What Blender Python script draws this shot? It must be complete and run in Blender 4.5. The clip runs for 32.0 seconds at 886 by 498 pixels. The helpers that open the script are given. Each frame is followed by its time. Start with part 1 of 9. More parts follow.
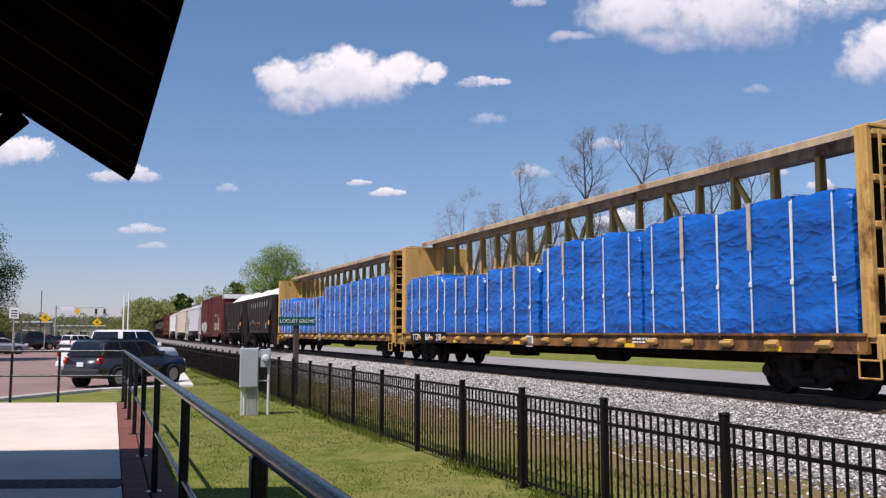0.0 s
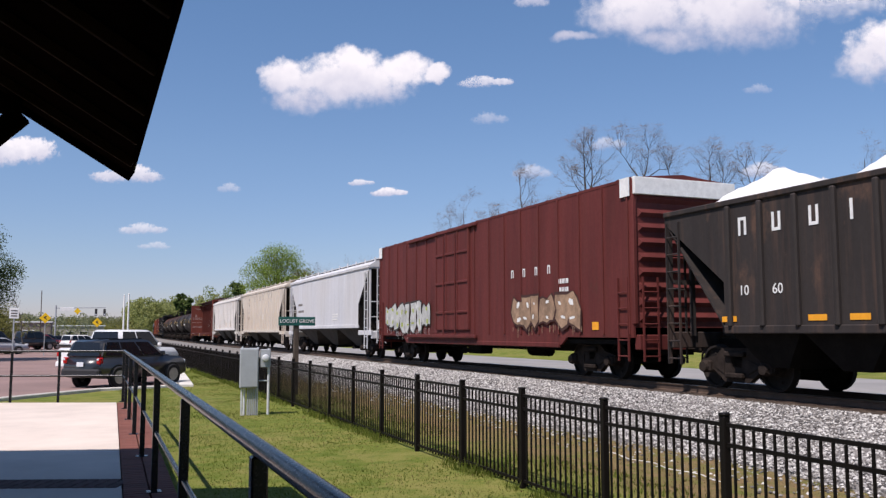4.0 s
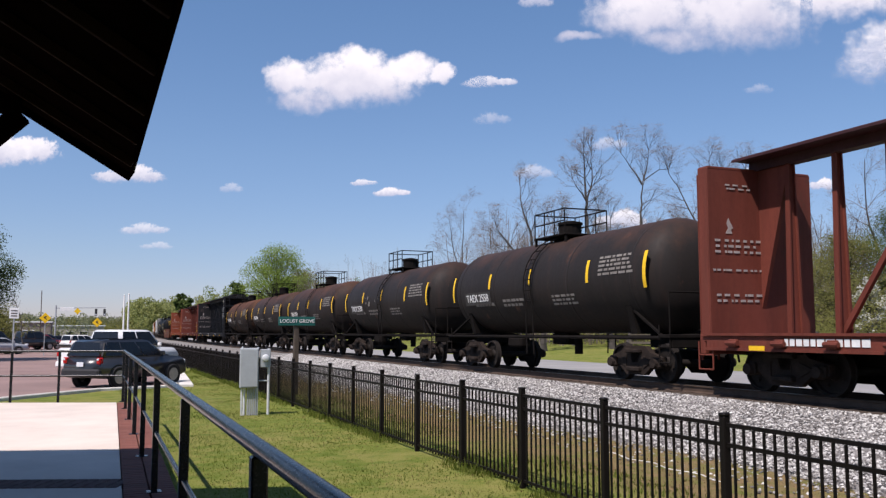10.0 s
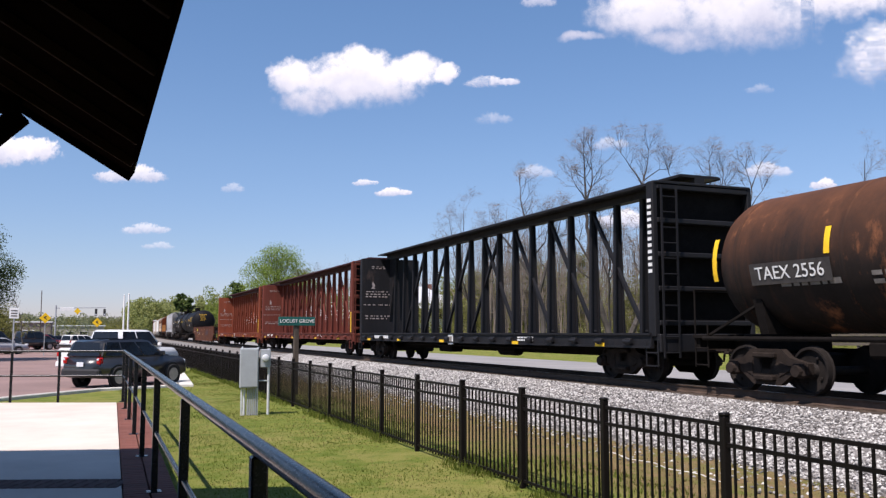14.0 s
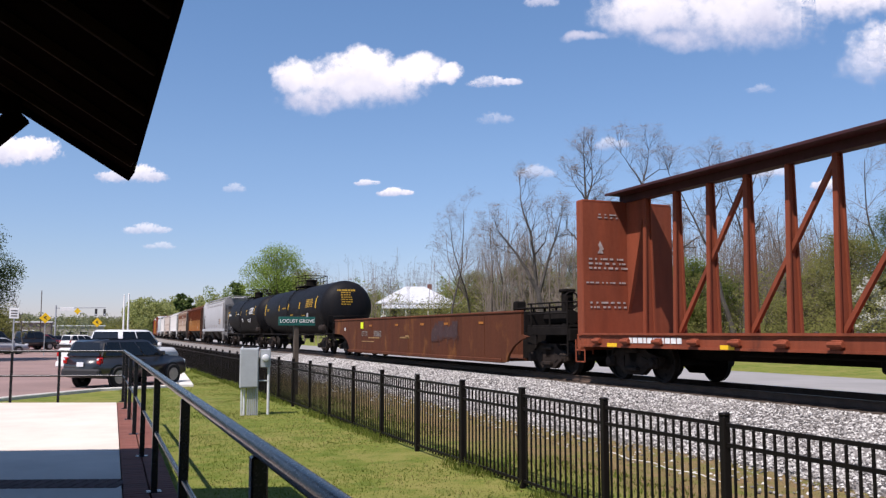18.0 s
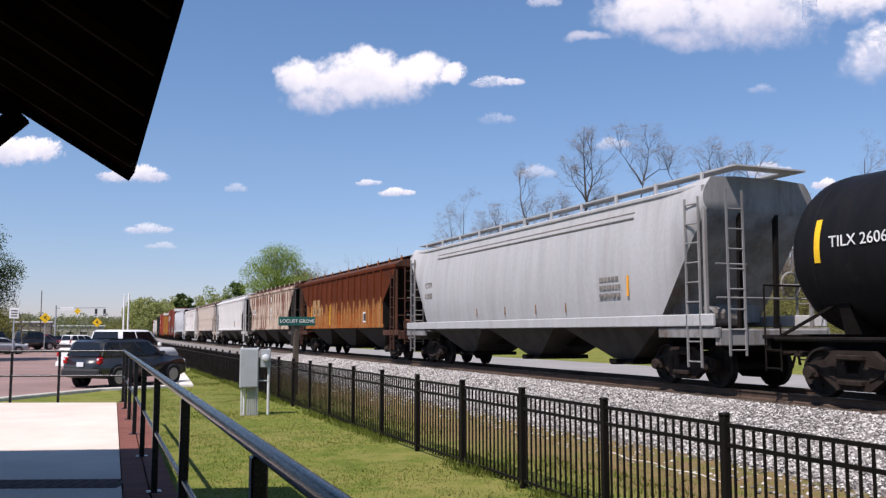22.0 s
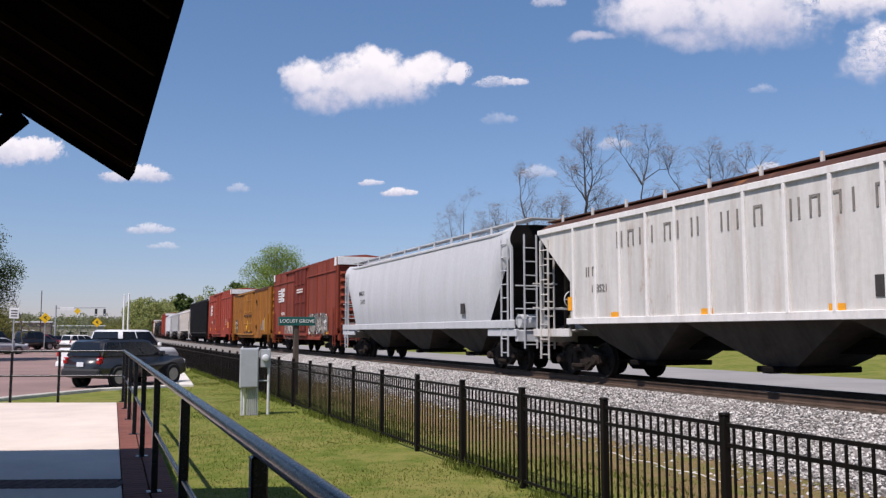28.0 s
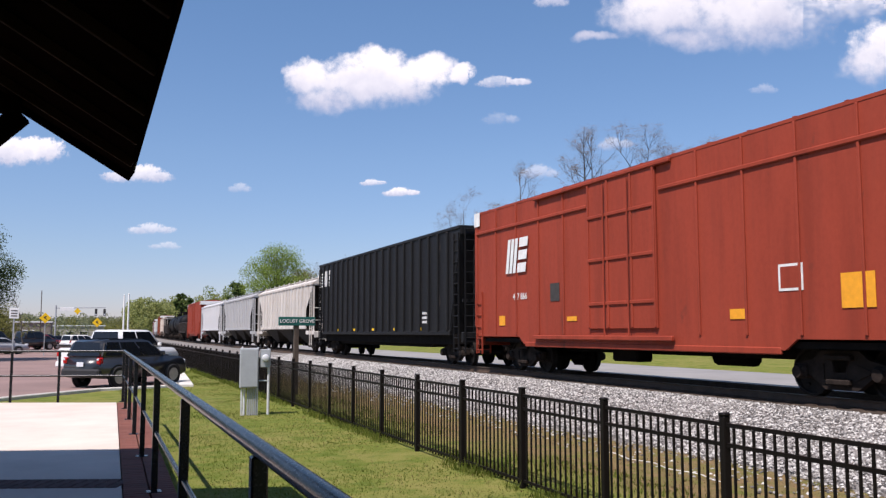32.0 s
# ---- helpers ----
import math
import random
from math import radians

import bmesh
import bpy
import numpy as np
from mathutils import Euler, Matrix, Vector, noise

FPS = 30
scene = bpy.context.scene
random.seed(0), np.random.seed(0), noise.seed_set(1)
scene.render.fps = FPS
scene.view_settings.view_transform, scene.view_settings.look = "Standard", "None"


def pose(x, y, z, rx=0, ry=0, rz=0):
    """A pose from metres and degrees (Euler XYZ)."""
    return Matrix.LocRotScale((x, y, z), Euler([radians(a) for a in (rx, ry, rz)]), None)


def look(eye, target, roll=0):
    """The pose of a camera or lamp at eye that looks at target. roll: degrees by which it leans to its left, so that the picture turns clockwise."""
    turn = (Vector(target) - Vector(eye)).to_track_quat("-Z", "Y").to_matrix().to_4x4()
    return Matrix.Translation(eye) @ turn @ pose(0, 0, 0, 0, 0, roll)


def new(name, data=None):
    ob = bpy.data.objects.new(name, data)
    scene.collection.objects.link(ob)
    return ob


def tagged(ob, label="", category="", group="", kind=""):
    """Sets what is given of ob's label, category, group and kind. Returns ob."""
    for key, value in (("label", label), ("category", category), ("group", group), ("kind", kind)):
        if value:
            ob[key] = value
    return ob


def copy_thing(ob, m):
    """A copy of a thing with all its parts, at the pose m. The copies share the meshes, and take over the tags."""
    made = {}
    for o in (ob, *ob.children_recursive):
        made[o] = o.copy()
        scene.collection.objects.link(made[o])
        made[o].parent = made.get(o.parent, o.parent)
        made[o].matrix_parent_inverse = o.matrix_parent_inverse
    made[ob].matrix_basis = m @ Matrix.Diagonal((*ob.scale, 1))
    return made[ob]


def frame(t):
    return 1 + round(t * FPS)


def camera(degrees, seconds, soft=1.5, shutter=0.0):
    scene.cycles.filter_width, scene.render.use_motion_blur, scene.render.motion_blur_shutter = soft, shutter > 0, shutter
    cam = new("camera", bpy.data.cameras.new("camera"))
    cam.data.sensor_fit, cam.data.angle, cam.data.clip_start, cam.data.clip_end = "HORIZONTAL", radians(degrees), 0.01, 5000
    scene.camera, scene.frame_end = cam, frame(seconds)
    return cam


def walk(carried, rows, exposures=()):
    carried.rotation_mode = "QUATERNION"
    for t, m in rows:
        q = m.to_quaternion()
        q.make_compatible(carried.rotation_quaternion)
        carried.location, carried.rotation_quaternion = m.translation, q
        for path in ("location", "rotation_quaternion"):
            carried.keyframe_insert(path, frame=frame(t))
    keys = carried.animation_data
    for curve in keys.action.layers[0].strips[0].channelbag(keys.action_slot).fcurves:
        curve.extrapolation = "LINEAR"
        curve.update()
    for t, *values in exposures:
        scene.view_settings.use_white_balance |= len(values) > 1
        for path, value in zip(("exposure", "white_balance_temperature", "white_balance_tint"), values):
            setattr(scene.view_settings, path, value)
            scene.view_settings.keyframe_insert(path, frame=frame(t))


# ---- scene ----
TH, PH = radians(22.2856), radians(5.5431)
EYE = Vector((0.0, 0.0, 1.92))
AIM = EYE + Vector((math.sin(TH) * math.cos(PH), math.cos(TH) * math.cos(PH), math.sin(PH)))
cam = camera(54.415, 32.0, soft=1.35)
walk(cam, [(0.0, look(EYE, AIM)), (32.0, look(EYE, AIM))], [(0.0, 0.20, 6460, 20), (3.0, 0.22, 6460, 20), (5.5, 0.24, 6460, 20), (6.5, 0.22, 6460, 20), (8.0, 0.10, 6460, 20), (9.5, 0.24, 6460, 20), (12.0, 0.42, 6460, 20), (14.0, 0.44, 6460, 20), (18.0, 0.44, 6460, 20), (21.0, 0.40, 6460, 20), (24.0, 0.34, 6460, 20), (28.0, 0.20, 6460, 20), (30.0, 0.18, 6460, 20), (31.0, 0.25, 6460, 20), (32.0, 0.39, 6460, 20)])

# ---- light: high spring sun to the left, a little behind, clear blue sky ----
SUN_DIR = Vector((-0.55, -0.33, 1.0)).normalized()
world = bpy.data.worlds.new("sky")
scene.world = world
world.use_nodes = True
wn = world.node_tree
sky = wn.nodes.new("ShaderNodeTexSky")
sky.sky_type = 'NISHITA'
sky.sun_disc = False
sky.sun_elevation = math.asin(SUN_DIR.z)
sky.sun_rotation = math.atan2(SUN_DIR.x, SUN_DIR.y)
sky.altitude = 250
sky.air_density, sky.dust_density, sky.ozone_density = 1.0, 0.3, 2.5
bg = wn.nodes["Background"]
bg.inputs["Strength"].default_value = 0.094
# clear blue overhead, lavender haze towards the horizon
hue = wn.nodes.new("ShaderNodeMix")
hue.data_type, hue.blend_type = 'RGBA', 'MULTIPLY'
hue.inputs[0].default_value = 1.0
dome = wn.nodes.new("ShaderNodeTexCoord")
height = wn.nodes.new("ShaderNodeSeparateXYZ")
haze = wn.nodes.new("ShaderNodeValToRGB")
haze.color_ramp.elements[0].position, haze.color_ramp.elements[0].color = 0.0, (0.725, 0.71, 0.91, 1)
haze.color_ramp.elements[1].position, haze.color_ramp.elements[1].color = 0.36, (0.85, 1.04, 1.11, 1)
haze.color_ramp.elements.new(0.09).color = (0.765, 0.82, 0.93, 1)
haze.color_ramp.elements.new(0.20).color = (0.84, 0.945, 1.01, 1)
wn.links.new(dome.outputs["Generated"], height.inputs[0])
wn.links.new(height.outputs[2], haze.inputs[0])
wn.links.new(haze.outputs[0], hue.inputs[7])
wn.links.new(sky.outputs[0], hue.inputs[6])
wn.links.new(hue.outputs[2], bg.inputs["Color"])
sun = new("sun", bpy.data.lights.new("sun", 'SUN'))
sun.data.energy = 4.7
sun.data.angle = radians(0.55)
sun.data.color = (1.0, 0.955, 0.88)
sun.matrix_world = look(Vector((0, 0, 60)), Vector((0, 0, 60)) - SUN_DIR)

# ---- heights and lines of the plan ----
ZR = 0.74          # top of rail
ZP = 0.52          # platform floor
XC = 13.45         # track centre line
XF = 4.98          # fence line
R_CURVE, Y_CURVE = 4000.0, 50.0
V0, ACC = 17.1, 0.00077


def bend(y):
    """Sideways offset and heading of the line at y: straight, then a slow curve."""
    d = max(0.0, y - Y_CURVE)
    return d * d / (2 * R_CURVE), -math.degrees(d / R_CURVE)


# ---- mesh helpers ----
class Shape:
    """Collects verts and faces for one mesh."""

    def __init__(self):
        self.v, self.f = [], []

    def add(self, verts, faces):
        n = len(self.v)
        self.v += [tuple(p) for p in verts]
        self.f += [tuple(i + n for i in f) for f in faces]
        return self

    def box(self, c, s, b=0.0, m=None):
        """Box at centre c of full size s; b: chamfer; m: turn about its centre."""
        hx, hy, hz = s[0] / 2, s[1] / 2, s[2] / 2
        if b <= 0:
            vs = [Vector((x, y, z)) for x in (-hx, hx) for y in (-hy, hy) for z in (-hz, hz)]
            fs = [(0, 1, 3, 2), (4, 6, 7, 5), (0, 4, 5, 1), (2, 3, 7, 6), (0, 2, 6, 4), (1, 5, 7, 3)]
        else:
            b = min(b, hx * 0.9, hy * 0.9, hz * 0.9)
            vs, idx = [], {}
            for sx in (-1, 1):
                for sy in (-1, 1):
                    for sz in (-1, 1):
                        for k in range(3):
                            p = [sx * (hx - b), sy * (hy - b), sz * (hz - b)]
                            p[k] = (sx, sy, sz)[k] * (hx, hy, hz)[k]
                            idx[(sx, sy, sz, k)] = len(vs)
                            vs.append(Vector(p))
            fs = []
            for k in range(3):
                a, c2 = (k + 1) % 3, (k + 2) % 3
                for s1 in (-1, 1):
                    loop = []
                    for sa, sc in ((-1, -1), (1, -1), (1, 1), (-1, 1)):
                        t = [0, 0, 0]
                        t[k], t[a], t[c2] = s1, sa, sc
                        loop.append(idx[(*t, k)])
                    fs.append(tuple(loop if s1 > 0 else loop[::-1]))
                for sa in (-1, 1):
                    for sc in (-1, 1):
                        q = []
                        for s1 in (-1, 1):
                            t = [0, 0, 0]
                            t[k], t[a], t[c2] = s1, sa, sc
                            q.append((idx[(*t, a)], idx[(*t, c2)]))
                        loop = (q[0][0], q[1][0], q[1][1], q[0][1])
                        fs.append(loop if sa * sc < 0 else loop[::-1])
            for sx in (-1, 1):
                for sy in (-1, 1):
                    for sz in (-1, 1):
                        loop = tuple(idx[(sx, sy, sz, k)] for k in range(3))
                        fs.append(loop if sx * sy * sz > 0 else loop[::-1])
        c = Vector(c)
        return self.add([(m @ p if m else p) + c for p in vs], fs)

    def tube(self, p0, p1, r0, r1=None, n=8, caps=True):
        p0, p1 = Vector(p0), Vector(p1)
        r1 = r0 if r1 is None else r1
        d = (p1 - p0).normalized()
        a = d.orthogonal().normalized()
        b = d.cross(a)
        vs = []
        for p, r in ((p0, r0), (p1, r1)):
            for i in range(n):
                t = 2 * math.pi * i / n
                vs.append(p + a * (r * math.cos(t)) + b * (r * math.sin(t)))
        fs = [(i, (i + 1) % n, n + (i + 1) % n, n + i) for i in range(n)]
        if caps:
            fs += [tuple(range(n))[::-1], tuple(range(n, 2 * n))]
        return self.add(vs, fs)

    def bar(self, p0, p1, w, h):
        """Square bar from p0 to p1."""
        p0, p1 = Vector(p0), Vector(p1)
        d = p1 - p0
        m = d.to_track_quat('Y', 'Z').to_matrix()
        return self.box((p0 + p1) / 2, (w, d.length, h), 0, m)

    def prism(self, pts, x0, x1, axis='x'):
        """Polygon pts extruded along an axis. For x: pts are (y, z); y: (x, z); z: (x, y). Convex or simple."""
        n = len(pts)
        vs = []
        for q in (x0, x1):
            for a, b in pts:
                vs.append((q, a, b) if axis == 'x' else (a, q, b) if axis == 'y' else (a, b, q))
        fs = [(i, (i + 1) % n, n + (i + 1) % n, n + i) for i in range(n)]
        fs += [tuple(range(n))[::-1], tuple(range(n, 2 * n))]
        return self.add(vs, fs)

    def lathe(self, prof, n=24, axis='y', c=(0, 0, 0), close=True):
        """prof: (radius, along); turned about the axis through c."""
        vs, fs = [], []
        for r, h in prof:
            for i in range(n):
                t = 2 * math.pi * i / n
                a, b = r * math.cos(t), r * math.sin(t)
                p = (a, h, b) if axis == 'y' else (h, a, b) if axis == 'x' else (a, b, h)
                vs.append((p[0] + c[0], p[1] + c[1], p[2] + c[2]))
        for k in range(len(prof) - 1):
            for i in range(n):
                j = (i + 1) % n
                fs.append((k * n + i, k * n + j, (k + 1) * n + j, (k + 1) * n + i))
        if close:
            fs += [tuple(range(n))[::-1], tuple(range((len(prof) - 1) * n, len(prof) * n))]
        return self.add(vs, fs)

    def mesh(self, name, mat, smooth=False, fix=True):
        me = bpy.data.meshes.new(name)
        me.from_pydata(self.v, [], self.f)
        if fix and len(self.f) < 20000:
            bm = bmesh.new()
            bm.from_mesh(me)
            bmesh.ops.recalc_face_normals(bm, faces=bm.faces)
            bm.to_mesh(me)
            bm.free()
        if mat:
            me.materials.append(mat)
        if smooth:
            me.polygons.foreach_set("use_smooth", [True] * len(me.polygons))
            me.set_sharp_from_angle(angle=radians(40))
        me.update()
        return me


def part(name, shape, material, parent=None, label="", smooth=False, at=None):
    """One mesh object under a thing, a part or nothing. shape may be a ready mesh."""
    me = shape if isinstance(shape, bpy.types.Mesh) else shape.mesh(name, material, smooth)
    ob = new(name, me)
    ob.parent = parent
    if at is not None:
        ob.matrix_basis = at if isinstance(at, Matrix) else Matrix.Translation(at)
    if label:
        tagged(ob, label)
    return ob


def thing(name, m, label, category, group="", kind=""):
    ob = new(name)
    ob.empty_display_size = 0.2
    ob.matrix_basis = m if isinstance(m, Matrix) else Matrix.Translation(m)
    return tagged(ob, label, category, group, kind)


def words(text, size, mat, extrude=0.004):
    """Lettering as a mesh in the XY plane, centred."""
    cu = bpy.data.curves.new("lettering", 'FONT')
    cu.body, cu.size, cu.extrude, cu.align_x, cu.align_y = text, size, extrude, 'CENTER', 'CENTER'
    cu.resolution_u = 3
    ob = bpy.data.objects.new("lettering", cu)
    scene.collection.objects.link(ob)
    bpy.context.view_layer.update()
    me = bpy.data.meshes.new_from_object(ob.evaluated_get(bpy.context.evaluated_depsgraph_get()))
    me.name = "lettering"
    me.materials.clear()
    me.materials.append(mat)
    bpy.data.objects.remove(ob)
    return me


# ---- materials ----
class Nodes:
    def __init__(self, name):
        self.mat = bpy.data.materials.new(name)
        self.mat.use_nodes = True
        self.nt = self.mat.node_tree
        self.b = self.nt.nodes["Principled BSDF"]
        self.tc = self.nt.nodes.new("ShaderNodeTexCoord")

    def node(self, kind, **inputs):
        n = self.nt.nodes.new(kind)
        for k, v in inputs.items():
            if k in n.inputs:
                self.put(n.inputs[k], v)
        return n

    def put(self, sock, v):
        if isinstance(v, bpy.types.NodeSocket):
            self.nt.links.new(v, sock)
        else:
            sock.default_value = v

    def noise(self, scale, detail=4, rough=0.6, stretch=(1, 1, 1), world=False, seed=0.0):
        if world:
            src = self.nt.nodes.new("ShaderNodeNewGeometry").outputs["Position"]
        else:
            src = self.tc.outputs["Object"]
        mp = self.nt.nodes.new("ShaderNodeMapping")
        self.nt.links.new(src, mp.inputs["Vector"])
        mp.inputs["Scale"].default_value = stretch
        mp.inputs["Location"].default_value = (seed, seed * 0.7, seed * 0.3)
        n = self.nt.nodes.new("ShaderNodeTexNoise")
        n.inputs["Scale"].default_value = scale
        n.inputs["Detail"].default_value = detail
        n.inputs["Roughness"].default_value = rough
        self.nt.links.new(mp.outputs[0], n.inputs["Vector"])
        return n.outputs["Fac"]

    def ramp(self, fac, lo, hi, a=(0, 0, 0, 1), b=(1, 1, 1, 1)):
        r = self.nt.nodes.new("ShaderNodeValToRGB")
        r.color_ramp.elements[0].position, r.color_ramp.elements[0].color = lo, a
        r.color_ramp.elements[1].position, r.color_ramp.elements[1].color = hi, b
        self.nt.links.new(fac, r.inputs[0])
        return r.outputs[0]

    def mix(self, fac, a, b, mode='MIX'):
        m = self.nt.nodes.new("ShaderNodeMix")
        m.data_type, m.blend_type = 'RGBA', mode
        self.put(m.inputs[0], fac)
        self.put(m.inputs[6], a)
        self.put(m.inputs[7], b)
        return m.outputs[2]

    def math(self, op, a, b=0.0):
        m = self.nt.nodes.new("ShaderNodeMath")
        m.operation = op
        self.put(m.inputs[0], a)
        self.put(m.inputs[1], b)
        return m.outputs[0]

    def bump(self, h, strength=0.3, dist=0.02):
        n = self.nt.nodes.new("ShaderNodeBump")
        n.inputs["Strength"].default_value = strength
        n.inputs["Distance"].default_value = dist
        self.nt.links.new(h, n.inputs["Height"])
        self.nt.links.new(n.outputs[0], self.b.inputs["Normal"])


def c4(c):
    return (c[0], c[1], c[2], 1.0)


def shade(c, k):
    return (min(1, c[0] * k), min(1, c[1] * k), min(1, c[2] * k), 1.0)


def plain(name, col, rough=0.7, metal=0.0, var=0.25, scale=3.0, grain=40.0, bump=0.15, dist=0.01, rnd=0.0, world=False, stretch=(1, 1, 1), spec=0.35):
    """Painted or raw surface with broad stains, fine grain and relief."""
    n = Nodes(name)
    big = n.noise(scale, 5, 0.65, stretch, world)
    fine = n.noise(grain, 3, 0.6, stretch, world, 5.0)
    c = n.mix(n.ramp(big, 0.32, 0.68), shade(col, 1 - var), shade(col, 1 + var * 0.6))
    c = n.mix(n.math('MULTIPLY', n.ramp(fine, 0.35, 0.65), 0.35 * min(1, var * 3)), c, shade(col, 1 - var))
    if rnd:
        oi = n.nt.nodes.new("ShaderNodeObjectInfo")
        c = n.mix(n.math('MULTIPLY', oi.outputs["Random"], rnd), c, shade(col, 0.35))
    n.nt.links.new(c, n.b.inputs["Base Color"])
    n.b.inputs["Metallic"].default_value = metal
    n.b.inputs["Specular IOR Level"].default_value = spec
    rr = n.math('ADD', n.math('MULTIPLY', fine, 0.2), max(0.02, rough - 0.1))
    n.nt.links.new(rr, n.b.inputs["Roughness"])
    if bump:
        n.bump(fine, bump, dist)
    return n.mat


def carpaint(name, col, rust=(0.14, 0.05, 0.02), amount=0.3, streak=0.5, grime=0.35, rough=0.6, seed=0.0, chalk=0.0, low=None, top=None):
    """Weathered rolling-stock paint: rust patches, vertical streaks, grime."""
    n = Nodes(name)
    patch = n.noise(0.9, 6, 0.7, (1, 1, 0.6), seed=seed)
    streaks = n.noise(1.3, 5, 0.65, (1, 1.5, 0.16), seed=seed + 3)
    fine = n.noise(11, 5, 0.7, (1, 1, 0.85), seed=seed + 7)
    both = n.math('ADD', n.math('MULTIPLY', patch, 0.78), n.math('MULTIPLY', streaks, 0.22))
    lo = 0.63 - amount * 0.34
    c = n.mix(n.ramp(streaks, 0.42, 0.66), c4(col), shade(col, 1 - grime))
    if chalk:
        c = n.mix(n.math('MULTIPLY', n.ramp(n.noise(0.45, 5, 0.6, (1, 1, 0.5), seed=seed + 11), 0.4, 0.65), chalk), c, (0.55, 0.53, 0.5, 1))
    c = n.mix(n.math('MULTIPLY', n.ramp(fine, 0.4, 0.7), 0.25), c, shade(col, 0.6))
    if amount > 0:
        c = n.mix(n.ramp(both, lo, lo + 0.09), c, n.mix(fine, shade(rust, 0.6), shade(rust, 1.5)))
    if streak > 0:
        s2 = n.noise(2.0, 5, 0.65, (1, 1.9, 0.13), seed=seed + 13)
        k = n.math('MULTIPLY', n.ramp(s2, 0.50, 0.68), streak)
        if low:
            # streaks run out from a height downwards
            sp = n.nt.nodes.new("ShaderNodeSeparateXYZ")
            n.nt.links.new(n.tc.outputs["Object"], sp.inputs[0])
            wob = n.math('ADD', sp.outputs[2], n.math('MULTIPLY', streaks, 1.6))
            mr = n.nt.nodes.new("ShaderNodeMapRange")
            mr.inputs[1].default_value, mr.inputs[2].default_value = low[0] + 0.8, low[1] + 0.8
            n.nt.links.new(wob, mr.inputs[0])
            k = n.math('MULTIPLY', k, mr.outputs[0])
        c = n.mix(k, c, shade(rust, 1.1))
    if top:
        # bleached and rusted along the top of the barrel
        sp = n.nt.nodes.new("ShaderNodeSeparateXYZ")
        n.nt.links.new(n.tc.outputs["Object"], sp.inputs[0])
        wob = n.math('ADD', sp.outputs[2], n.math('MULTIPLY', n.math('SUBTRACT', patch, 0.5), 2.6))
        mr = n.nt.nodes.new("ShaderNodeMapRange")
        mr.inputs[1].default_value, mr.inputs[2].default_value = top[0], top[1]
        n.nt.links.new(wob, mr.inputs[0])
        c = n.mix(n.math('MULTIPLY', mr.outputs[0], 0.65), c, n.mix(fine, shade(rust, 0.5), shade(rust, 1.1)))
    n.nt.links.new(c, n.b.inputs["Base Color"])
    n.nt.links.new(n.math('ADD', n.math('MULTIPLY', fine, 0.25), rough - 0.1), n.b.inputs["Roughness"])
    n.b.inputs["Specular IOR Level"].default_value = 0.25
    n.bump(fine, 0.12, 0.01)
    return n.mat


def rust_over_cream(name, rust, orange, cream, level):
    """A car side rusted through from the top; old cream paint and orange runs below a ragged edge."""
    n = Nodes(name)
    patch = n.noise(1.1, 6, 0.7, (1, 1.2, 0.5), seed=2.0)
    runs = n.noise(2.4, 5, 0.65, (1, 1.6, 0.12), seed=8.0)
    fine = n.noise(13, 4, 0.65, (1, 1, 0.5), seed=5.0)
    sp = n.nt.nodes.new("ShaderNodeSeparateXYZ")
    n.nt.links.new(n.tc.outputs["Object"], sp.inputs[0])
    z = n.math('ADD', sp.outputs[2], n.math('ADD', n.math('MULTIPLY', n.math('SUBTRACT', runs, 0.5), 2.6), n.math('MULTIPLY', n.math('SUBTRACT', patch, 0.5), 1.2)))
    mr = n.nt.nodes.new("ShaderNodeMapRange")
    mr.inputs[1].default_value, mr.inputs[2].default_value = level - 0.06, level + 0.08
    n.nt.links.new(z, mr.inputs[0])
    lowc = n.mix(n.ramp(n.math('ADD', n.math('MULTIPLY', runs, 0.6), n.math('MULTIPLY', patch, 0.4)), 0.44, 0.56), c4(cream), c4(orange))
    lowc = n.mix(n.math('MULTIPLY', n.ramp(fine, 0.45, 0.65), 0.5), lowc, shade(orange, 0.6))
    topc = n.mix(n.ramp(patch, 0.35, 0.65), shade(rust, 0.75), shade(rust, 1.3))
    topc = n.mix(n.math('MULTIPLY', n.ramp(fine, 0.4, 0.7), 0.4), topc, shade(rust, 0.7))
    n.nt.links.new(n.mix(mr.outputs[0], lowc, topc), n.b.inputs["Base Color"])
    n.b.inputs["Roughness"].default_value = 0.85
    n.b.inputs["Specular IOR Level"].default_value = 0.15
    n.bump(fine, 0.2, 0.01)
    return n.mat


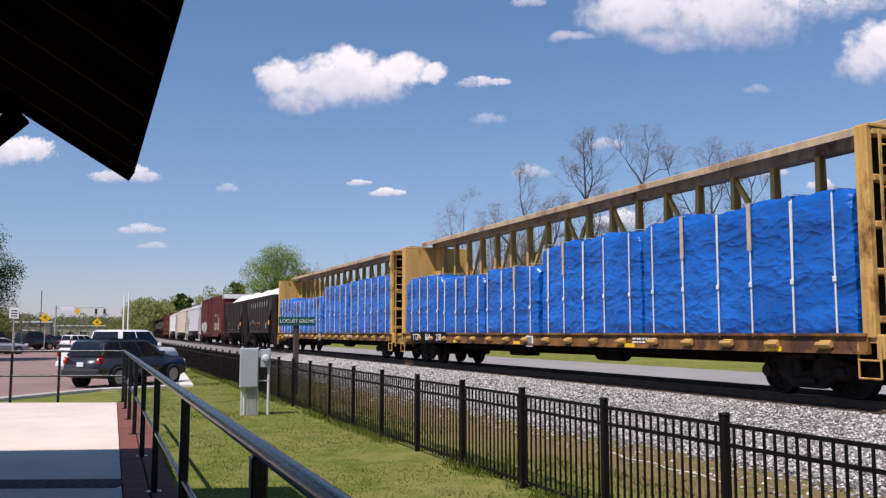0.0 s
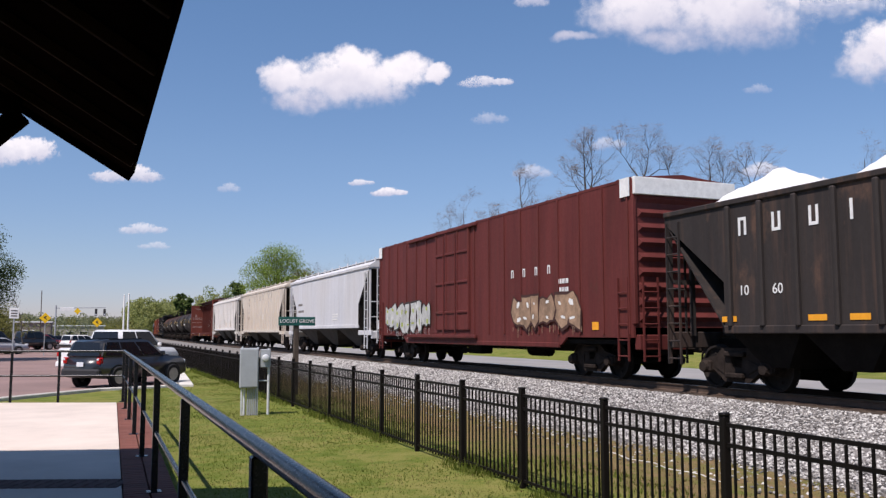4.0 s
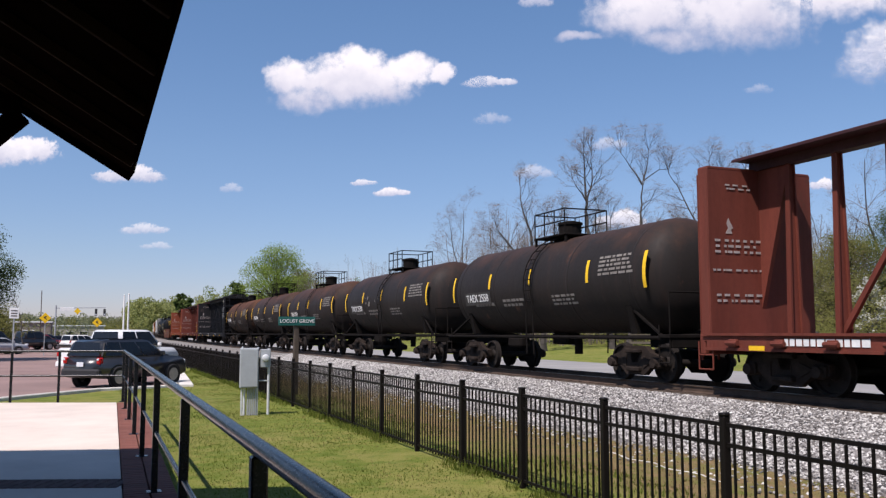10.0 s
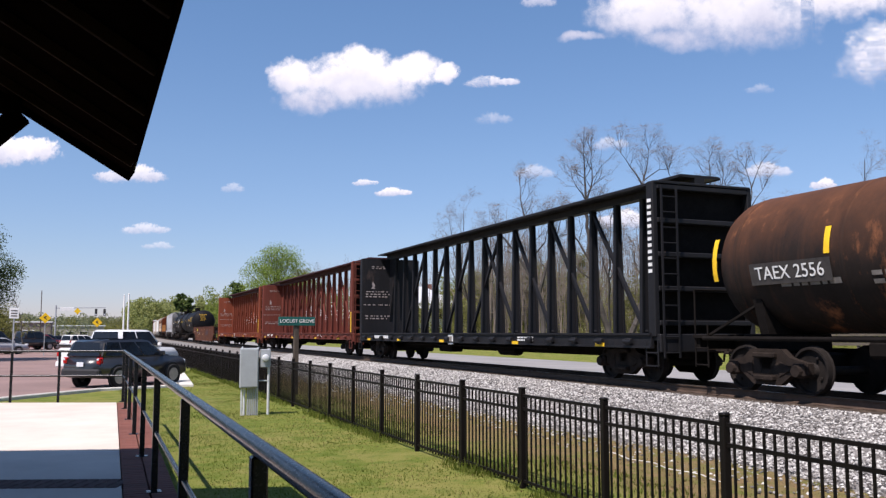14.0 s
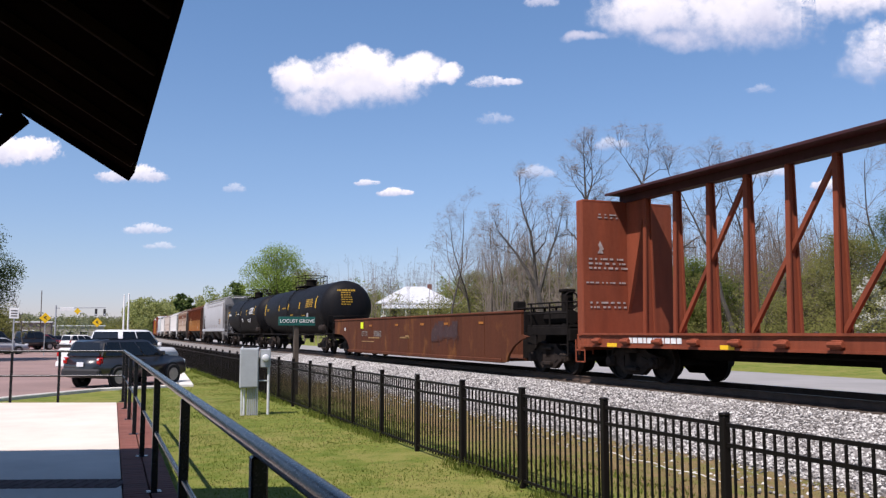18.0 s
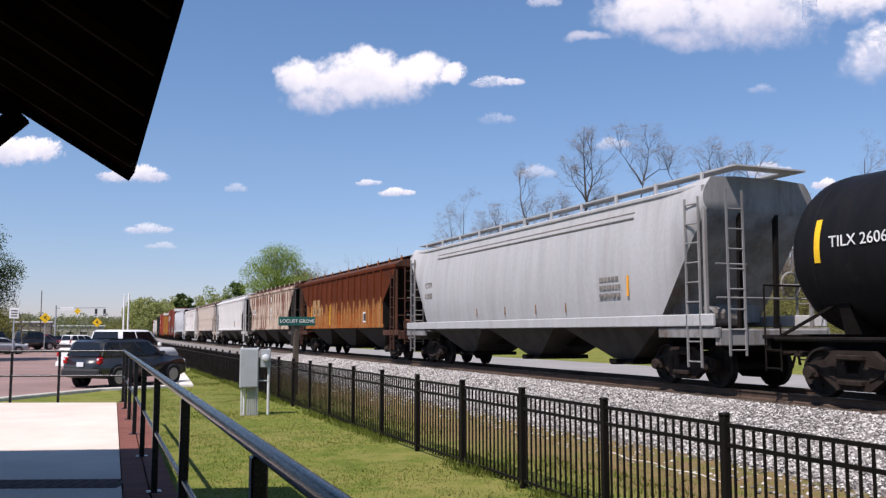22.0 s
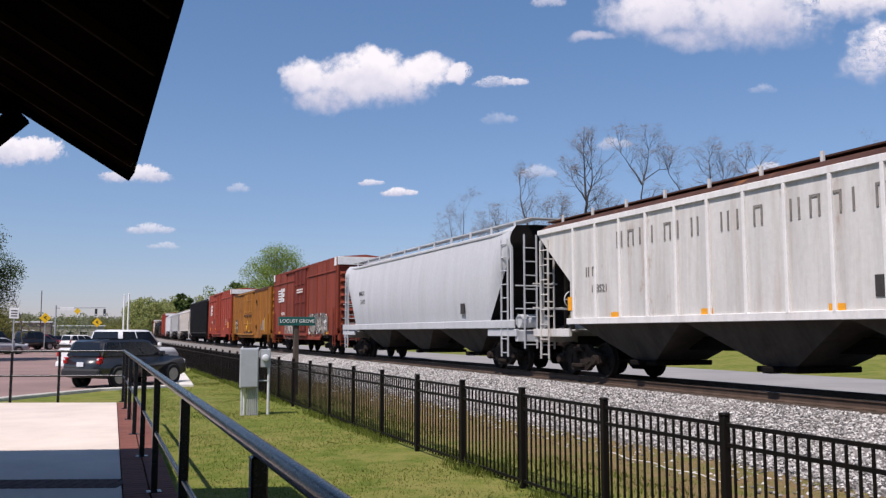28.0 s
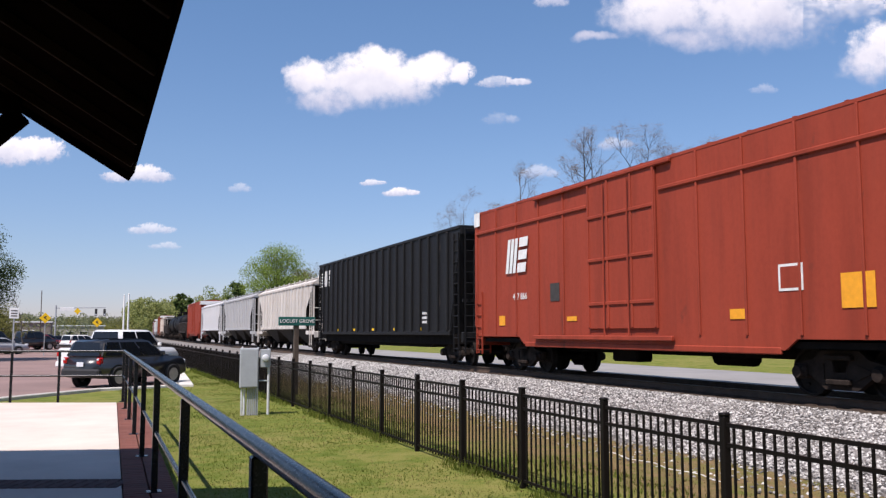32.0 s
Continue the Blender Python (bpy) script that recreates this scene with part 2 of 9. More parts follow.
# ---- surfaces of the setting ----
def ground_material():
    n = Nodes("grass_ground")
    big = n.noise(0.35, 6, 0.7, world=True)
    mid = n.noise(2.2, 6, 0.7, world=True, seed=4)
    fine = n.noise(30, 4, 0.7, world=True, seed=9)
    green = n.mix(n.ramp(mid, 0.35, 0.65), (0.100, 0.138, 0.018, 1), (0.195, 0.208, 0.042, 1))
    dry = n.mix(fine, (0.19, 0.175, 0.045, 1), (0.29, 0.25, 0.085, 1))
    c = n.mix(n.ramp(n.math('ADD', n.math('MULTIPLY', big, 0.55), n.math('MULTIPLY', mid, 0.45)), 0.46, 0.64), green, dry)
    pos = n.nt.nodes.new("ShaderNodeNewGeometry")
    sep = n.nt.nodes.new("ShaderNodeSeparateXYZ")
    n.nt.links.new(pos.outputs["Position"], sep.inputs[0])
    # bare, leaf-littered soil along the foot of the gravel
    strip = n.math('MULTIPLY', n.ramp(n.math('ADD', n.math('MULTIPLY', sep.outputs[0], 0.1), n.math('MULTIPLY', n.math('SUBTRACT', mid, 0.5), 0.12)), 0.54, 0.66), n.math('SUBTRACT', 1.0, n.ramp(n.math('MULTIPLY', sep.outputs[0], 0.05), 0.60, 0.85)))
    litter = n.mix(n.ramp(n.noise(7.0, 5, 0.7, world=True, seed=14), 0.35, 0.65), n.mix(fine, (0.10, 0.085, 0.028, 1), (0.20, 0.165, 0.060, 1)), n.mix(fine, (0.15, 0.080, 0.034, 1), (0.36, 0.24, 0.135, 1)))
    c = n.mix(n.math('MULTIPLY', strip, n.ramp(mid, 0.28, 0.52)), c, litter)
    c = n.mix(n.math('MULTIPLY', n.ramp(fine, 0.3, 0.7), 0.3), c, n.mix(0.5, c, (0.05, 0.06, 0.02, 1)))
    n.nt.links.new(c, n.b.inputs["Base Color"])
    n.b.inputs["Roughness"].default_value = 0.95
    n.b.inputs["Specular IOR Level"].default_value = 0.15
    n.bump(fine, 0.6, 0.05)
    return n.mat


M_GROUND = ground_material()
M_ROAD = plain("road_asphalt", (0.27, 0.26, 0.25), 0.9, var=0.18, scale=0.4, grain=60, world=True)
M_LOT = plain("lot_asphalt", (0.25, 0.165, 0.145), 0.9, var=0.2, scale=0.25, grain=50, world=True)
M_KERB = plain("kerb_concrete", (0.62, 0.59, 0.53), 0.85, var=0.2, scale=2, grain=30, world=True)
M_SLAB = plain("slab_concrete", (0.635, 0.545, 0.465), 0.85, var=0.14, scale=0.8, grain=50, world=True)
M_BRICK = plain("brick_red", (0.235, 0.085, 0.06), 0.85, var=0.35, scale=6, grain=80, bump=0.3, rnd=0.45)
M_MORTAR = plain("mortar", (0.34, 0.30, 0.26), 0.95, var=0.2, scale=8, grain=60, world=True)
M_BALLAST = plain("ballast_bed", (0.24, 0.222, 0.205), 0.95, var=0.5, scale=9, grain=26, bump=1.0, dist=0.05, world=True)
M_STEEL = plain("rail_steel", (0.11, 0.074, 0.054), 0.7, 0.4, var=0.35, scale=3, grain=60, world=True)
M_RAILHEAD = plain("rail_head", (0.42, 0.40, 0.38), 0.35, 0.9, var=0.15, scale=2, grain=60, world=True)
M_TIE = plain("tie_wood", (0.075, 0.055, 0.042), 0.9, var=0.4, scale=5, grain=30, bump=0.5, rnd=0.4)
M_BLACKPAINT = plain("black_paint", (0.0085, 0.0068, 0.006), 0.5, spec=0.12, var=0.3, scale=4, grain=60, bump=0.05)
M_GLOSSBLACK = plain("gloss_black_rail", (0.008, 0.009, 0.011), 0.25, spec=0.3, var=0.3, scale=6, grain=80, bump=0.05)
# Near-black and glossless: the canopy's deep shade is put into the brown wood.
M_ROOFWOOD = plain("dark_shaded_wood", (0.007, 0.0033, 0.0024), 0.9, var=0.35, scale=2, grain=25, spec=0.0)
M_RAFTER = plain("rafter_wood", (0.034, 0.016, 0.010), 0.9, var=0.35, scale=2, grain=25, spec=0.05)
M_SHINGLE = plain("shingle", (0.10, 0.095, 0.09), 0.95, var=0.3, scale=4, grain=40, rnd=0.3)


# ---- ground: one sheet to the horizon ----
PROFILE = [(-3000, 0.0), (-60, 0.0), (3.0, 0.0), (4.6, 0.02), (6.2, 0.05), (7.6, 0.07), (8.6, 0.10), (11.0, 0.30), (11.6, 0.34), (15.4, 0.34), (16.3, 0.36), (17.0, 0.40),
           (23.0, 0.40), (26.0, 0.50), (36.0, 0.95), (52.0, 1.25), (90.0, 2.4), (160.0, 3.0), (400.0, 3.2), (3000, 3.2)]


def ground_z(x, y):
    x = x - bend(y)[0] if x > 3 else x
    for (a, za), (b, zb) in zip(PROFILE, PROFILE[1:]):
        if x <= b:
            return za + (zb - za) * (x - a) / (b - a)
    return PROFILE[-1][1]


def build_ground():
    xs = sorted({-3000, -1200, -500, -250, -120, -60, -40, *range(-30, 60, 2), 4.6, 7.6, 8.6, 11.0, 11.6, 15.4, 16.3, 17.0, 23, 70, 90, 120, 160, 250, 400, 900, 3000})
    ys = sorted({-3000, -1000, -400, -150, -60, -30, *range(-20, 60, 2), *range(60, 420, 12), 600, 1000, 1800, 3000, 4500})
    vs, fs = [], []
    for y in ys:
        off = bend(min(y, 600))[0]
        for x in xs:
            xx = x + (off if 3 < x < 200 else 0)
            z = ground_z(xx, min(y, 600))
            if abs(x) < 200 and -40 < y < 400 and not (11 < x < 17):
                z += 0.05 * (noise.noise((x * 0.23, y * 0.23, 0)) - 0.2) * (1 if abs(x) < 24 else 3)
            vs.append((xx, y, z))
    w = len(xs)
    for j in range(len(ys) - 1):
        for i in range(w - 1):
            a = j * w + i
            fs.append((a, a + 1, a + 1 + w, a + w))
    s = Shape().add(vs, fs)
    ob = part("ground", s, M_GROUND, smooth=True)
    tagged(ob, "mown spring grass with dry patches and bare soil", "ground", kind="structure")


build_ground()


def strip(name, x0, x1, y0, y1, z, thick, mat, label, cat, step=8.0, far=None):
    """A sheet that follows the line between two offsets from the track's plan."""
    s = Shape()
    ys = np.arange(y0, y1 + step, step)
    top = []
    for y in ys:
        o = bend(y)[0]
        top += [(x0 + o, y, z), (x1 + o, y, z), (x0 + o, y, z - thick), (x1 + o, y, z - thick)]
    fs = []
    for k in range(len(ys) - 1):
        a, b = 4 * k, 4 * k + 4
        fs += [(a, a + 1, b + 1, b), (a, b, b + 2, a + 2), (a + 1, a + 3, b + 3, b + 1)]
    s.add(top, fs)
    ob = part(name, s, mat)
    return tagged(ob, label, cat, kind="structure")


strip("road", 17.0, 23.0, -400, 560, 0.46, 0.25, M_ROAD, "pale grey worn asphalt road behind the tracks", "road")


# ---- parking lot with its kerb ----
def build_lot():
    """Reddish asphalt car park bounded by a pale concrete kerb."""
    edge = [(-40.0, 22.5), (-14.0, 23.4), (-6.0, 24.9), (-2.4, 27.5), (-0.96, 29.4), (0.37, 31.0), (2.4, 31.8), (2.95, 32.0), (3.95, 45.0), (5.5, 78.0), (6.6, 100.0), (9.0, 140.0), (11.0, 190.0), (-40.0, 190.0)]
    s = Shape().prism(edge, -0.2, 0.05, 'z')
    tagged(part("car_park", s, M_LOT), "reddish-brown asphalt car park", "car park", kind="structure")
    k = Shape()
    for (ax, ay), (bx, by) in zip(edge[:-2], edge[1:-1]):
        a, b = Vector((ax, ay, 0.02)), Vector((bx, by, 0.02))
        d = (b - a).normalized()
        m = d.to_track_quat('Y', 'Z').to_matrix()
        wide = 0.13
        k.box((a + b) / 2 + m @ Vector((wide / 2, 0, 0)), (wide, (b - a).length + 0.1, 0.16), 0.03, m)
    tagged(part("kerb", k, M_KERB), "pale concrete kerb round the car park", "kerb", kind="structure")
    # flared concrete corner of the walk
    c = Shape().prism([(2.86, 31.9), (3.5, 31.75), (4.42, 45.4), (6.15, 78.0), (5.66, 78.0), (4.1, 45.4)], -0.1, 0.10, 'z')
    tagged(part("concrete_walk", c, M_KERB), "pale concrete strip between kerb and grass", "pavement", kind="structure")


build_lot()


# ---- track ----
def build_track():
    y0, y1 = -420.0, 620.0
    prof = [(8.15, 0.02), (8.65, 0.15), (9.6, 0.25), (11.35, 0.50), (11.95, 0.555), (15.0, 0.555), (15.6, 0.50), (16.6, 0.30)]
    ys = [*np.arange(y0, -20, 40), *np.arange(-20, 60, 1.0), *np.arange(60, y1 + 20, 20)]
    vs, fs = [], []
    for y in ys:
        o = bend(y)[0]
        for i, (x, z) in enumerate(prof):
            w = 0.05 * noise.noise((x * 1.3, y * 0.8, 3)) if -20 <= y <= 60 else 0
            vs.append((x + o + (w * 3 if i < 2 else 0), y, z + w * 0.5))
    n = len(prof)
    for j in range(len(ys) - 1):
        for i in range(n - 1):
            a = j * n + i
            fs.append((a, a + 1, a + 1 + n, a + n))
    tagged(part("ballast", Shape().add(vs, fs), M_BALLAST), "light grey crushed stone ballast bed", "ballast", kind="structure")
    rail = [(-0.07, ZR - 0.17), (0.07, ZR - 0.17), (0.07, ZR - 0.155), (0.012, ZR - 0.13), (0.012, ZR - 0.04), (0.037, ZR - 0.03), (0.037, ZR - 0.004), (-0.037, ZR - 0.004), (-0.037, ZR - 0.03), (-0.012, ZR - 0.04), (-0.012, ZR - 0.13), (-0.07, ZR - 0.155)]
    for side in (-1, 1):
        xr = XC + side * 0.755
        s, h = Shape(), Shape()
        yy = [y0, -20.0, 20.0, 50.0, *np.arange(70, y1, 20)]
        for k, y in enumerate(yy):
            o = bend(y)[0]
            s.v += [(xr + o + px, y, pz) for px, pz in rail]
            h.v += [(xr + o - 0.03, y, ZR), (xr + o + 0.03, y, ZR)]
            if k:
                m = len(rail)
                a, b = (k - 1) * m, k * m
                s.f += [(a + i, a + (i + 1) % m, b + (i + 1) % m, b + i) for i in range(m)]
                h.f.append((2 * k - 2, 2 * k - 1, 2 * k + 1, 2 * k))
        r = part("rail", s, M_STEEL)
        tagged(r, "brown rusted steel running rail", "rail", "rails of the track", "structure")
        part("rail_head", h, M_RAILHEAD, r, "polished steel running surface")


build_track()
M_OILED = plain("oiled_ballast", (0.098, 0.074, 0.056), 0.95, var=0.5, scale=6, grain=26, bump=1.0, dist=0.04, world=True, spec=0.1)
strip("oiled_ballast", 12.22, 14.75, -100, 300, 0.566, 0.05, M_OILED, "oil-darkened ballast under and beside the rails", "ballast", 4.0)
TIE_ROOT = thing("railway_ties", (0, 0, 0), "dark creosoted timber ties in stone ballast", "railway ties", kind="structure")

# ---- platform ----
PLAT_Y = 18.75


def rail_x(y):
    return 0.50 + 0.0106 * y


def slab_edge(y):
    return 0.126 + 0.0241 * y


def build_platform():
    s = Shape().prism([(-9, -14), (slab_edge(-14), -14), (slab_edge(PLAT_Y), PLAT_Y), (-9, PLAT_Y + 3.6)], 0.40, ZP, 'z')
    tagged(part("platform_floor", s, M_SLAB), "pale smooth concrete platform floor", "floor", kind="structure")
    b = Shape().prism([(-9, -14), (slab_edge(-14) + 0.47, -14), (slab_edge(PLAT_Y) + 0.47, PLAT_Y - 0.12), (slab_edge(PLAT_Y), PLAT_Y + 0.1), (-9, PLAT_Y + 3.7)], -0.1, 0.455, 'z')
    tagged(part("platform_base", b, M_MORTAR), "mortared base of the raised platform", "platform", kind="structure")


build_platform()
BORDER_ROOT = thing("brick_border", (0, 0, 0), "red brick edging along the concrete platform", "brick edging", kind="structure")


# ---- handrail along the platform ----
def build_handrail():
    r = thing("platform_railing", (0, 0, 0), "glossy black steel pipe railing on the platform edge", "railing")
    ys = [0.4, 2.88, 5.46, 8.15, 10.5, 12.8, 15.0, 17.1, 18.9]
    for y in ys:
        s = Shape().box((rail_x(y), y, ZP + 0.5), (0.055, 0.055, 1.0), 0.006)
        p = part("post", s, M_GLOSSBLACK, r)
        part("base_plate", Shape().box((rail_x(y), y, ZP + 0.006), (0.13, 0.13, 0.012), 0.003), M_GLOSSBLACK, p)
    part("top_rail", Shape().tube((rail_x(-3), -3, ZP + 1.025), (rail_x(18.8), 18.8, ZP + 1.025), 0.029, n=20), M_GLOSSBLACK, r, smooth=True)
    part("middle_rail", Shape().tube((rail_x(-3), -3, ZP + 0.52), (rail_x(18.8), 18.8, ZP + 0.52), 0.017, n=10), M_GLOSSBLACK, r, smooth=True)
    # return rail across the end
    xs = [-0.52, -1.42, -2.9, -4.4]
    y_at = lambda x: 19.0 - 0.36 * (x - 0.69)
    for x in xs:
        part("post", Shape().bar((x, y_at(x), ZP - 0.02), (x, y_at(x), ZP + 1.03), 0.05, 0.05), M_GLOSSBLACK, r)
    for z, rad in ((1.02, 0.024), (0.52, 0.019)):
        part("end_rail", Shape().tube((0.69, 19.0, ZP + z), (-6, y_at(-6), ZP + z), rad, n=10), M_GLOSSBLACK, r, smooth=True)


build_handrail()


# ---- picket fence ----
FENCE = thing("metal_fence", (0, 0, 0), "black ornamental metal picket fence beside the railway", "fence")
PANEL = 1.835
FY0 = 9.58 - 5 * PANEL


def build_fence():
    post = Shape().box((0, 0, 0.60), (0.068, 0.068, 1.24), 0.006).mesh("post", M_BLACKPAINT)
    cap = Shape().box((0, 0, 1.235), (0.082, 0.082, 0.03), 0.012).mesh("post_cap", M_BLACKPAINT)
    picket = Shape().box((0, 0, 0.60), (0.018, 0.018, 1.06)).mesh("picket", M_BLACKPAINT)
    far_p, far_k = Shape(), Shape()
    for i in range(-6, 130):
        y = FY0 + i * PANEL
        o, h = bend(y)
        lean = 0.006 * noise.noise((i * 0.7, 0.5, 0))
        if y < 62:
            p = part("post", post, None, FENCE, at=pose(XF + o, y, 0, 0, math.degrees(lean), 0))
            part("post_cap", cap, None, p)
        else:
            far_p.box((XF + o, y, 0.61), (0.07, 0.07, 1.25))
        for k in range(1, 16):
            py = y + k * PANEL / 16
            if 3.6 < py < 37.5:
                part("picket", picket, None, FENCE, at=(XF + o, py, 0.0))
            else:
                far_k.box((XF + bend(py)[0], py, 0.6), (0.018, 0.018, 1.06))
        o2 = bend(y + PANEL)[0]
        for z in (1.15, 0.985, 0.12):
            if -2 < y < 62:
                part("fence_rail", Shape().bar((XF + o, y, z), (XF + o2, y + PANEL, z), 0.026, 0.034), M_BLACKPAINT, FENCE)
            else:
                far_k.bar((XF + o, y, z), (XF + o2, y + PANEL, z), 0.026, 0.034)
    tagged(part("fence_posts_beyond", far_p, M_BLACKPAINT, FENCE), kind="stuff")
    tagged(part("fence_pickets_beyond", far_k, M_BLACKPAINT, FENCE), kind="stuff")


build_fence()


# ---- station canopy ----
def build_canopy():
    r = thing("station_canopy", (0, 0, 0), "dark brown timber canopy with exposed rafters and open gable end", "canopy")
    slope = 0.60
    ex, ez, ye, yb = 0.372, 3.597, 9.7, -10.0
    ridge_x = -4.6
    rz = ez + (ex - ridge_x) * slope
    s = Shape().prism([(ex, ez), (ex, ez + 0.05), (ridge_x, rz + 0.05), (2 * ridge_x - ex, ez + 0.05), (2 * ridge_x - ex, ez), (ridge_x, rz)], yb, ye, 'y')
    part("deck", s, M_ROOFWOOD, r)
    sh = Shape().prism([(ex + 0.03, ez + 0.054), (ex + 0.03, ez + 0.075), (ridge_x, rz + 0.085), (2 * ridge_x - ex, ez + 0.075), (2 * ridge_x - ex, ez + 0.054), (ridge_x, rz + 0.06)], yb - 0.03, ye + 0.03, 'y')
    part("shingles", sh, M_SHINGLE, r, "weathered grey shingle roofing")
    a = math.atan(slope)
    for i, y in enumerate(np.arange(8.82 - 17 * 1.08, ye - 0.25, 1.08)):
        m = Matrix.Rotation(a, 3, 'Y')
        L = (ex - ridge_x) / math.cos(a)
        c = Vector(((ex + ridge_x) / 2, y, (ez + rz) / 2 - 0.05))
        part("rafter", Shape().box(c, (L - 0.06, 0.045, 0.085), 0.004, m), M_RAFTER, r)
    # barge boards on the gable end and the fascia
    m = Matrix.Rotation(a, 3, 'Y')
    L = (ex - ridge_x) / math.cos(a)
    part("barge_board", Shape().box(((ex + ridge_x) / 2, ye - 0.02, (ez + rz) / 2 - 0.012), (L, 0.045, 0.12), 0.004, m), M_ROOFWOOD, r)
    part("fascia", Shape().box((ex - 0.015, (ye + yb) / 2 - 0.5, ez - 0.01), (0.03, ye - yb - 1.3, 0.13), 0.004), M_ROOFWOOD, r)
    # tie beam, knee braces and posts
    for y in (ye - 0.25, ye - 5.2, ye - 9.9, ye - 14.5):
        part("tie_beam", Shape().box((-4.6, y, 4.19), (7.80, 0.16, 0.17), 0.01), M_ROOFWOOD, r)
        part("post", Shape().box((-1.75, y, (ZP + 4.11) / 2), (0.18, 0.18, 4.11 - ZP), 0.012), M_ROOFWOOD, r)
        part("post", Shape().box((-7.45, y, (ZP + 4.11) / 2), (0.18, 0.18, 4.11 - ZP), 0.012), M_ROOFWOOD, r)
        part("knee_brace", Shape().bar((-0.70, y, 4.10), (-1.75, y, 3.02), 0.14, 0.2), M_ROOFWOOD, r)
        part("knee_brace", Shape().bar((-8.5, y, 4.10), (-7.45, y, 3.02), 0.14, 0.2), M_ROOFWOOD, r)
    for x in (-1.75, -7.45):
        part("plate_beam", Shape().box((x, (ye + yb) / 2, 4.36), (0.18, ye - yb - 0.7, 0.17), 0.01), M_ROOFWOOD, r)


build_canopy()


# ---- unseen brick block under the canopy, added to keep sky light off the slab ----
def build_unseen_block():
    M_UNSEEN_BLOCK = plain("unseen_block_brick", (0.20, 0.085, 0.06), 0.9, var=0.3, scale=1.2, grain=30, bump=0.3)
    b = thing("depot_building", (0, 0, 0), "unseen brown brick block under the canopy, added to cut sky light", "building", kind="structure")
    part("wall", Shape().box((-4.6, -1.8, 2.35), (3.4, 15.6, 3.66), 0.02), M_UNSEEN_BLOCK, b)
    for y in (-6.5, -2.5, 1.5):
        part("door", Shape().box((-2.88, y, ZP + 1.05), (0.05, 1.0, 2.1), 0.01), M_ROOFWOOD, b)


build_unseen_block()


# ---- clouds: far, slowly drifting ----
DRIFTING = []
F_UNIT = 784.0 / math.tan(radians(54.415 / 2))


def cloud_material(name, puffs, seed, dens, thin):
    """White vapour gathered in round puffs (x, y, half width, half height), ragged above, grey and thin below."""
    m = bpy.data.materials.new(name)
    m.use_nodes = True
    nt = m.node_tree
    nt.nodes.clear()
    out = nt.nodes.new("ShaderNodeOutputMaterial")
    tc = nt.nodes.new("ShaderNodeTexCoord")

    def mth(op, a, b=0.0, c=0.0):
        k = nt.nodes.new("ShaderNodeMath")
        k.operation = op
        for i, v in enumerate((a, b, c)):
            if isinstance(v, bpy.types.NodeSocket):
                nt.links.new(v, k.inputs[i])
            else:
                k.inputs[i].default_value = v
        return k.outputs[0]

    def vapour(scale, detail, rough):
        mp = nt.nodes.new("ShaderNodeMapping")
        mp.inputs["Location"].default_value = (seed * 3.1, seed * 1.7, seed)
        nt.links.new(tc.outputs["Object"], mp.inputs[0])
        n = nt.nodes.new("ShaderNodeTexNoise")
        n.inputs["Scale"].default_value, n.inputs["Detail"].default_value, n.inputs["Roughness"].default_value = scale, detail, rough
        nt.links.new(mp.outputs[0], n.inputs["Vector"])
        return n.outputs["Fac"]
    sep = nt.nodes.new("ShaderNodeSeparateXYZ")
    nt.links.new(tc.outputs["Object"], sep.inputs[0])
    wob = vapour(1.6, 3, 0.5)
    x = mth('ADD', sep.outputs[0], mth('MULTIPLY', mth('SUBTRACT', wob, 0.5), 0.5))
    y = mth('ADD', sep.outputs[1], mth('MULTIPLY', mth('SUBTRACT', vapour(2.1, 3, 0.5), 0.5), 0.35))
    d = None
    for cx, cy, rx, ry in puffs:
        e = mth('SUBTRACT', 1.0, mth('ADD', mth('POWER', mth('ABSOLUTE', mth('DIVIDE', mth('SUBTRACT', x, cx), rx)), 2.0), mth('POWER', mth('ABSOLUTE', mth('DIVIDE', mth('SUBTRACT', y, cy), ry)), 2.0)))
        d = e if d is None else mth('SMOOTH_MAX', d, e, 0.25)
    d = mth('ADD', d, mth('MULTIPLY', mth('SUBTRACT', vapour(2.6, 6, 0.6), 0.5), 1.5))
    # crisp above, melting away below
    edge = mth('ADD', thin, mth('MULTIPLY', mth('MAXIMUM', mth('MULTIPLY', sep.outputs[1], -1.0), 0.0), 0.8))
    f = mth('MINIMUM', mth('MAXIMUM', mth('DIVIDE', d, edge), 0.0), 1.0)
    f = mth('MULTIPLY', mth('MULTIPLY', f, f), mth('SUBTRACT', 3.0, mth('MULTIPLY', f, 2.0)))
    alpha = mth('MULTIPLY', f, dens)
    # sunlit tops and shaded undersides are painted as a white-to-grey ramp
    tone = nt.nodes.new("ShaderNodeValToRGB")
    tone.color_ramp.elements[0].position, tone.color_ramp.elements[0].color = 0.22, (0.56, 0.59, 0.70, 1)
    tone.color_ramp.elements[1].position, tone.color_ramp.elements[1].color = 0.74, (0.96, 0.95, 0.95, 1)
    nt.links.new(mth('ADD', mth('MULTIPLY', vapour(1.5, 4, 0.5), 0.6), mth('ADD', mth('MULTIPLY', sep.outputs[1], 0.44), 0.22)), tone.inputs[0])
    # the cloud card glows by itself instead of taking sunlight
    em = nt.nodes.new("ShaderNodeEmission")
    em.inputs["Strength"].default_value = 0.88
    nt.links.new(tone.outputs[0], em.inputs["Color"])
    tr = nt.nodes.new("ShaderNodeBsdfTransparent")
    mix = nt.nodes.new("ShaderNodeMixShader")
    nt.links.new(alpha, mix.inputs[0])
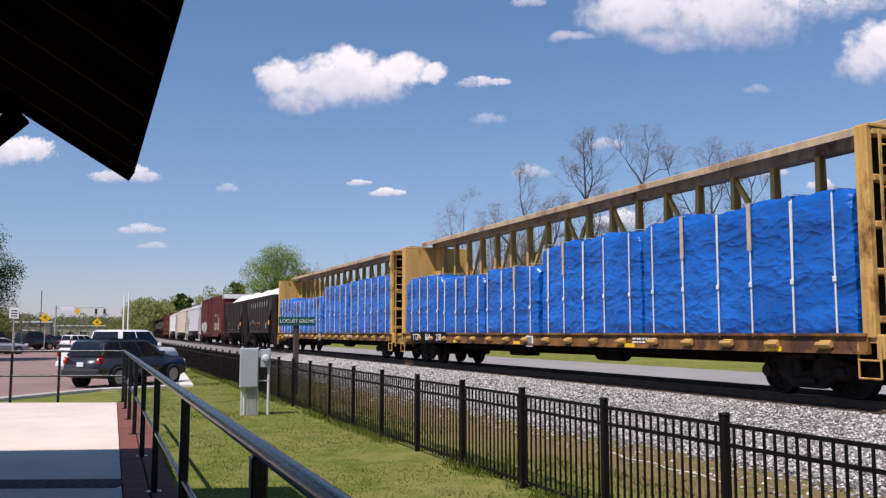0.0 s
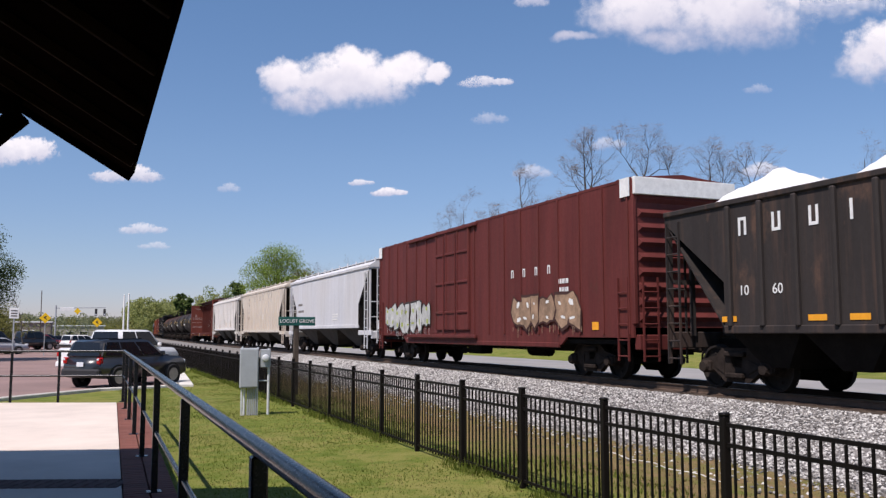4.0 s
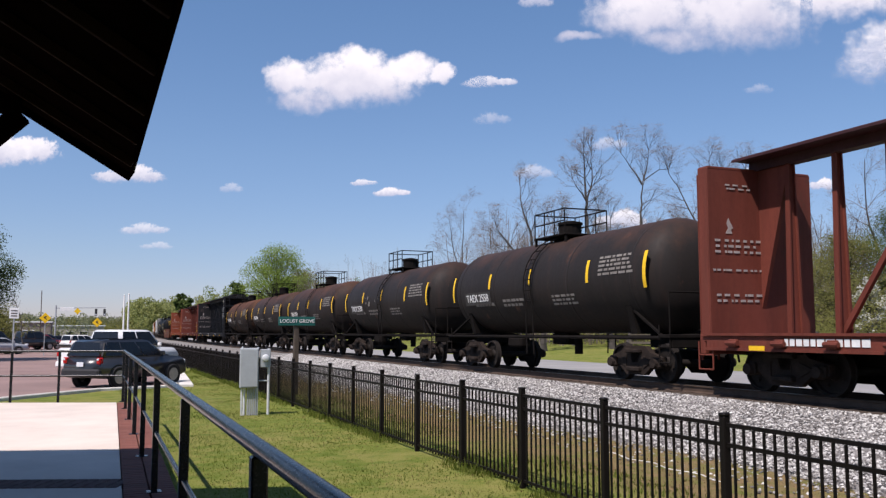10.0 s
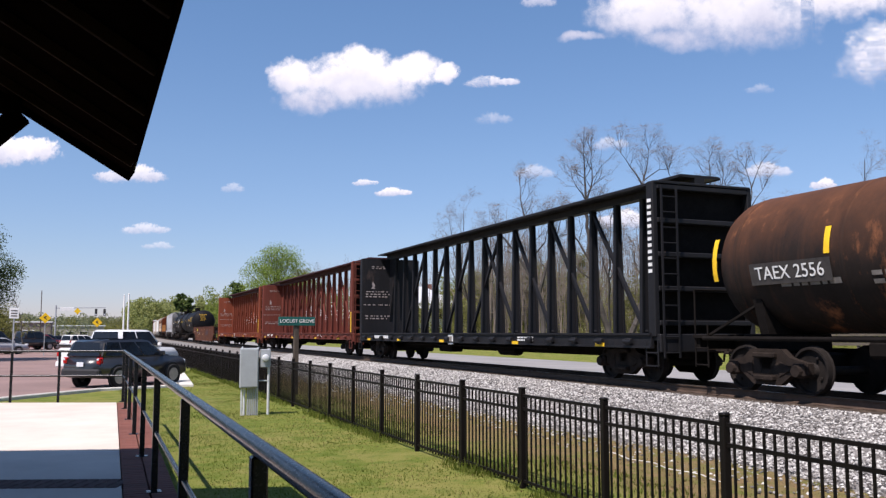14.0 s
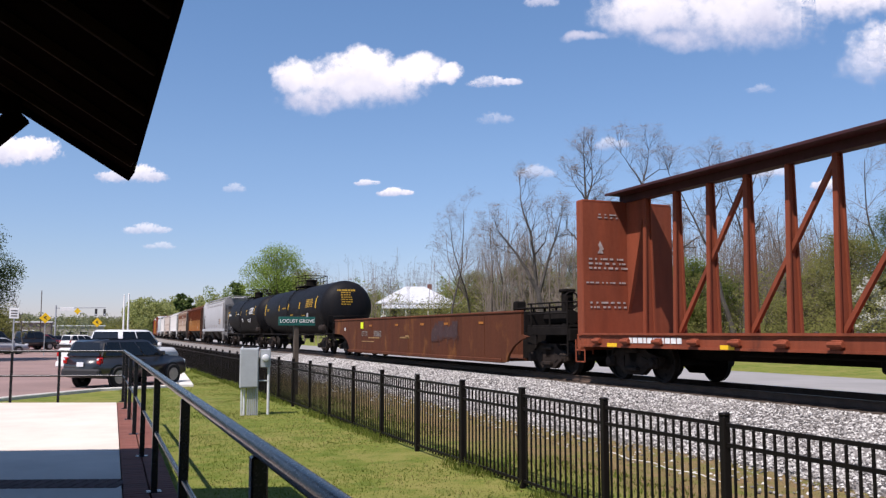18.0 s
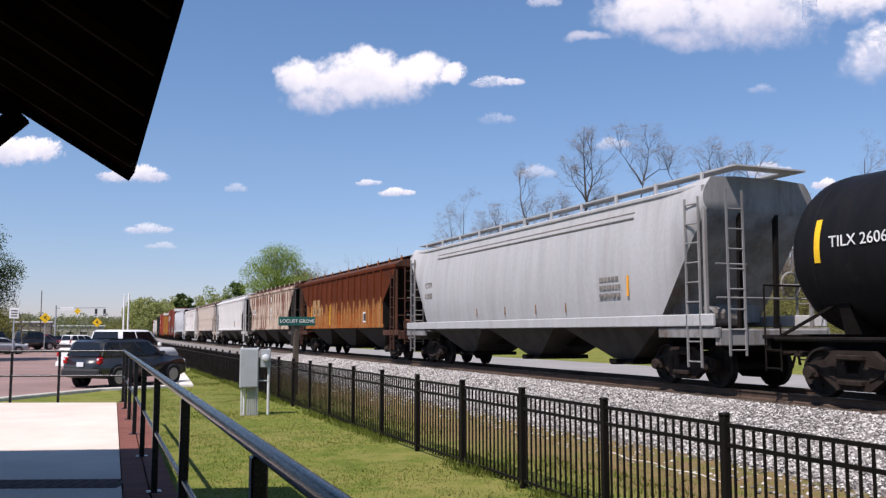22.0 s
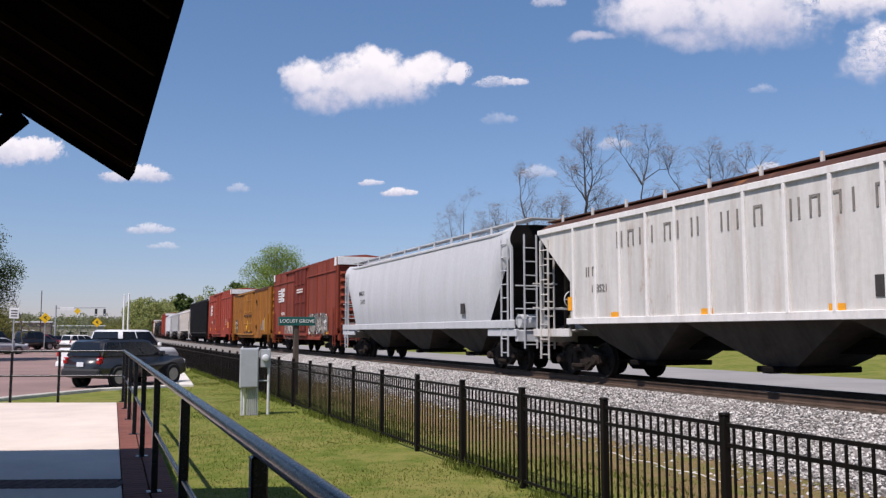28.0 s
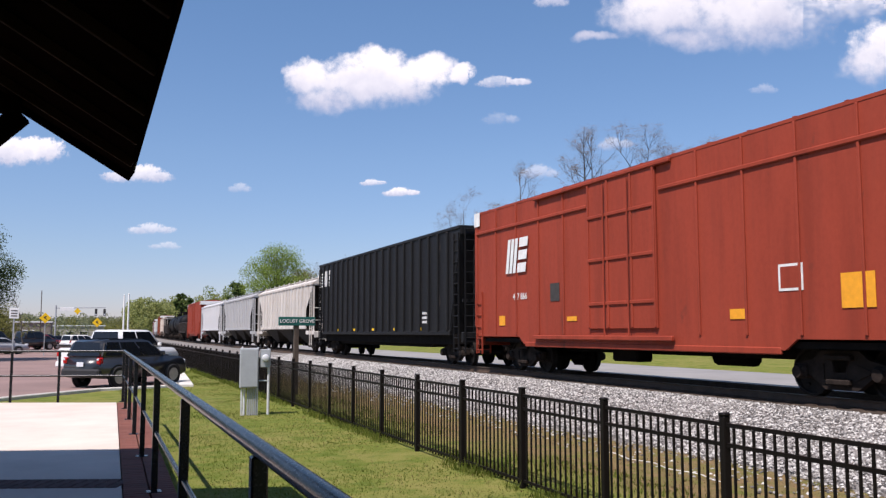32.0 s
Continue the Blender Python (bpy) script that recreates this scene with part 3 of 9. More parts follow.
    nt.links.new(tr.outputs[0], mix.inputs[1])
    nt.links.new(em.outputs[0], mix.inputs[2])
    nt.links.new(mix.outputs[0], out.inputs[0])
    return m


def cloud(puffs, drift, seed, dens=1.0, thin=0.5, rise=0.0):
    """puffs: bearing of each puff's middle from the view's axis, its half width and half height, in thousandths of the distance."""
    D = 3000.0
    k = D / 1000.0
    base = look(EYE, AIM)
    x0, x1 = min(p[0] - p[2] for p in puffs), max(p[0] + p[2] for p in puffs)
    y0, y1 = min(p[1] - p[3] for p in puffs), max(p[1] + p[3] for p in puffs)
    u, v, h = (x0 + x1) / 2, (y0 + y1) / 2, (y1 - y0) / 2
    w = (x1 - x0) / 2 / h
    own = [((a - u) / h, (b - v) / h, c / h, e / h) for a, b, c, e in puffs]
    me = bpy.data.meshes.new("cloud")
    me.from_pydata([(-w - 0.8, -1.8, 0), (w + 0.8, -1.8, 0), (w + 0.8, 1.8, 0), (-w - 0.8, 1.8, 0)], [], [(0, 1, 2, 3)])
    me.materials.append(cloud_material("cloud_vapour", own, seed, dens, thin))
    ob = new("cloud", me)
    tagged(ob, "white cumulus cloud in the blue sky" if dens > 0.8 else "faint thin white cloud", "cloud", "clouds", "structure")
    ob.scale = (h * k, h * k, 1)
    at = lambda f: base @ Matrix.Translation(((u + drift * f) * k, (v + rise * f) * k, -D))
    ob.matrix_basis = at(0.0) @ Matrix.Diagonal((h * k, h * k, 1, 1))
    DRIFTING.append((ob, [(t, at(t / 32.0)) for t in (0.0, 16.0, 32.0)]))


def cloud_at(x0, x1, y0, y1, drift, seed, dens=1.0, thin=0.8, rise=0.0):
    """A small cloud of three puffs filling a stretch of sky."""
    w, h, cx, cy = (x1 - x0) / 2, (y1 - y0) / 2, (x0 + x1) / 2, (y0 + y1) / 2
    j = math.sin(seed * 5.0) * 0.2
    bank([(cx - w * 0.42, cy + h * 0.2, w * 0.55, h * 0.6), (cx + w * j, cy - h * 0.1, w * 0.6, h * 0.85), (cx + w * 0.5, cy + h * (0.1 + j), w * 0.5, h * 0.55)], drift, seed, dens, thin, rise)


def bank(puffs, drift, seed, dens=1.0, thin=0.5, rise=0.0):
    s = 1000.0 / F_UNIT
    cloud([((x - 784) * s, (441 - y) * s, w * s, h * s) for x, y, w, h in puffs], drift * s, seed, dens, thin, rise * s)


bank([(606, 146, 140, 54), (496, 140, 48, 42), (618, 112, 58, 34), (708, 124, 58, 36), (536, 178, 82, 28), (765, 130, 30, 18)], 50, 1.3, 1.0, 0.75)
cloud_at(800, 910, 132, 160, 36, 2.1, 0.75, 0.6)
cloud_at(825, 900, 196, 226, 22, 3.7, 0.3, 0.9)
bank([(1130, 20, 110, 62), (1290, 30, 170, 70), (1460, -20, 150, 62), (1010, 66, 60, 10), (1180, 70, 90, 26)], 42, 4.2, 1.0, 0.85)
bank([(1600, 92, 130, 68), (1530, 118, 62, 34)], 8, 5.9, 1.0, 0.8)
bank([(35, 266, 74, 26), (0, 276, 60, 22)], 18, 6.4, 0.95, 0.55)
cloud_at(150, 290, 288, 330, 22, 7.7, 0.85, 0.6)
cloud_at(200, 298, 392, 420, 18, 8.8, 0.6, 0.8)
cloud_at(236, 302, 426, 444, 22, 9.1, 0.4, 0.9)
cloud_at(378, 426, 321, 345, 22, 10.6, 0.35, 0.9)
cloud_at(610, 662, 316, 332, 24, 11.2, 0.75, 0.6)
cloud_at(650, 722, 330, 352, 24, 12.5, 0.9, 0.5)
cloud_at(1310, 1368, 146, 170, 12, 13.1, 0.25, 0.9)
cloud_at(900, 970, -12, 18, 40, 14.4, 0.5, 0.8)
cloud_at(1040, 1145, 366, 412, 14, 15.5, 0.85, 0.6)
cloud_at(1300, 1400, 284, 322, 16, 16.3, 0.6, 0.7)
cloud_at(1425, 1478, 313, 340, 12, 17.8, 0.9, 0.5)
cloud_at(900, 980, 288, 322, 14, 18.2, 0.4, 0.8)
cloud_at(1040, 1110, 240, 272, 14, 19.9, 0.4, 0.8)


# ---- rolling stock. Each car's own space: y along the train (rear is +y), near side is -x, z from the top of rail ----
M_BOGIE = plain("bogie_iron", (0.029, 0.021, 0.017), 0.85, 0.0, spec=0.15, var=0.5, scale=4, grain=30, bump=0.3)
M_WHEEL = plain("wheel_steel", (0.020, 0.016, 0.014), 0.8, 0.0, spec=0.2, var=0.5, scale=5, grain=40)
M_TREAD = plain("wheel_tread", (0.40, 0.38, 0.36), 0.4, 0.8, var=0.2, scale=5, grain=40)
# Near-black: deep shade beneath the cars is mixed into the grime colour.
M_UNDER = plain("underframe_grime_shade", (0.012, 0.010, 0.009), 0.95, spec=0.08, var=0.4, scale=3, grain=25)
M_WHITE = plain("white_lettering", (0.72, 0.72, 0.70), 0.75, var=0.15, scale=6, grain=40)
M_DARKMARK = plain("dark_lettering", (0.05, 0.045, 0.042), 0.8, var=0.3, scale=6, grain=40)
M_GREYMARK = plain("worn_lettering", (0.22, 0.20, 0.18), 0.85, var=0.4, scale=6, grain=30)
M_YELLOW = plain("reflective_yellow", (0.82, 0.50, 0.015), 0.55, var=0.12, scale=8, grain=40)
M_ORANGE = plain("reflective_orange", (0.80, 0.34, 0.02), 0.55, var=0.12, scale=8, grain=40)
M_DULLYELLOW = plain("dull_yellow_stencil", (0.44, 0.26, 0.02), 0.7, var=0.35, scale=8, grain=40)
M_LIME = plain("lime_placard", (0.72, 0.80, 0.02), 0.6, var=0.08, scale=8, grain=40)
M_SILVER = plain("silver_plate", (0.42, 0.42, 0.41), 0.5, 0.3, var=0.25, scale=6, grain=40)

M_FADEDWHITE = plain("faded_white_stencil", (0.40, 0.34, 0.32), 0.85, var=0.4, scale=6, grain=30)

MESHES = {}


def cached(key, make):
    if key not in MESHES:
        MESHES[key] = make()
    return MESHES[key]


WHEELS = []
WR = 0.457


def add_bogie(car, y, bare=False):
    def bolster():
        s = Shape().box((0, 0, 0.60), (2.1, 0.42, 0.34), 0.04)
        s.lathe([(0.2, 0.76), (0.2, 0.95)], 12, 'z')
        for sx in (-1, 1):
            for sy in (-0.14, 0.14):
                s.lathe([(0.075, 0.32), (0.075, 0.58)], 8, 'z', (sx * 0.98, sy, 0))
        return s.mesh("bogie", M_BOGIE)

    def frame_side():
        s = Shape()
        outer = [(-1.08, 0.40), (-1.08, 0.60), (-0.62, 0.70), (-0.42, 0.86), (0.42, 0.86), (0.62, 0.70), (1.08, 0.60), (1.08, 0.40), (0.70, 0.40), (0.36, 0.16), (-0.36, 0.16), (-0.70, 0.40)]
        s.prism(outer, -0.07, 0.07)
        for sy in (-1, 1):
            s.prism([(sy * 0.36, 0.33), (sy * 0.36, 0.62), (sy * 0.66, 0.52), (sy * 0.66, 0.47)], -0.09, 0.0 - 0.071)
        s.box((-0.10, 0, 0.30), (0.16, 0.52, 0.10), 0.02).box((-0.09, 0, 0.74), (0.14, 0.6, 0.10), 0.02)
        for sy in (-0.89, 0.89):
            s.box((-0.03, sy, 0.47), (0.26, 0.30, 0.26), 0.04)
            s.lathe([(0.11, -0.22), (0.13, -0.16), (0.13, 0.0)], 12, 'x', (0, sy, WR))
        return s.mesh("side_frame", M_BOGIE)

    def wheelset():
        s = Shape()
        for sx in (-1, 1):
            a = [(0.09, 0.62), (WR - 0.06, 0.655), (WR - 0.06, 0.70), (WR + 0.025, 0.685), (WR + 0.02, 0.71), (WR, 0.72), (WR - 0.004, 0.825), (WR - 0.05, 0.825), (WR - 0.07, 0.77), (0.16, 0.74), (0.13, 0.80), (0.09, 0.81)]
            s.lathe([(r, sx * h) for r, h in a], 20, 'x')
        s.tube((-0.62, 0, 0), (0.62, 0, 0), 0.085, n=10)
        for sx in (-1, 1):
            for k in range(4):
                t = k * math.pi / 2 + 0.4
                s.box((sx * 0.775, 0.27 * math.cos(t), 0.27 * math.sin(t)), (0.03, 0.06, 0.06), 0.01)
        return s.mesh("wheelset", M_WHEEL, True)

    b = part("bogie", cached("bolster", bolster), None, car, at=(0, y, 0))
    for sx in (-1, 1):
        m = pose(sx * 0.98, 0, 0, 0, 0, 0 if sx < 0 else 180)
        part("side_frame", cached("frame_side", frame_side), None, b, at=m)
    for sy in (-0.89, 0.89):
        w = part("wheelset", cached("wheelset", wheelset), None, b)
        w.matrix_parent_inverse = Matrix.Translation((0, sy, WR))
        WHEELS.append(w)


def add_couplers(car, L, mat=None):
    def make():
        s = Shape().box((0, 0, 0), (0.13, 0.75, 0.16), 0.02).box((0.03, 0.45, 0), (0.26, 0.26, 0.28), 0.05)
        s.box((-0.28, -0.05, -0.12), (0.06, 0.7, 0.06), 0.015).tube((-0.28, 0.3, -0.13), (-0.1, 0.55, -0.32), 0.025, n=6)
        return s.mesh("coupler", M_BOGIE)
    for sy in (-1, 1):
        part("coupler", cached("coupler", make), None, car, at=pose(0, sy * (L / 2 - 0.55), 0.85, 0, 0, 0 if sy > 0 else 180))


FACE = Matrix(((0, 0, -1, 0), (-1, 0, 0, 0), (0, 1, 0, 0), (0, 0, 0, 1)))


def bar_mark(car, y, z, w, h, mat, x=-1.53, name="marking", d=0.008):
    part(name, Shape().box((x, y, z), (d, w, h)), mat, car)


def bar_lines(car, y, z, w, h, n, mat, x=-1.53, name="stencil"):
    """Rows of small lettering too small to read: n lines of short bars."""
    s = Shape()
    rnd = random.Random(int(abs(y * 97 + z * 31) + n))
    for k in range(n):
        zz = z + h / 2 - (k + 0.5) * h / n
        yy = y + w / 2
        while yy > y - w / 2 + 0.03:
            l = rnd.uniform(0.06, 0.2) * min(1, w)
            s.box((x, yy - l / 2, zz), (0.008, l, h / n * 0.55))
            yy -= l + 0.04
    tagged(part(name, s, mat, car), kind="stuff")


def letter(car, text, y, z, size, mat, x=-1.53, name="car_number"):
    me = words(text, size, mat)
    part(name, me, None, car, at=Matrix.Translation((x - 0.004, y, z)) @ FACE)


def letter_blocks(car, count, y0, y1, z, h, mat, x=-1.53, name="name_lettering", thick=0.28):
    """A firm's spaced-out name, as plain upright blocks; a zero in count is a space."""
    s = Shape()
    n = len(count)
    for i, on in enumerate(count):
        if not on:
            continue
        y = y0 + (y1 - y0) * (i + 0.5) / n
        w = abs(y1 - y0) / n * 0.55
        t = h * thick * 0.6
        w = min(w, h * 0.62)
        s.box((x, y + w / 2 - t / 2, z), (0.008, t, h))
        if on > 1:
            s.box((x, y - w / 2 + t / 2, z), (0.008, t, h))
        if on > 2:
            s.box((x, y, z + (h / 2 - t / 2) * (1 if on % 2 else -1)), (0.0085, w, t))
    part(name, s, mat, car)


def graffiti(car, y0, y1, z0, z1, mats, seed, x=-1.53, n=26):
    """Sprayed loops and strokes over a patch."""
    rnd = random.Random(seed)
    for mi, mat in enumerate(mats):
        s = Shape()
        for k in range(n):
            cy, cz = rnd.uniform(y0, y1), rnd.uniform(z0, z1)
            r = rnd.uniform(0.12, 0.34) * min(1, (z1 - z0) / 1.2)
            a0, sweep = rnd.uniform(0, 6.28), rnd.uniform(1.5, 5.0)
            w = rnd.uniform(0.05, 0.13)
            ex = rnd.uniform(0.6, 1.6)
            prev = None
            for q in range(9):
                a = a0 + sweep * q / 8
                p = (cy + r * math.cos(a) * 0.8, cz + r * ex * math.sin(a))
                p = (min(max(p[0], min(y0, y1)), max(y0, y1)), min(max(p[1], z0), z1))
                if prev and math.hypot(p[0] - prev[0], p[1] - prev[1]) > 0.01:
                    dy, dz = p[0] - prev[0], p[1] - prev[1]
                    l = math.hypot(dy, dz)
                    ny, nz = -dz / l * w / 2, dy / l * w / 2
                    xx = x - 0.002 * mi - 0.0001 * k
                    s.add([(xx, prev[0] + ny, prev[1] + nz), (xx, prev[0] - ny, prev[1] - nz), (xx, p[0] - ny, p[1] - nz), (xx, p[0] + ny, p[1] + nz)], [(0, 1, 2, 3)])
                prev = p
        tagged(part("graffiti", s, mat, car), kind="stuff")


def sprayed_letters(car, y0, y1, z0, z1, mats, seed, x=-1.53):
    """Fat, overlapping sprayed shapes with darker outlines and drips; no real letters."""
    rnd = random.Random(seed)
    out, fill, inner = Shape(), Shape(), Shape()

    def blob(s, cy, cz, ry, rz, xx, ph):
        n = 12
        c = []
        for q in range(n):
            a = 2 * math.pi * q / n
            k = 0.86 + 0.22 * math.sin(2 * a + ph) + 0.12 * math.sin(5 * a + ph * 2)
            ca, sa = math.cos(a), math.sin(a)
            c.append((xx, min(y1, max(y0, cy + ry * k * math.copysign(abs(ca) ** 0.6, ca))), min(z1, max(z0, cz + rz * k * math.copysign(abs(sa) ** 0.6, sa)))))
        s.add([(xx, cy, cz)] + c, [(0, 1 + q, 1 + (q + 1) % n) for q in range(n)])
    y = y0 + 0.4
    while y < y1 - 0.3:
        w = rnd.uniform(0.34, 0.5)
        cz = (z0 + z1) / 2 + rnd.uniform(-0.08, 0.08)
        hz = (z1 - z0) / 2 * rnd.uniform(0.85, 1.0)
        ph = rnd.uniform(0, 6.3)
        blob(out, y, cz, w + 0.05, hz + 0.04, x - 0.0002 * len(out.f), ph)
        blob(fill, y, cz, w - 0.02, hz - 0.05, x - 0.004 - 0.0002 * len(out.f), ph)
        for k in range(2):
            blob(inner, y + rnd.uniform(-0.12, 0.12), cz + (k - 0.5) * hz * 0.8, w * rnd.uniform(0.12, 0.35), hz * rnd.uniform(0.08, 0.22), x - 0.008 - 0.0002 * len(out.f), rnd.uniform(0, 6))
        for k in range(3):
            q, l = y + rnd.uniform(-w, w), rnd.uniform(0.1, 0.35)
            fill.box((x - 0.003, min(y1, max(y0, q)), cz - hz - l / 2 + 0.1), (0.002, 0.02, l))
        y += w * rnd.uniform(1.3, 1.7)
    for s, m in ((out, mats[1]), (fill, mats[0]), (inner, mats[2 % len(mats)])):
        tagged(part("graffiti", s, m, car), kind="stuff")


def ladder(car, x, y, z0, z1, mat, wide=0.42, along='y', step=0.36, r=0.016, name="ladder"):
    s = Shape()
    d = Vector((0, wide / 2, 0)) if along == 'y' else Vector((wide / 2, 0, 0))
    c0, c1 = Vector((x, y, z0)), Vector((x, y, z1))
    for sg in (-1, 1):
        s.bar(c0 + d * sg, c1 + d * sg, 0.05, 0.025)
    z = z0 + 0.12
    while z < z1 - 0.05:
        s.tube(Vector((x, y, z)) - d, Vector((x, y, z)) + d, r, n=6)
        z += step
    part(name, s, mat, car)


def new_car(name, label, cat="freight car"):
    return thing(name, (0, 0, 0), label, cat, "cars of the freight train")


# ---- tank car ----
M_TANK_A = carpaint("tank_black_brown", (0.024, 0.0207, 0.0194), (0.115, 0.054, 0.034), 0.06, 0.08, 0.15, 0.55, 1.0, top=(3.3, 4.5))
M_TANK_C = carpaint("tank_sun_bleached", (0.024, 0.020, 0.0187), (0.14, 0.062, 0.036), 0.10, 0.08, 0.15, 0.6, 9.0, top=(3.0, 4.2))
M_TANK_B = carpaint("tank_black", (0.0095, 0.0095, 0.011), (0.03, 0.022, 0.018), 0.06, 0.15, 0.3, 0.55, 4.0)
M_TANK_D = carpaint("tank_rusted", (0.022, 0.017, 0.015), (0.20, 0.080, 0.038), 0.16, 0.12, 0.2, 0.65, 12.0, top=(2.5, 4.2))
for tank_paint in (M_TANK_A, M_TANK_B, M_TANK_C, M_TANK_D):
    tank_paint.node_tree.nodes["Principled BSDF"].inputs["Specular IOR Level"].default_value = 0.10


def tank_car(L, mat, number, marks, label, stripe_pos, stencil=M_GREYMARK, num_mat=M_WHITE, rad=1.42, zc=2.58):
    car = new_car("tank_car", label, "tank car")
    body = L - 1.9
    hl = body / 2

    def shell():
        prof = [(0.02, -hl)]
        for k in range(1, 9):
            a = k / 8 * math.pi / 2
            prof.append((rad * math.sin(a) ** 0.85, -hl + 0.85 * (1 - math.cos(a))))
        prof += [(rad, -hl * 0.45), (rad, hl * 0.45)]
        for k in range(8, 0, -1):
            a = k / 8 * math.pi / 2
            prof.append((rad * math.sin(a) ** 0.85, hl - 0.85 * (1 - math.cos(a))))
        prof.append((0.02, hl))
        return Shape().lathe(prof, 48, 'y', (0, 0, zc)).mesh("tank_shell", mat, True)
    part("tank_shell", cached(("shell", round(L, 2), mat.name), shell), None, car)
    # weld bands
    for y in (-hl + 1.0, -hl * 0.35, hl * 0.02, hl * 0.4, hl - 1.0):
        def band():
            return Shape().lathe([(rad + 0.002, -0.05), (rad + 0.008, -0.03), (rad + 0.008, 0.03), (rad + 0.002, 0.05)], 48, 'y', (0, 0, zc), close=False).mesh("weld_band", mat, True)
        part("weld_band", cached(("band", rad, zc, mat.name), band), None, car, at=(0, y, 0))
    # centre sill, end platforms, saddles
    for sy in (-1, 1):
        s = Shape().box((0, sy * (L / 2 - 1.6), 0.98), (0.7, 2.2, 0.34), 0.02)
        s.box((0, sy * (L / 2 - 0.75), 1.10), (2.75, 0.42, 0.08), 0.01).box((0, sy * (L / 2 - 0.62), 0.98), (2.6, 0.12, 0.3), 0.02)
        s.prism([(-1.05, 1.15), (1.05, 1.15), (1.25, 2.0), (0.7, 1.45), (0, 1.3), (-0.7, 1.45), (-1.25, 2.0)], sy * (L / 2 - 2.35) - 0.12, sy * (L / 2 - 2.35) + 0.12, 'y')
        part("end_frame", s, M_UNDER, car)
        g = Shape()
        for sx in (-1, 1):
            g.tube((sx * 1.33, sy * (L / 2 - 0.58), 0.45), (sx * 1.33, sy * (L / 2 - 0.58), 2.1), 0.02, n=6)
            g.tube((sx * 1.33, sy * (L / 2 - 0.98), 0.45), (sx * 1.33, sy * (L / 2 - 0.98), 1.35), 0.02, n=6)
            for z in (0.5, 0.85):
                g.tube((sx * 1.33, sy * (L / 2 - 0.58), z), (sx * 1.33, sy * (L / 2 - 0.98), z), 0.018, n=6)
        g.tube((-1.33, sy * (L / 2 - 0.58), 2.1), (1.33, sy * (L / 2 - 0.58), 2.1), 0.02, n=6)
        part("grab_iron", g, M_UNDER, car)
        part("brace", Shape().bar((-1.28, sy * (L / 2 - 0.95), 1.12), (-1.1, sy * (L / 2 - 2.5), 1.85), 0.05, 0.05), M_UNDER, car)
    part("running_pipe", Shape().tube((-1.38, -L / 2 + 0.9, 1.06), (-1.38, L / 2 - 0.9, 1.06), 0.045, n=8).tube((1.38, -L / 2 + 0.9, 1.06), (1.38, L / 2 - 0.9, 1.06), 0.045, n=8), M_UNDER, car)
    v = Shape().box((0, 0.3, 1.0), (0.5, 0.9, 0.35), 0.05).lathe([(0.12, 0.55), (0.12, 1.1)], 10, 'z', (0, -0.4, 0))
    part("bottom_outlet", v, M_UNDER, car)
    part("brake_box", Shape().box((-0.75, 2.0, 0.88), (0.35, 0.9, 0.32), 0.06), M_UNDER, car)
    # top platform with valve housing and rails
    zt = zc + rad
    big = rad > 1.45
    hp, up = (1.4, 0.70) if big else (0.9, 0.80)
    p = Shape().box((0, 0, zt + 0.05), (1.5, 2 * hp + 0.1, 0.05), 0.01)
    for sx in (-0.68, 0.68):
        for sy in (-hp, hp):
            p.box((sx, sy, zt - 0.1), (0.06, 0.06, 0.34))
    part("top_platform", p, M_UNDER, car)
    part("manway", Shape().lathe([(0.34, zt), (0.34, zt + 0.42), (0.38, zt + 0.43), (0.38, zt + 0.5), (0.1, zt + 0.56)], 16, 'z'), M_UNDER, car)
    upright = cached(("rail_post", rad), lambda: Shape().tube((0, 0, zt + 0.06), (0, 0, zt + up), 0.02, n=6).mesh("rail_post", M_UNDER))
    bar_l = cached(("rail_bar", rad), lambda: Shape().tube((0, -hp, 0), (0, hp, 0), 0.021, n=6).mesh("safety_rail", M_UNDER))
    bar_s = cached("rail_bar_short", lambda: Shape().tube((-0.72, 0, 0), (0.72, 0, 0), 0.021, n=6).mesh("safety_rail", M_UNDER))
    for sx in (-0.72, 0.72):
        for f in (-1, -0.33, 0.33, 1):
            part("rail_post", upright, None, car, at=(sx, f * hp, 0))
        for z in (up, up * 0.56):
            part("safety_rail", bar_l, None, car, at=(sx, 0, zt + z))
    for sy in (-hp, hp):
        part("safety_rail", bar_s, None, car, at=(0, sy, zt + up))
    if big:
        part("air_reservoir", Shape().lathe([(0.05, -0.55), (0.2, -0.48), (0.22, -0.4), (0.22, 0.4), (0.2, 0.48), (0.05, 0.55)], 14, 'y', (-1.12, -L / 2 + 2.35, 1.42)), M_BOGIE, car, "rounded steel air reservoir", smooth=True)
        # stencilled lines on the front head
        hd = Shape()
        rnd = random.Random(int(L * 10))
        for k in range(7):
            z = 0.92 - 0.13 * k
            x = -0.62 if k == 0 else -0.42
            while x < (0.32 if k == 0 else 0.12):
                l = rnd.uniform(0.06, 0.14)
                c = min(0.999, math.hypot(x, z) / rad)
                a = math.asin(c ** (1 / 0.85))
                m = Matrix.Rotation(math.atan2(-0.85 * math.sin(a), 1.6) * (z / max(0.2, math.hypot(x, z))), 3, 'X')
                hd.box((x, -hl + 0.85 * (1 - math.cos(a)) - 0.012, zc + z), (l, 0.012, 0.10 if k == 0 else 0.06), 0, m)
                x += l + 0.04
        tagged(part("head_stencil", hd, stencil, car), kind="stuff")
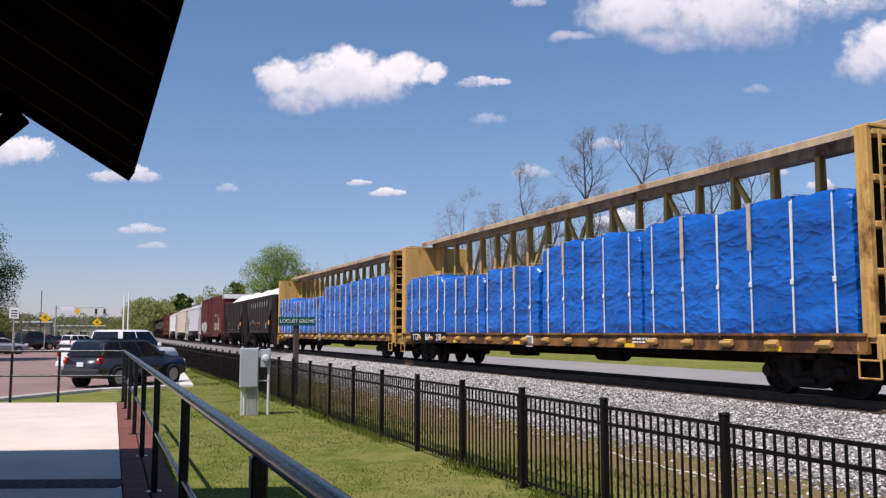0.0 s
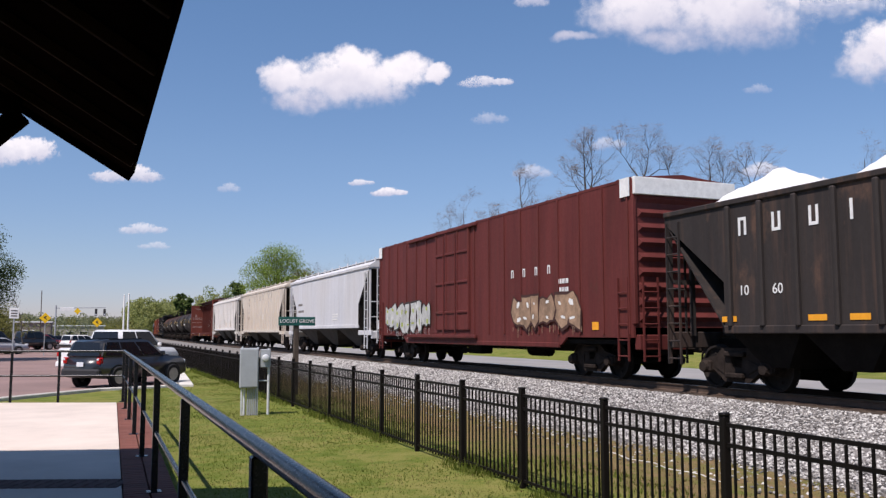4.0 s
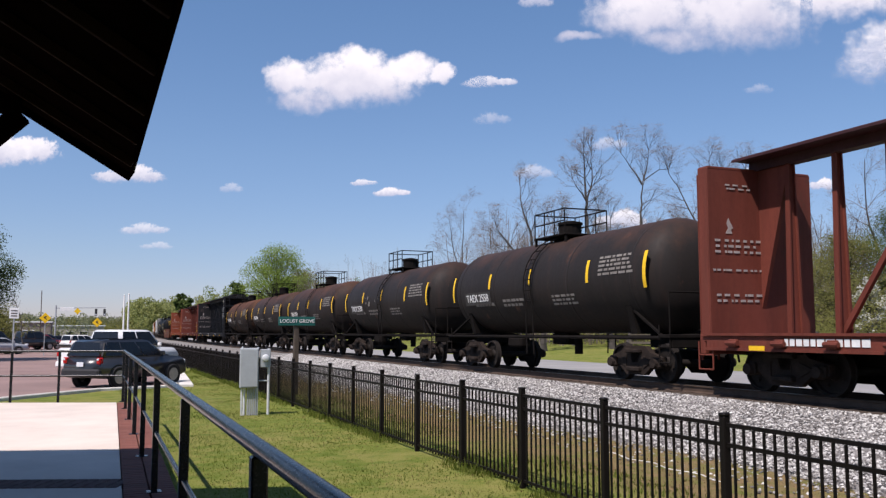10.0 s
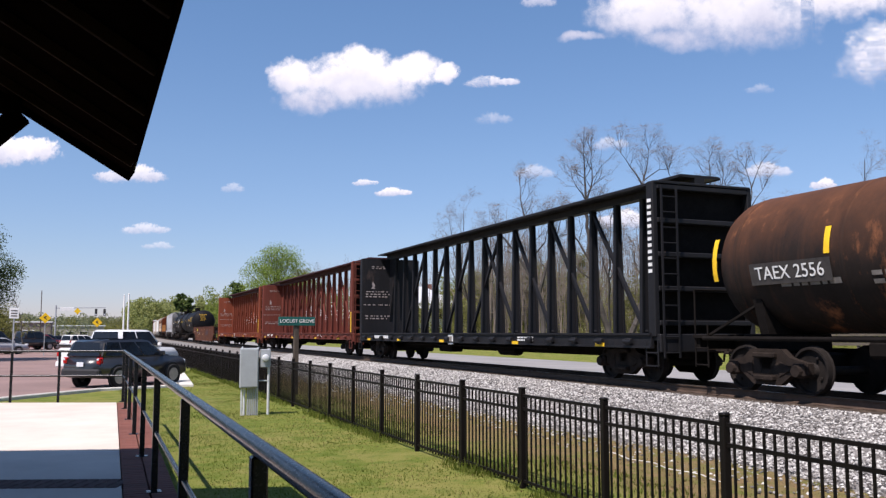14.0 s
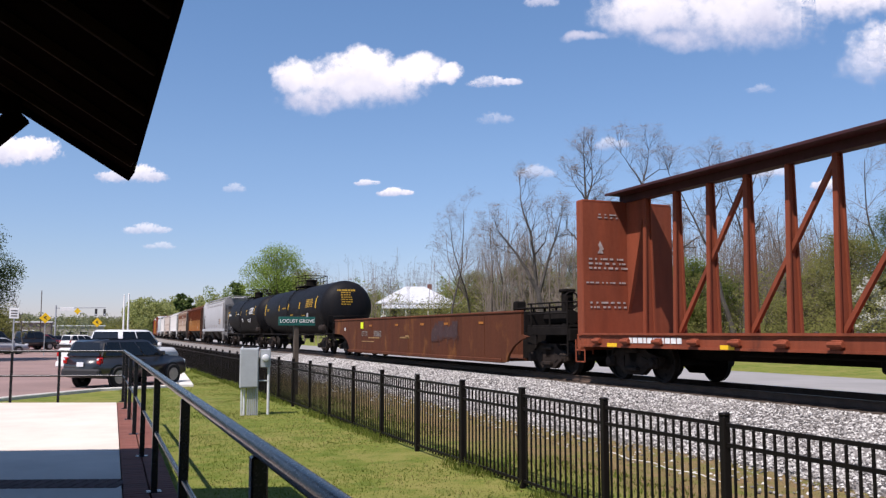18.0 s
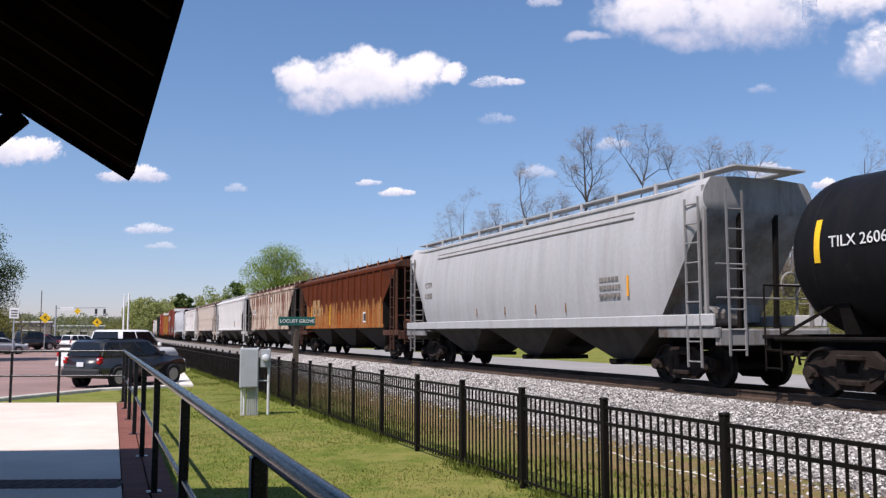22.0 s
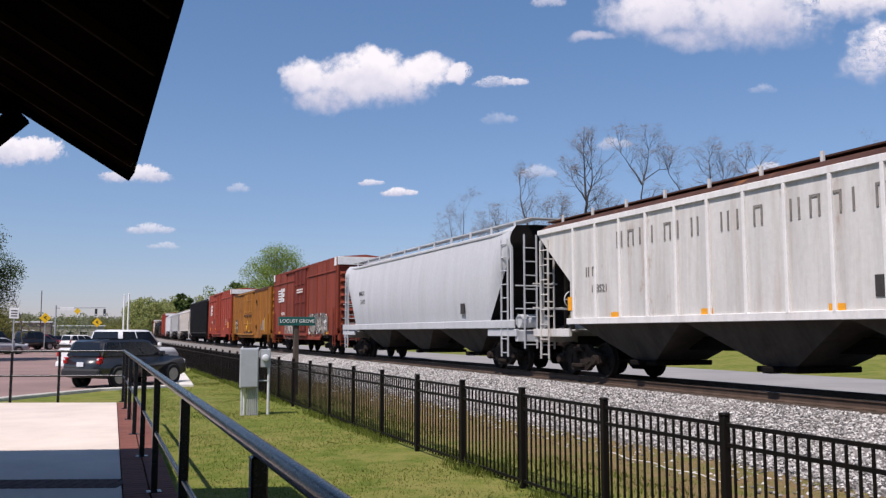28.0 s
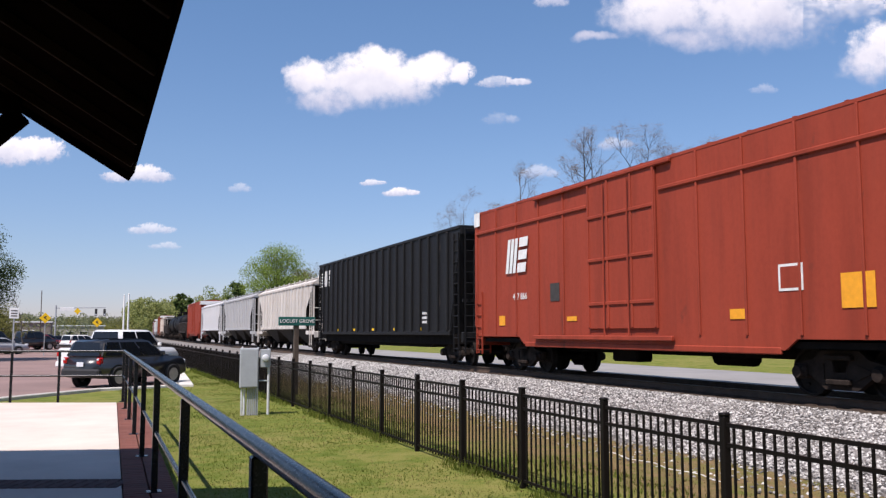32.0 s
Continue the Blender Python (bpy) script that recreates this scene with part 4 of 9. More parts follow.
    for sx in (-1, 1):
        ls = Shape()
        for yy in (-0.21, 0.21):
            for k in range(7):
                a0, a1 = radians(80 - k * 14), radians(80 - (k + 1) * 14)
                ls.bar((sx * (rad + 0.1) * math.cos(a0), yy, zc + (rad + 0.1) * math.sin(a0)), (sx * (rad + 0.1) * math.cos(a1), yy, zc + (rad + 0.1) * math.sin(a1)), 0.05, 0.02)
            ls.bar((sx * (rad + 0.1) * math.cos(radians(-18)), yy, zc - (rad + 0.1) * 0.31), (sx * 1.40, yy, 0.55), 0.05, 0.02)
        for k in range(9):
            a0 = radians(78 - k * 12)
            q = (sx * (rad + 0.1) * math.cos(a0), zc + (rad + 0.1) * math.sin(a0))
            ls.tube((q[0], -0.21, q[1]), (q[0], 0.21, q[1]), 0.015, n=6)
        part("ladder", ls, M_UNDER, car)

    def on_shell(y, w, a0, a1, m, nm, n=6):
        """A patch on the shell between two angles above the waist."""
        s = Shape()
        vs = []
        for k in range(n + 1):
            a = radians(180 - (a0 + (a1 - a0) * k / n))
            for yy in (y - w / 2, y + w / 2):
                vs.append(((rad + 0.011) * math.cos(a), yy, zc + (rad + 0.011) * math.sin(a)))
        s.add(vs, [(2 * k, 2 * k + 1, 2 * k + 3, 2 * k + 2) for k in range(n)])
        part(nm, s, m, car)
    for f, a0, a1 in stripe_pos:
        on_shell(f * hl, 0.13, a0, a1, M_YELLOW, "reflective_stripe")
    for f, w, a0, a1, rows_ in marks:
        for k in range(rows_):
            b0 = a0 + (a1 - a0) * k / rows_
            q = f * hl + w / 2
            rnd = random.Random(k * 7 + int(f * 50))
            while q > f * hl - w / 2 + 0.05:
                l = rnd.uniform(0.1, 0.3)
                on_shell(q - l / 2, l, b0, b0 + (a1 - a0) / rows_ * 0.55, stencil, "stencil", 1)
                q -= l + 0.06
    if number:
        me = words(number, 0.36, num_mat)
        a = radians(-11)
        m = Matrix.Translation((0, hl * 0.60, zc)) @ Matrix.Rotation(a, 4, 'Y')
        part("number_panel", Shape().box((0, 0, 0), (0.01, 2.0, 0.42)), M_DARKMARK, car, at=m @ Matrix.Translation((-rad - 0.02, 0, 0)))
        part("car_number", me, None, car, at=m @ Matrix.Translation((-rad - 0.034, 0, 0)) @ FACE)
    for sy in (-1, 1):
        add_bogie(car, sy * (L / 2 - 2.35))
    add_couplers(car, L)
    return car


# ---- centre-beam flat ----
P_SILLRUST = carpaint("sill_rust", (0.26, 0.125, 0.04), (0.075, 0.035, 0.022), 0.45, 0.5, 0.4, 0.8, 6.0)

def centerbeam(L, mat, label, load=None, marks=M_WHITE, n=18, seed=0, spray=False, chord_mat=None):
    car = new_car("centerbeam_flatcar", label, "flatcar")
    Lb = L - 1.15
    h = Lb / 2
    zd, zt, zb = 1.10, 4.92, 4.68
    hw = 1.46
    part("deck", Shape().box((0, 0, zd - 0.05), (2 * hw - 0.1, Lb - 0.2, 0.10), 0.01), mat, car)
    for sx in (-1, 1):
        prof = [(hw - 0.08, zd + 0.07), (hw + 0.05, zd + 0.07), (hw + 0.05, zd + 0.02), (hw, zd + 0.02), (hw, zd - 0.23), (hw + 0.05, zd - 0.23), (hw + 0.05, zd - 0.28), (hw - 0.08, zd - 0.28)]
        part("side_sill", Shape().prism([(sx * a, b) for a, b in prof], -Lb / 2 + 0.25, Lb / 2 - 0.25, 'y'), P_SILLRUST if load else mat, car)
        for k in range(n):
            y = -h + 1.1 + (Lb - 2.2) * k / (n - 1)
            wm = cached(("winch", mat.name), lambda: Shape().box((0, 0, 0), (0.12, 0.22, 0.16), 0.02).lathe([(0.05, -0.16), (0.05, 0.16)], 8, 'y', (-0.05, 0, 0)).mesh("winch", mat))
            part("winch", wm, None, car, at=(sx * (hw + 0.03), y, zd - 0.13))
    part("centre_sill", Shape().box((0, 0, 0.78), (0.62, Lb - 0.6, 0.46), 0.02), M_UNDER, car)
    cb = cached("crossbearer", lambda: Shape().box((0, 0, 0.90), (2.6, 0.16, 0.26)).mesh("crossbearer", M_UNDER))
    for k in range(9):
        part("crossbearer", cb, None, car, at=(0, -h + 2.4 + (Lb - 4.8) * k / 8, 0))
    part("brake_gear", Shape().box((-0.7, 2.2, 0.62), (0.5, 1.2, 0.3), 0.05).tube((-0.6, -3.2, 0.62), (-0.6, -2.0, 0.62), 0.18, n=10).tube((-1.1, -6, 0.72), (-1.1, 6, 0.72), 0.03, n=6), M_UNDER, car)
    e = 0.14 if load else 0.05
    ch = [(-0.62, -e - 0.01), (-0.62, -0.01), (-0.56, 0.02), (0.56, 0.02), (0.62, -0.01), (0.62, -e - 0.01), (0.59, -e - 0.01), (0.58, -0.04), (0.14, -0.05), (0.14, -0.24), (-0.14, -0.24), (-0.14, -0.05), (-0.58, -0.04), (-0.59, -e - 0.01)]
    part("top_chord", Shape().prism([(p, zt + q) for p, q in ch], -Lb / 2 + 0.2, Lb / 2 - 0.2, 'y'), chord_mat or mat, car)
    def tapered():
        # an H-shaped post, deeper at its foot
        sec = [(-1, -0.065), (1, -0.065), (1, -0.045), (0.12, -0.045), (0.12, 0.045), (1, 0.045), (1, 0.065), (-1, 0.065), (-1, 0.045), (-0.12, 0.045), (-0.12, -0.045), (-1, -0.045)]
        # flanges lie across the car, so turn the section a quarter
        sec = [(b / 0.065, a * 0.058) for a, b in sec]
        w = Shape()
        for z, t in ((zd, 0.17), (zt - 0.2, 0.085)):
            w.v += [(p * t, q, z) for p, q in sec]
        w.f = [(i, (i + 1) % 12, 12 + (i + 1) % 12, 12 + i) for i in range(12)] + [tuple(range(12))[::-1], tuple(range(12, 24))]
        return w.mesh("post", mat)
    post = cached(("cbpost", mat.name), tapered)
    ys = [-h + 1.25 + (Lb - 2.5) * k / (n - 1) for k in range(n)]
    for y in ys:
        part("post", post, None, car, at=(0, y, 0))
    # each diagonal crosses two bays, from the chord near the middle down and outwards
    c = n // 2
    for k in range(4):
        for top, foot in ((c - 2 * k, c - 2 * k - 2), (c - 1 + 2 * k, c + 1 + 2 * k)):
            part("diagonal", Shape().bar((0, ys[top], zt - 0.3), (0, ys[foot], zd + 0.08), 0.09, 0.10), mat, car)
    for sy in (-1, 1):
        yb = sy * (h - 0.22)
        s = Shape().box((0, yb - sy * 0.12, (zd + zb) / 2), (2 * hw - 0.06, 0.05, zb - zd), 0.01)
        bk = part("bulkhead", s, mat, car)
        # near-black plate covers the outer face between the ribs
        part("bulkhead_back", Shape().box((0, yb - sy * 0.088, (zd + zb) / 2), (2 * hw - 0.3, 0.012, zb - zd - 0.04)), M_UNDER, bk, "near-black back of the bulkhead")
        for sx in (-1, 1):
            part("bulkhead_post", Shape().box((sx * (hw - 0.07), yb, (zd + zb) / 2), (0.13, 0.26, zb - zd + 0.02), 0.015), mat, bk)
        for k in range(5):
            part("bulkhead_rib", Shape().box((0, yb + sy * 0.04, zd + 0.3 + k * (zb - zd - 0.4) / 4.0), (2 * hw - 0.26, 0.20, 0.12), 0.02), mat, bk)
        part("bulkhead_cap", Shape().box((0, yb, zb + 0.005), (2 * hw - 0.1, 0.30, 0.06), 0.01), mat, bk)
        # stepped gusset between bulkhead and beam
        part("gusset", Shape().prism([(yb - sy * 0.15, zt - 0.05), (yb - sy * 1.1, zt - 0.05), (yb - sy * 0.15, zd + 0.6)], -0.05, 0.05), mat, car)
        ladder(car, -hw + 0.35, yb + sy * 0.28, 0.6, zb - 0.1, mat, 0.42, 'x')
        part("end_sill", Shape().box((0, sy * (h - 0.05), 0.94), (2 * hw - 0.1, 0.16, 0.42), 0.02), mat, car)
        st = Shape()
        for z in (0.42, 0.72):
            st.tube((-hw, yb - 0.22, z), (-hw, yb + 0.22, z), 0.018, n=6)
        for q in (-0.22, 0.22):
            st.tube((-hw, yb + q, 0.42), (-hw, yb + q, 1.0), 0.018, n=6)
        part("stirrup", st, mat, car)
    if not load:
        for sy, z, w, hh, r in ((1, 4.25, 0.40, 0.16, 2), (1, 2.95, 0.7, 0.36, 3), (1, 2.45, 0.8, 0.10, 1), (1, 1.85, 0.7, 0.24, 2)):
            s = Shape()
            rnd = random.Random(seed + r)
            for k in range(r):
                q = -w
                while q < w * 0.6:
                    l = rnd.uniform(0.04, 0.16)
                    s.box((q - 0.5, sy * (h - 0.22) - 0.157, z + hh / 2 - k * hh / r), (l, 0.008, hh / r * 0.42))
                    q += l + rnd.uniform(0.04, 0.12)
            part("stencil", s, M_FADEDWHITE, car)
        part("emblem", Shape().prism([(-0.98, 3.28), (-0.80, 3.28), (-0.84, 3.36), (-0.78, 3.40), (-0.90, 3.62), (-0.95, 3.50), (-0.91, 3.40)], h - 0.37, h - 0.376, 'y'), M_FADEDWHITE, car)
    if load and seed == 1:
        pn = part("number_panel", Shape().box((-hw - 0.058, h - 3.2, zd - 0.10), (0.012, 3.6, 0.40)), M_UNDER, car, "black panel with white reporting number")
        for txt, q in (("TTZX", h - 2.0), ("864", h - 3.2), ("258", h - 4.3)):
            part("car_number", words(txt, 0.34, marks), None, pn, at=Matrix.Translation((-hw - 0.070, q, zd - 0.10)) @ FACE)
    else:
        bar_lines(car, h - 3.4, zd - 0.1, 1.9, 0.24, 1, marks, -hw - 0.01, "car_number")
    bar_lines(car, -h + 6.5, zd - 0.1, 0.9, 0.16, 2, marks, -hw - 0.01)
    part("placard", Shape().box((-hw - 0.02, 0.4, zd - 0.16), (0.02, 0.42, 0.34)), marks, car, "white framed reporting placard")
    part("placard_plate", Shape().box((-hw - 0.032, 0.4, zd - 0.16), (0.01, 0.30, 0.22)), M_GREYMARK, car)
    for f in (-0.8, -0.4, 0.1, 0.5, 0.85):
        bar_mark(car, f * h, zd - 0.22, 0.42, 0.09, M_YELLOW, -hw - 0.05, "reflector")
    if spray:
        # white graffiti over the posts on the near face
        rnd = random.Random(seed)
        for y in ys[:n * 2 // 3]:
            s = Shape()
            z = rnd.uniform(1.9, 2.3)
            for k in range(rnd.randint(3, 5)):
                q = 0.18 - (z - zd) * 0.0235
                dz = rnd.uniform(-0.12, 0.16)
                s.bar((-q - 0.004, y - 0.06, z), (-q - 0.004 + dz * 0.0235, y + 0.06, z + dz), 0.006, rnd.uniform(0.02, 0.05))
                z += rnd.uniform(0.06, 0.28)
            part("graffiti", s, marks, car)
    for sy in (-1, 1):
        add_bogie(car, sy * (h - 2.0))
    add_couplers(car, L)
    return car


# wrapped lumber
def tarp_material():
    """Thin blue plastic sheet: long sagging folds, short creases, glossy."""
    n = Nodes("blue_wrap")
    w1 = n.noise(1.1, 3, 0.5, (1, 0.55, 1.3))
    creases = []
    for turn, scale, sq in ((0.5, 1.3, 1.3), (-0.8, 2.0, 1.4), (1.2, 3.8, 1.1)):
        mp = n.nt.nodes.new("ShaderNodeMapping")
        n.nt.links.new(n.tc.outputs["Object"], mp.inputs["Vector"])
        mp.inputs["Rotation"].default_value = (turn, 0, 0)
        mp.inputs["Scale"].default_value = (1, 0.7, sq)
        cr = n.nt.nodes.new("ShaderNodeTexNoise")
        cr.inputs["Scale"].default_value = scale
        cr.inputs["Detail"].default_value = 2.0
        cr.inputs["Distortion"].default_value = 0.25
        n.nt.links.new(mp.outputs[0], cr.inputs["Vector"])
        # sharp ridge where the noise crosses its middle
        creases.append(n.math('POWER', n.math('SUBTRACT', 1.0, n.math('MULTIPLY', n.math('ABSOLUTE', n.math('SUBTRACT', cr.outputs["Fac"], 0.5)), 4.0)), 2.5))
    relief = n.math('ADD', n.math('ADD', creases[0], n.math('MULTIPLY', creases[1], 0.8)), n.math('MULTIPLY', creases[2], 0.3))
    c = n.mix(n.ramp(w1, 0.35, 0.65), (0.003, 0.078, 0.34, 1), (0.007, 0.125, 0.50, 1))
    n.nt.links.new(c, n.b.inputs["Base Color"])
    n.nt.links.new(n.math('ADD', n.math('MULTIPLY', w1, 0.3), 0.12), n.b.inputs["Roughness"])
    n.bump(n.math('ADD', n.math('MULTIPLY', w1, 1.6), relief), 0.52, 0.045)
    return n.mat


M_TARP = tarp_material()
M_LUMBER = plain("lumber_ends", (0.50, 0.38, 0.22), 0.9, var=0.3, scale=8, grain=30)
M_STRAP = plain("white_strap", (0.70, 0.69, 0.66), 0.7, var=0.15, scale=8, grain=40)
M_STRAPWOOD = plain("strap_edge_board", (0.52, 0.40, 0.30), 0.85, var=0.2, scale=8, grain=40)


def lumber_stack(car, y0, y1, hgt, seed, straps=True):
    """A wrapped stack on each side of the beam; slumped and wrinkled."""
    rnd = random.Random(seed)
    for sx in (-1, 1):
        L = y1 - y0
        ny = max(8, int(L / (0.09 if sx < 0 else 0.4)))
        vs, fs = [], []
        prof = [(0.36, 0.0), (0.36, 1.0), (0.7, 1.0), (1.0, 1.0), (1.25, 0.995), (1.36, 0.985), (1.405, 0.955)] + [(1.42 + 0.012 * math.sin(k * 0.9), 0.92 - k * 0.92 / 18) for k in range(19)]
        for j in range(ny + 1):
            y = y0 + L * j / ny
            e = min(j, ny - j) / ny * L
            slump = 0.34 * max(0.0, 1 - e / 0.45) ** 2 * (0.4 + abs(noise.noise((seed * 3.1, j // (ny // 2 + 1), 0))) * 2)
            top = hgt * (1 + 0.075 * noise.noise((y * 0.7, 0, seed)) + 0.03 * noise.noise((y * 2.3, 4, seed))) - slump
            for i, (px, pz) in enumerate(prof):
                fold = 1 - abs(noise.noise((y * 1.5 + pz * 1.3 + seed, pz * 4.2 - y * 0.5, sx * 3))) * 2
                k = noise.noise((y * 0.9 + seed, pz * 2.0, sx * 3)) * 0.04 + 0.016 * fold ** 3 + noise.noise((y * 5.0, pz * 9, seed)) * 0.006
                z = 1.12 + pz * (top if pz > 0.5 else hgt) + (k * 0.9 if pz > 0.9 else 0)
                vs.append((sx * (px + (k if px > 1.3 and pz > 0 else 0) - (0.05 if e == 0 else 0)), y, z))
        m = len(prof)
        for j in range(ny):
            for i in range(m - 1):
                fs.append((j * m + i, j * m + i + 1, (j + 1) * m + i + 1, (j + 1) * m + i))
        fs += [tuple(range(m)), tuple(range(ny * m, ny * m + m))]
        part("wrapped_lumber", Shape().add(vs, fs), M_TARP, car, "crinkled glossy blue plastic wrap", smooth=True)
        if straps:
            q = y0 + 0.35
            while q < y1 - 0.2:
                st = Shape()
                st.bar((sx * 1.475, q, 1.1), (sx * 1.468, q + rnd.uniform(-0.06, 0.06), 1.12 + hgt * 0.97), 0.014, 0.02).box((sx * 1.475, q, 1.12 + hgt * 0.48), (0.016, 0.032, hgt * 0.96)).bar((sx * 1.46, q, 1.12 + hgt), (sx * 0.25, q, 1.15 + hgt), 0.05, 0.012)
                p = part("strap", st, M_STRAP, car)
                if rnd.random() < 0.22:
                    part("edge_board", Shape().box((sx * 1.488, q, 1.12 + hgt * 0.82), (0.02, 0.10, hgt * 0.36)), M_STRAPWOOD, p)
                part("buckle", Shape().box((sx * 1.492, q, 1.12 + hgt * 0.38), (0.03, 0.08, 0.10), 0.01), M_STRAP, p)
                q += rnd.uniform(0.75, 1.15)


# ---- covered hopper ----
def covered_hopper(L, mat, label, ribs=14, bays=3, bay_mat=None, roof_mat=None, zt=4.05, zs=1.42, run=True, apex=1.7, frame_mat=None, rib_mat=None, smooth_side=False, end_mat=None):
    car = new_car("covered_hopper", label, "hopper car")
    bay_mat, roof_mat, frame_mat = bay_mat or P_DARKBAY, roof_mat or mat, frame_mat or mat
    Lb = L - 1.1
    yt = Lb / 2 - 0.35
    ys = yt - apex
    hw = 1.52
    zm = 2.55
    if not smooth_side:
        pts = [(-yt, zt), (-yt, zt - 0.12), (-ys, zm), (-ys, zs), (ys, zs), (ys, zm), (yt, zt - 0.12), (yt, zt)]
        part("body", Shape().prism(pts, -hw + 0.02, hw - 0.02), mat, car)
        roof = [(-hw, zt - 0.06), (-hw, zt + 0.02), (-hw + 0.35, zt + 0.24), (-0.5, zt + 0.34), (0.5, zt + 0.34), (hw - 0.35, zt + 0.24), (hw, zt + 0.02), (hw, zt - 0.06)]
        part("roof", Shape().prism(roof, -yt - 0.02, yt + 0.02, 'y'), roof_mat, car)
        for sx in (-1, 1):
            part("top_rail", Shape().box((sx * (hw + 0.01), 0, zt - 0.02), (0.05, 2 * yt, 0.14), 0.01), rib_mat or mat, car)
            part("side_sill", Shape().box((sx * (hw + 0.01), 0, zs + 0.06), (0.06, 2 * ys + 0.2, 0.16), 0.01), rib_mat or mat, car)
        for sy in (-1, 1):
            # slope sheet under the overhang, its shade painted as near-black
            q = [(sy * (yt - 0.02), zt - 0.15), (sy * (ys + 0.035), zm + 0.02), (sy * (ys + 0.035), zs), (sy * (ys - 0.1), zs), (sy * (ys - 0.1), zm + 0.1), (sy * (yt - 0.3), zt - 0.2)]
            part("slope_sheet", Shape().prism(q, -hw + 0.06, hw - 0.06), M_UNDER, car, "slope sheet darkened for the shade below the overhang")
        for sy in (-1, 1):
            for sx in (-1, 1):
                # thin near-black plate carries the painted shade out to the side
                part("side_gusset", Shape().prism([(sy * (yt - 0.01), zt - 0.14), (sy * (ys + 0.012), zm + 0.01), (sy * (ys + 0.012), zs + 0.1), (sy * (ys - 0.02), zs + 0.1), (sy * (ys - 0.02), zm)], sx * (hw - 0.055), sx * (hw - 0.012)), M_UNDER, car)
        if ribs:
            rm = cached(("hrib", zt, zs, (rib_mat or mat).name), lambda: Shape().box((0, 0, (zt + zs) / 2), (0.07, 0.085, zt - zs - 0.16), 0.012).mesh("rib", rib_mat or mat))
            for sx in (-1, 1):
                for k in range(ribs):
                    y = -ys + 0.25 + (2 * ys - 0.5) * k / (ribs - 1)
                    part("rib", rm, None, car, at=(sx * (hw + 0.005), y, 0))
    else:
        # rounded side sheets, dished towards the ends
        sec = []
        for k in range(17):
            a = radians(-38 + k * 6.6)
            sec.append((hw * 1.0 - 0.42 * (1 - math.cos(a)) ** 1.0 * (1.1 if a < 0 else 0.9), zs + 0.05 + (zt - zs) * k / 16))
        ring = [(-x, z) for x, z in sec] + [(-0.6, zt + 0.22), (0.6, zt + 0.22)] + [(x, z) for x, z in sec[::-1]]
        vs, fs = [], []
        n = len(ring)
        for y, f in ((-yt, 0.24), (-yt + 0.5, 0.44), (-yt + 1.05, 0.70), (-ys, 1.0), (0, 1.0), (ys, 1.0), (yt - 1.05, 0.70), (yt - 0.5, 0.44), (yt, 0.24)):
            for x, z in ring:
                zz = zt + 0.22 - (zt + 0.22 - z) * f
                vs.append((x, y, zz))
        for j in range(8):
            for i in range(n):
                fs.append((j * n + i, j * n + (i + 1) % n, (j + 1) * n + (i + 1) % n, (j + 1) * n + i))
        fs += [tuple(range(n))[::-1], tuple(range(8 * n, 9 * n))]
        me = Shape().add(vs, fs).mesh("body", mat, True)
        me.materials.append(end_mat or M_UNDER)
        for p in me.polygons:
            # end slopes take the dark end colour, with their shade put into it
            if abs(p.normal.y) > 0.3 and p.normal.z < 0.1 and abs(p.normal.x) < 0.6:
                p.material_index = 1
        part("body", me, None, car)
        for sx in (-1, 1):
            part("top_rail", Shape().box((sx * (hw - 0.21), 0, zt + 0.02), (0.07, 2 * yt - 0.3, 0.12), 0.03), rib_mat or mat, car)
            part("side_sill", Shape().box((sx * (hw + 0.0), 0, zs + 0.02), (0.09, 2 * yt + 0.5, 0.26), 0.02), rib_mat or mat, car)
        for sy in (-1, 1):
            # darkened like the end faces: shade put into the colour
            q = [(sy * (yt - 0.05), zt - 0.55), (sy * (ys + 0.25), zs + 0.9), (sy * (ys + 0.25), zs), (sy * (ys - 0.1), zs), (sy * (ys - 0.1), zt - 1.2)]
            part("slope_sheet", Shape().prism(q, -hw + 0.3, hw - 0.3), end_mat or M_UNDER, car, "slope sheet darkened for the shade below the overhang")
    # discharge bays
    for k in range(bays):
        w = (2 * ys - 0.1) / bays
        yc = -ys + 0.05 + w * (k + 0.5)
        s = Shape()
        s.add([(-1.35, yc - w / 2, zs + 0.02), (1.35, yc - w / 2, zs + 0.02), (1.35, yc + w / 2, zs + 0.02), (-1.35, yc + w / 2, zs + 0.02),
               (-0.75, yc - 0.45, 0.52), (0.75, yc - 0.45, 0.52), (0.75, yc + 0.45, 0.52), (-0.75, yc + 0.45, 0.52)],
              [(0, 1, 2, 3), (4, 5, 6, 7), (0, 1, 5, 4), (1, 2, 6, 5), (2, 3, 7, 6), (3, 0, 4, 7)])
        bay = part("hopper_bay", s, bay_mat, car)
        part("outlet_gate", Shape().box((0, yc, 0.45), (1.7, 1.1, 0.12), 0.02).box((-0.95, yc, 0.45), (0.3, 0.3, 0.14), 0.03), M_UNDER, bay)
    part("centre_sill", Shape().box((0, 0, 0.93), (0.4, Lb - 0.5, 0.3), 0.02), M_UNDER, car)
    # ends
    for sy in (-1, 1):
        ye = sy * (Lb / 2)
        s = Shape().box((0, ye - sy * 0.08, 1.08), (2 * hw - 0.1, 0.16, 0.34), 0.02).box((0, ye - sy * 0.9, 1.24), (2 * hw - 0.2, 1.7, 0.05), 0.01)
        for sx in (-1, 1):
            s.box((sx * (hw - 0.05), ye - sy * 1.0, 1.18), (0.10, 2.0, 0.22), 0.01)
        part("end_sill", s, frame_mat, car)
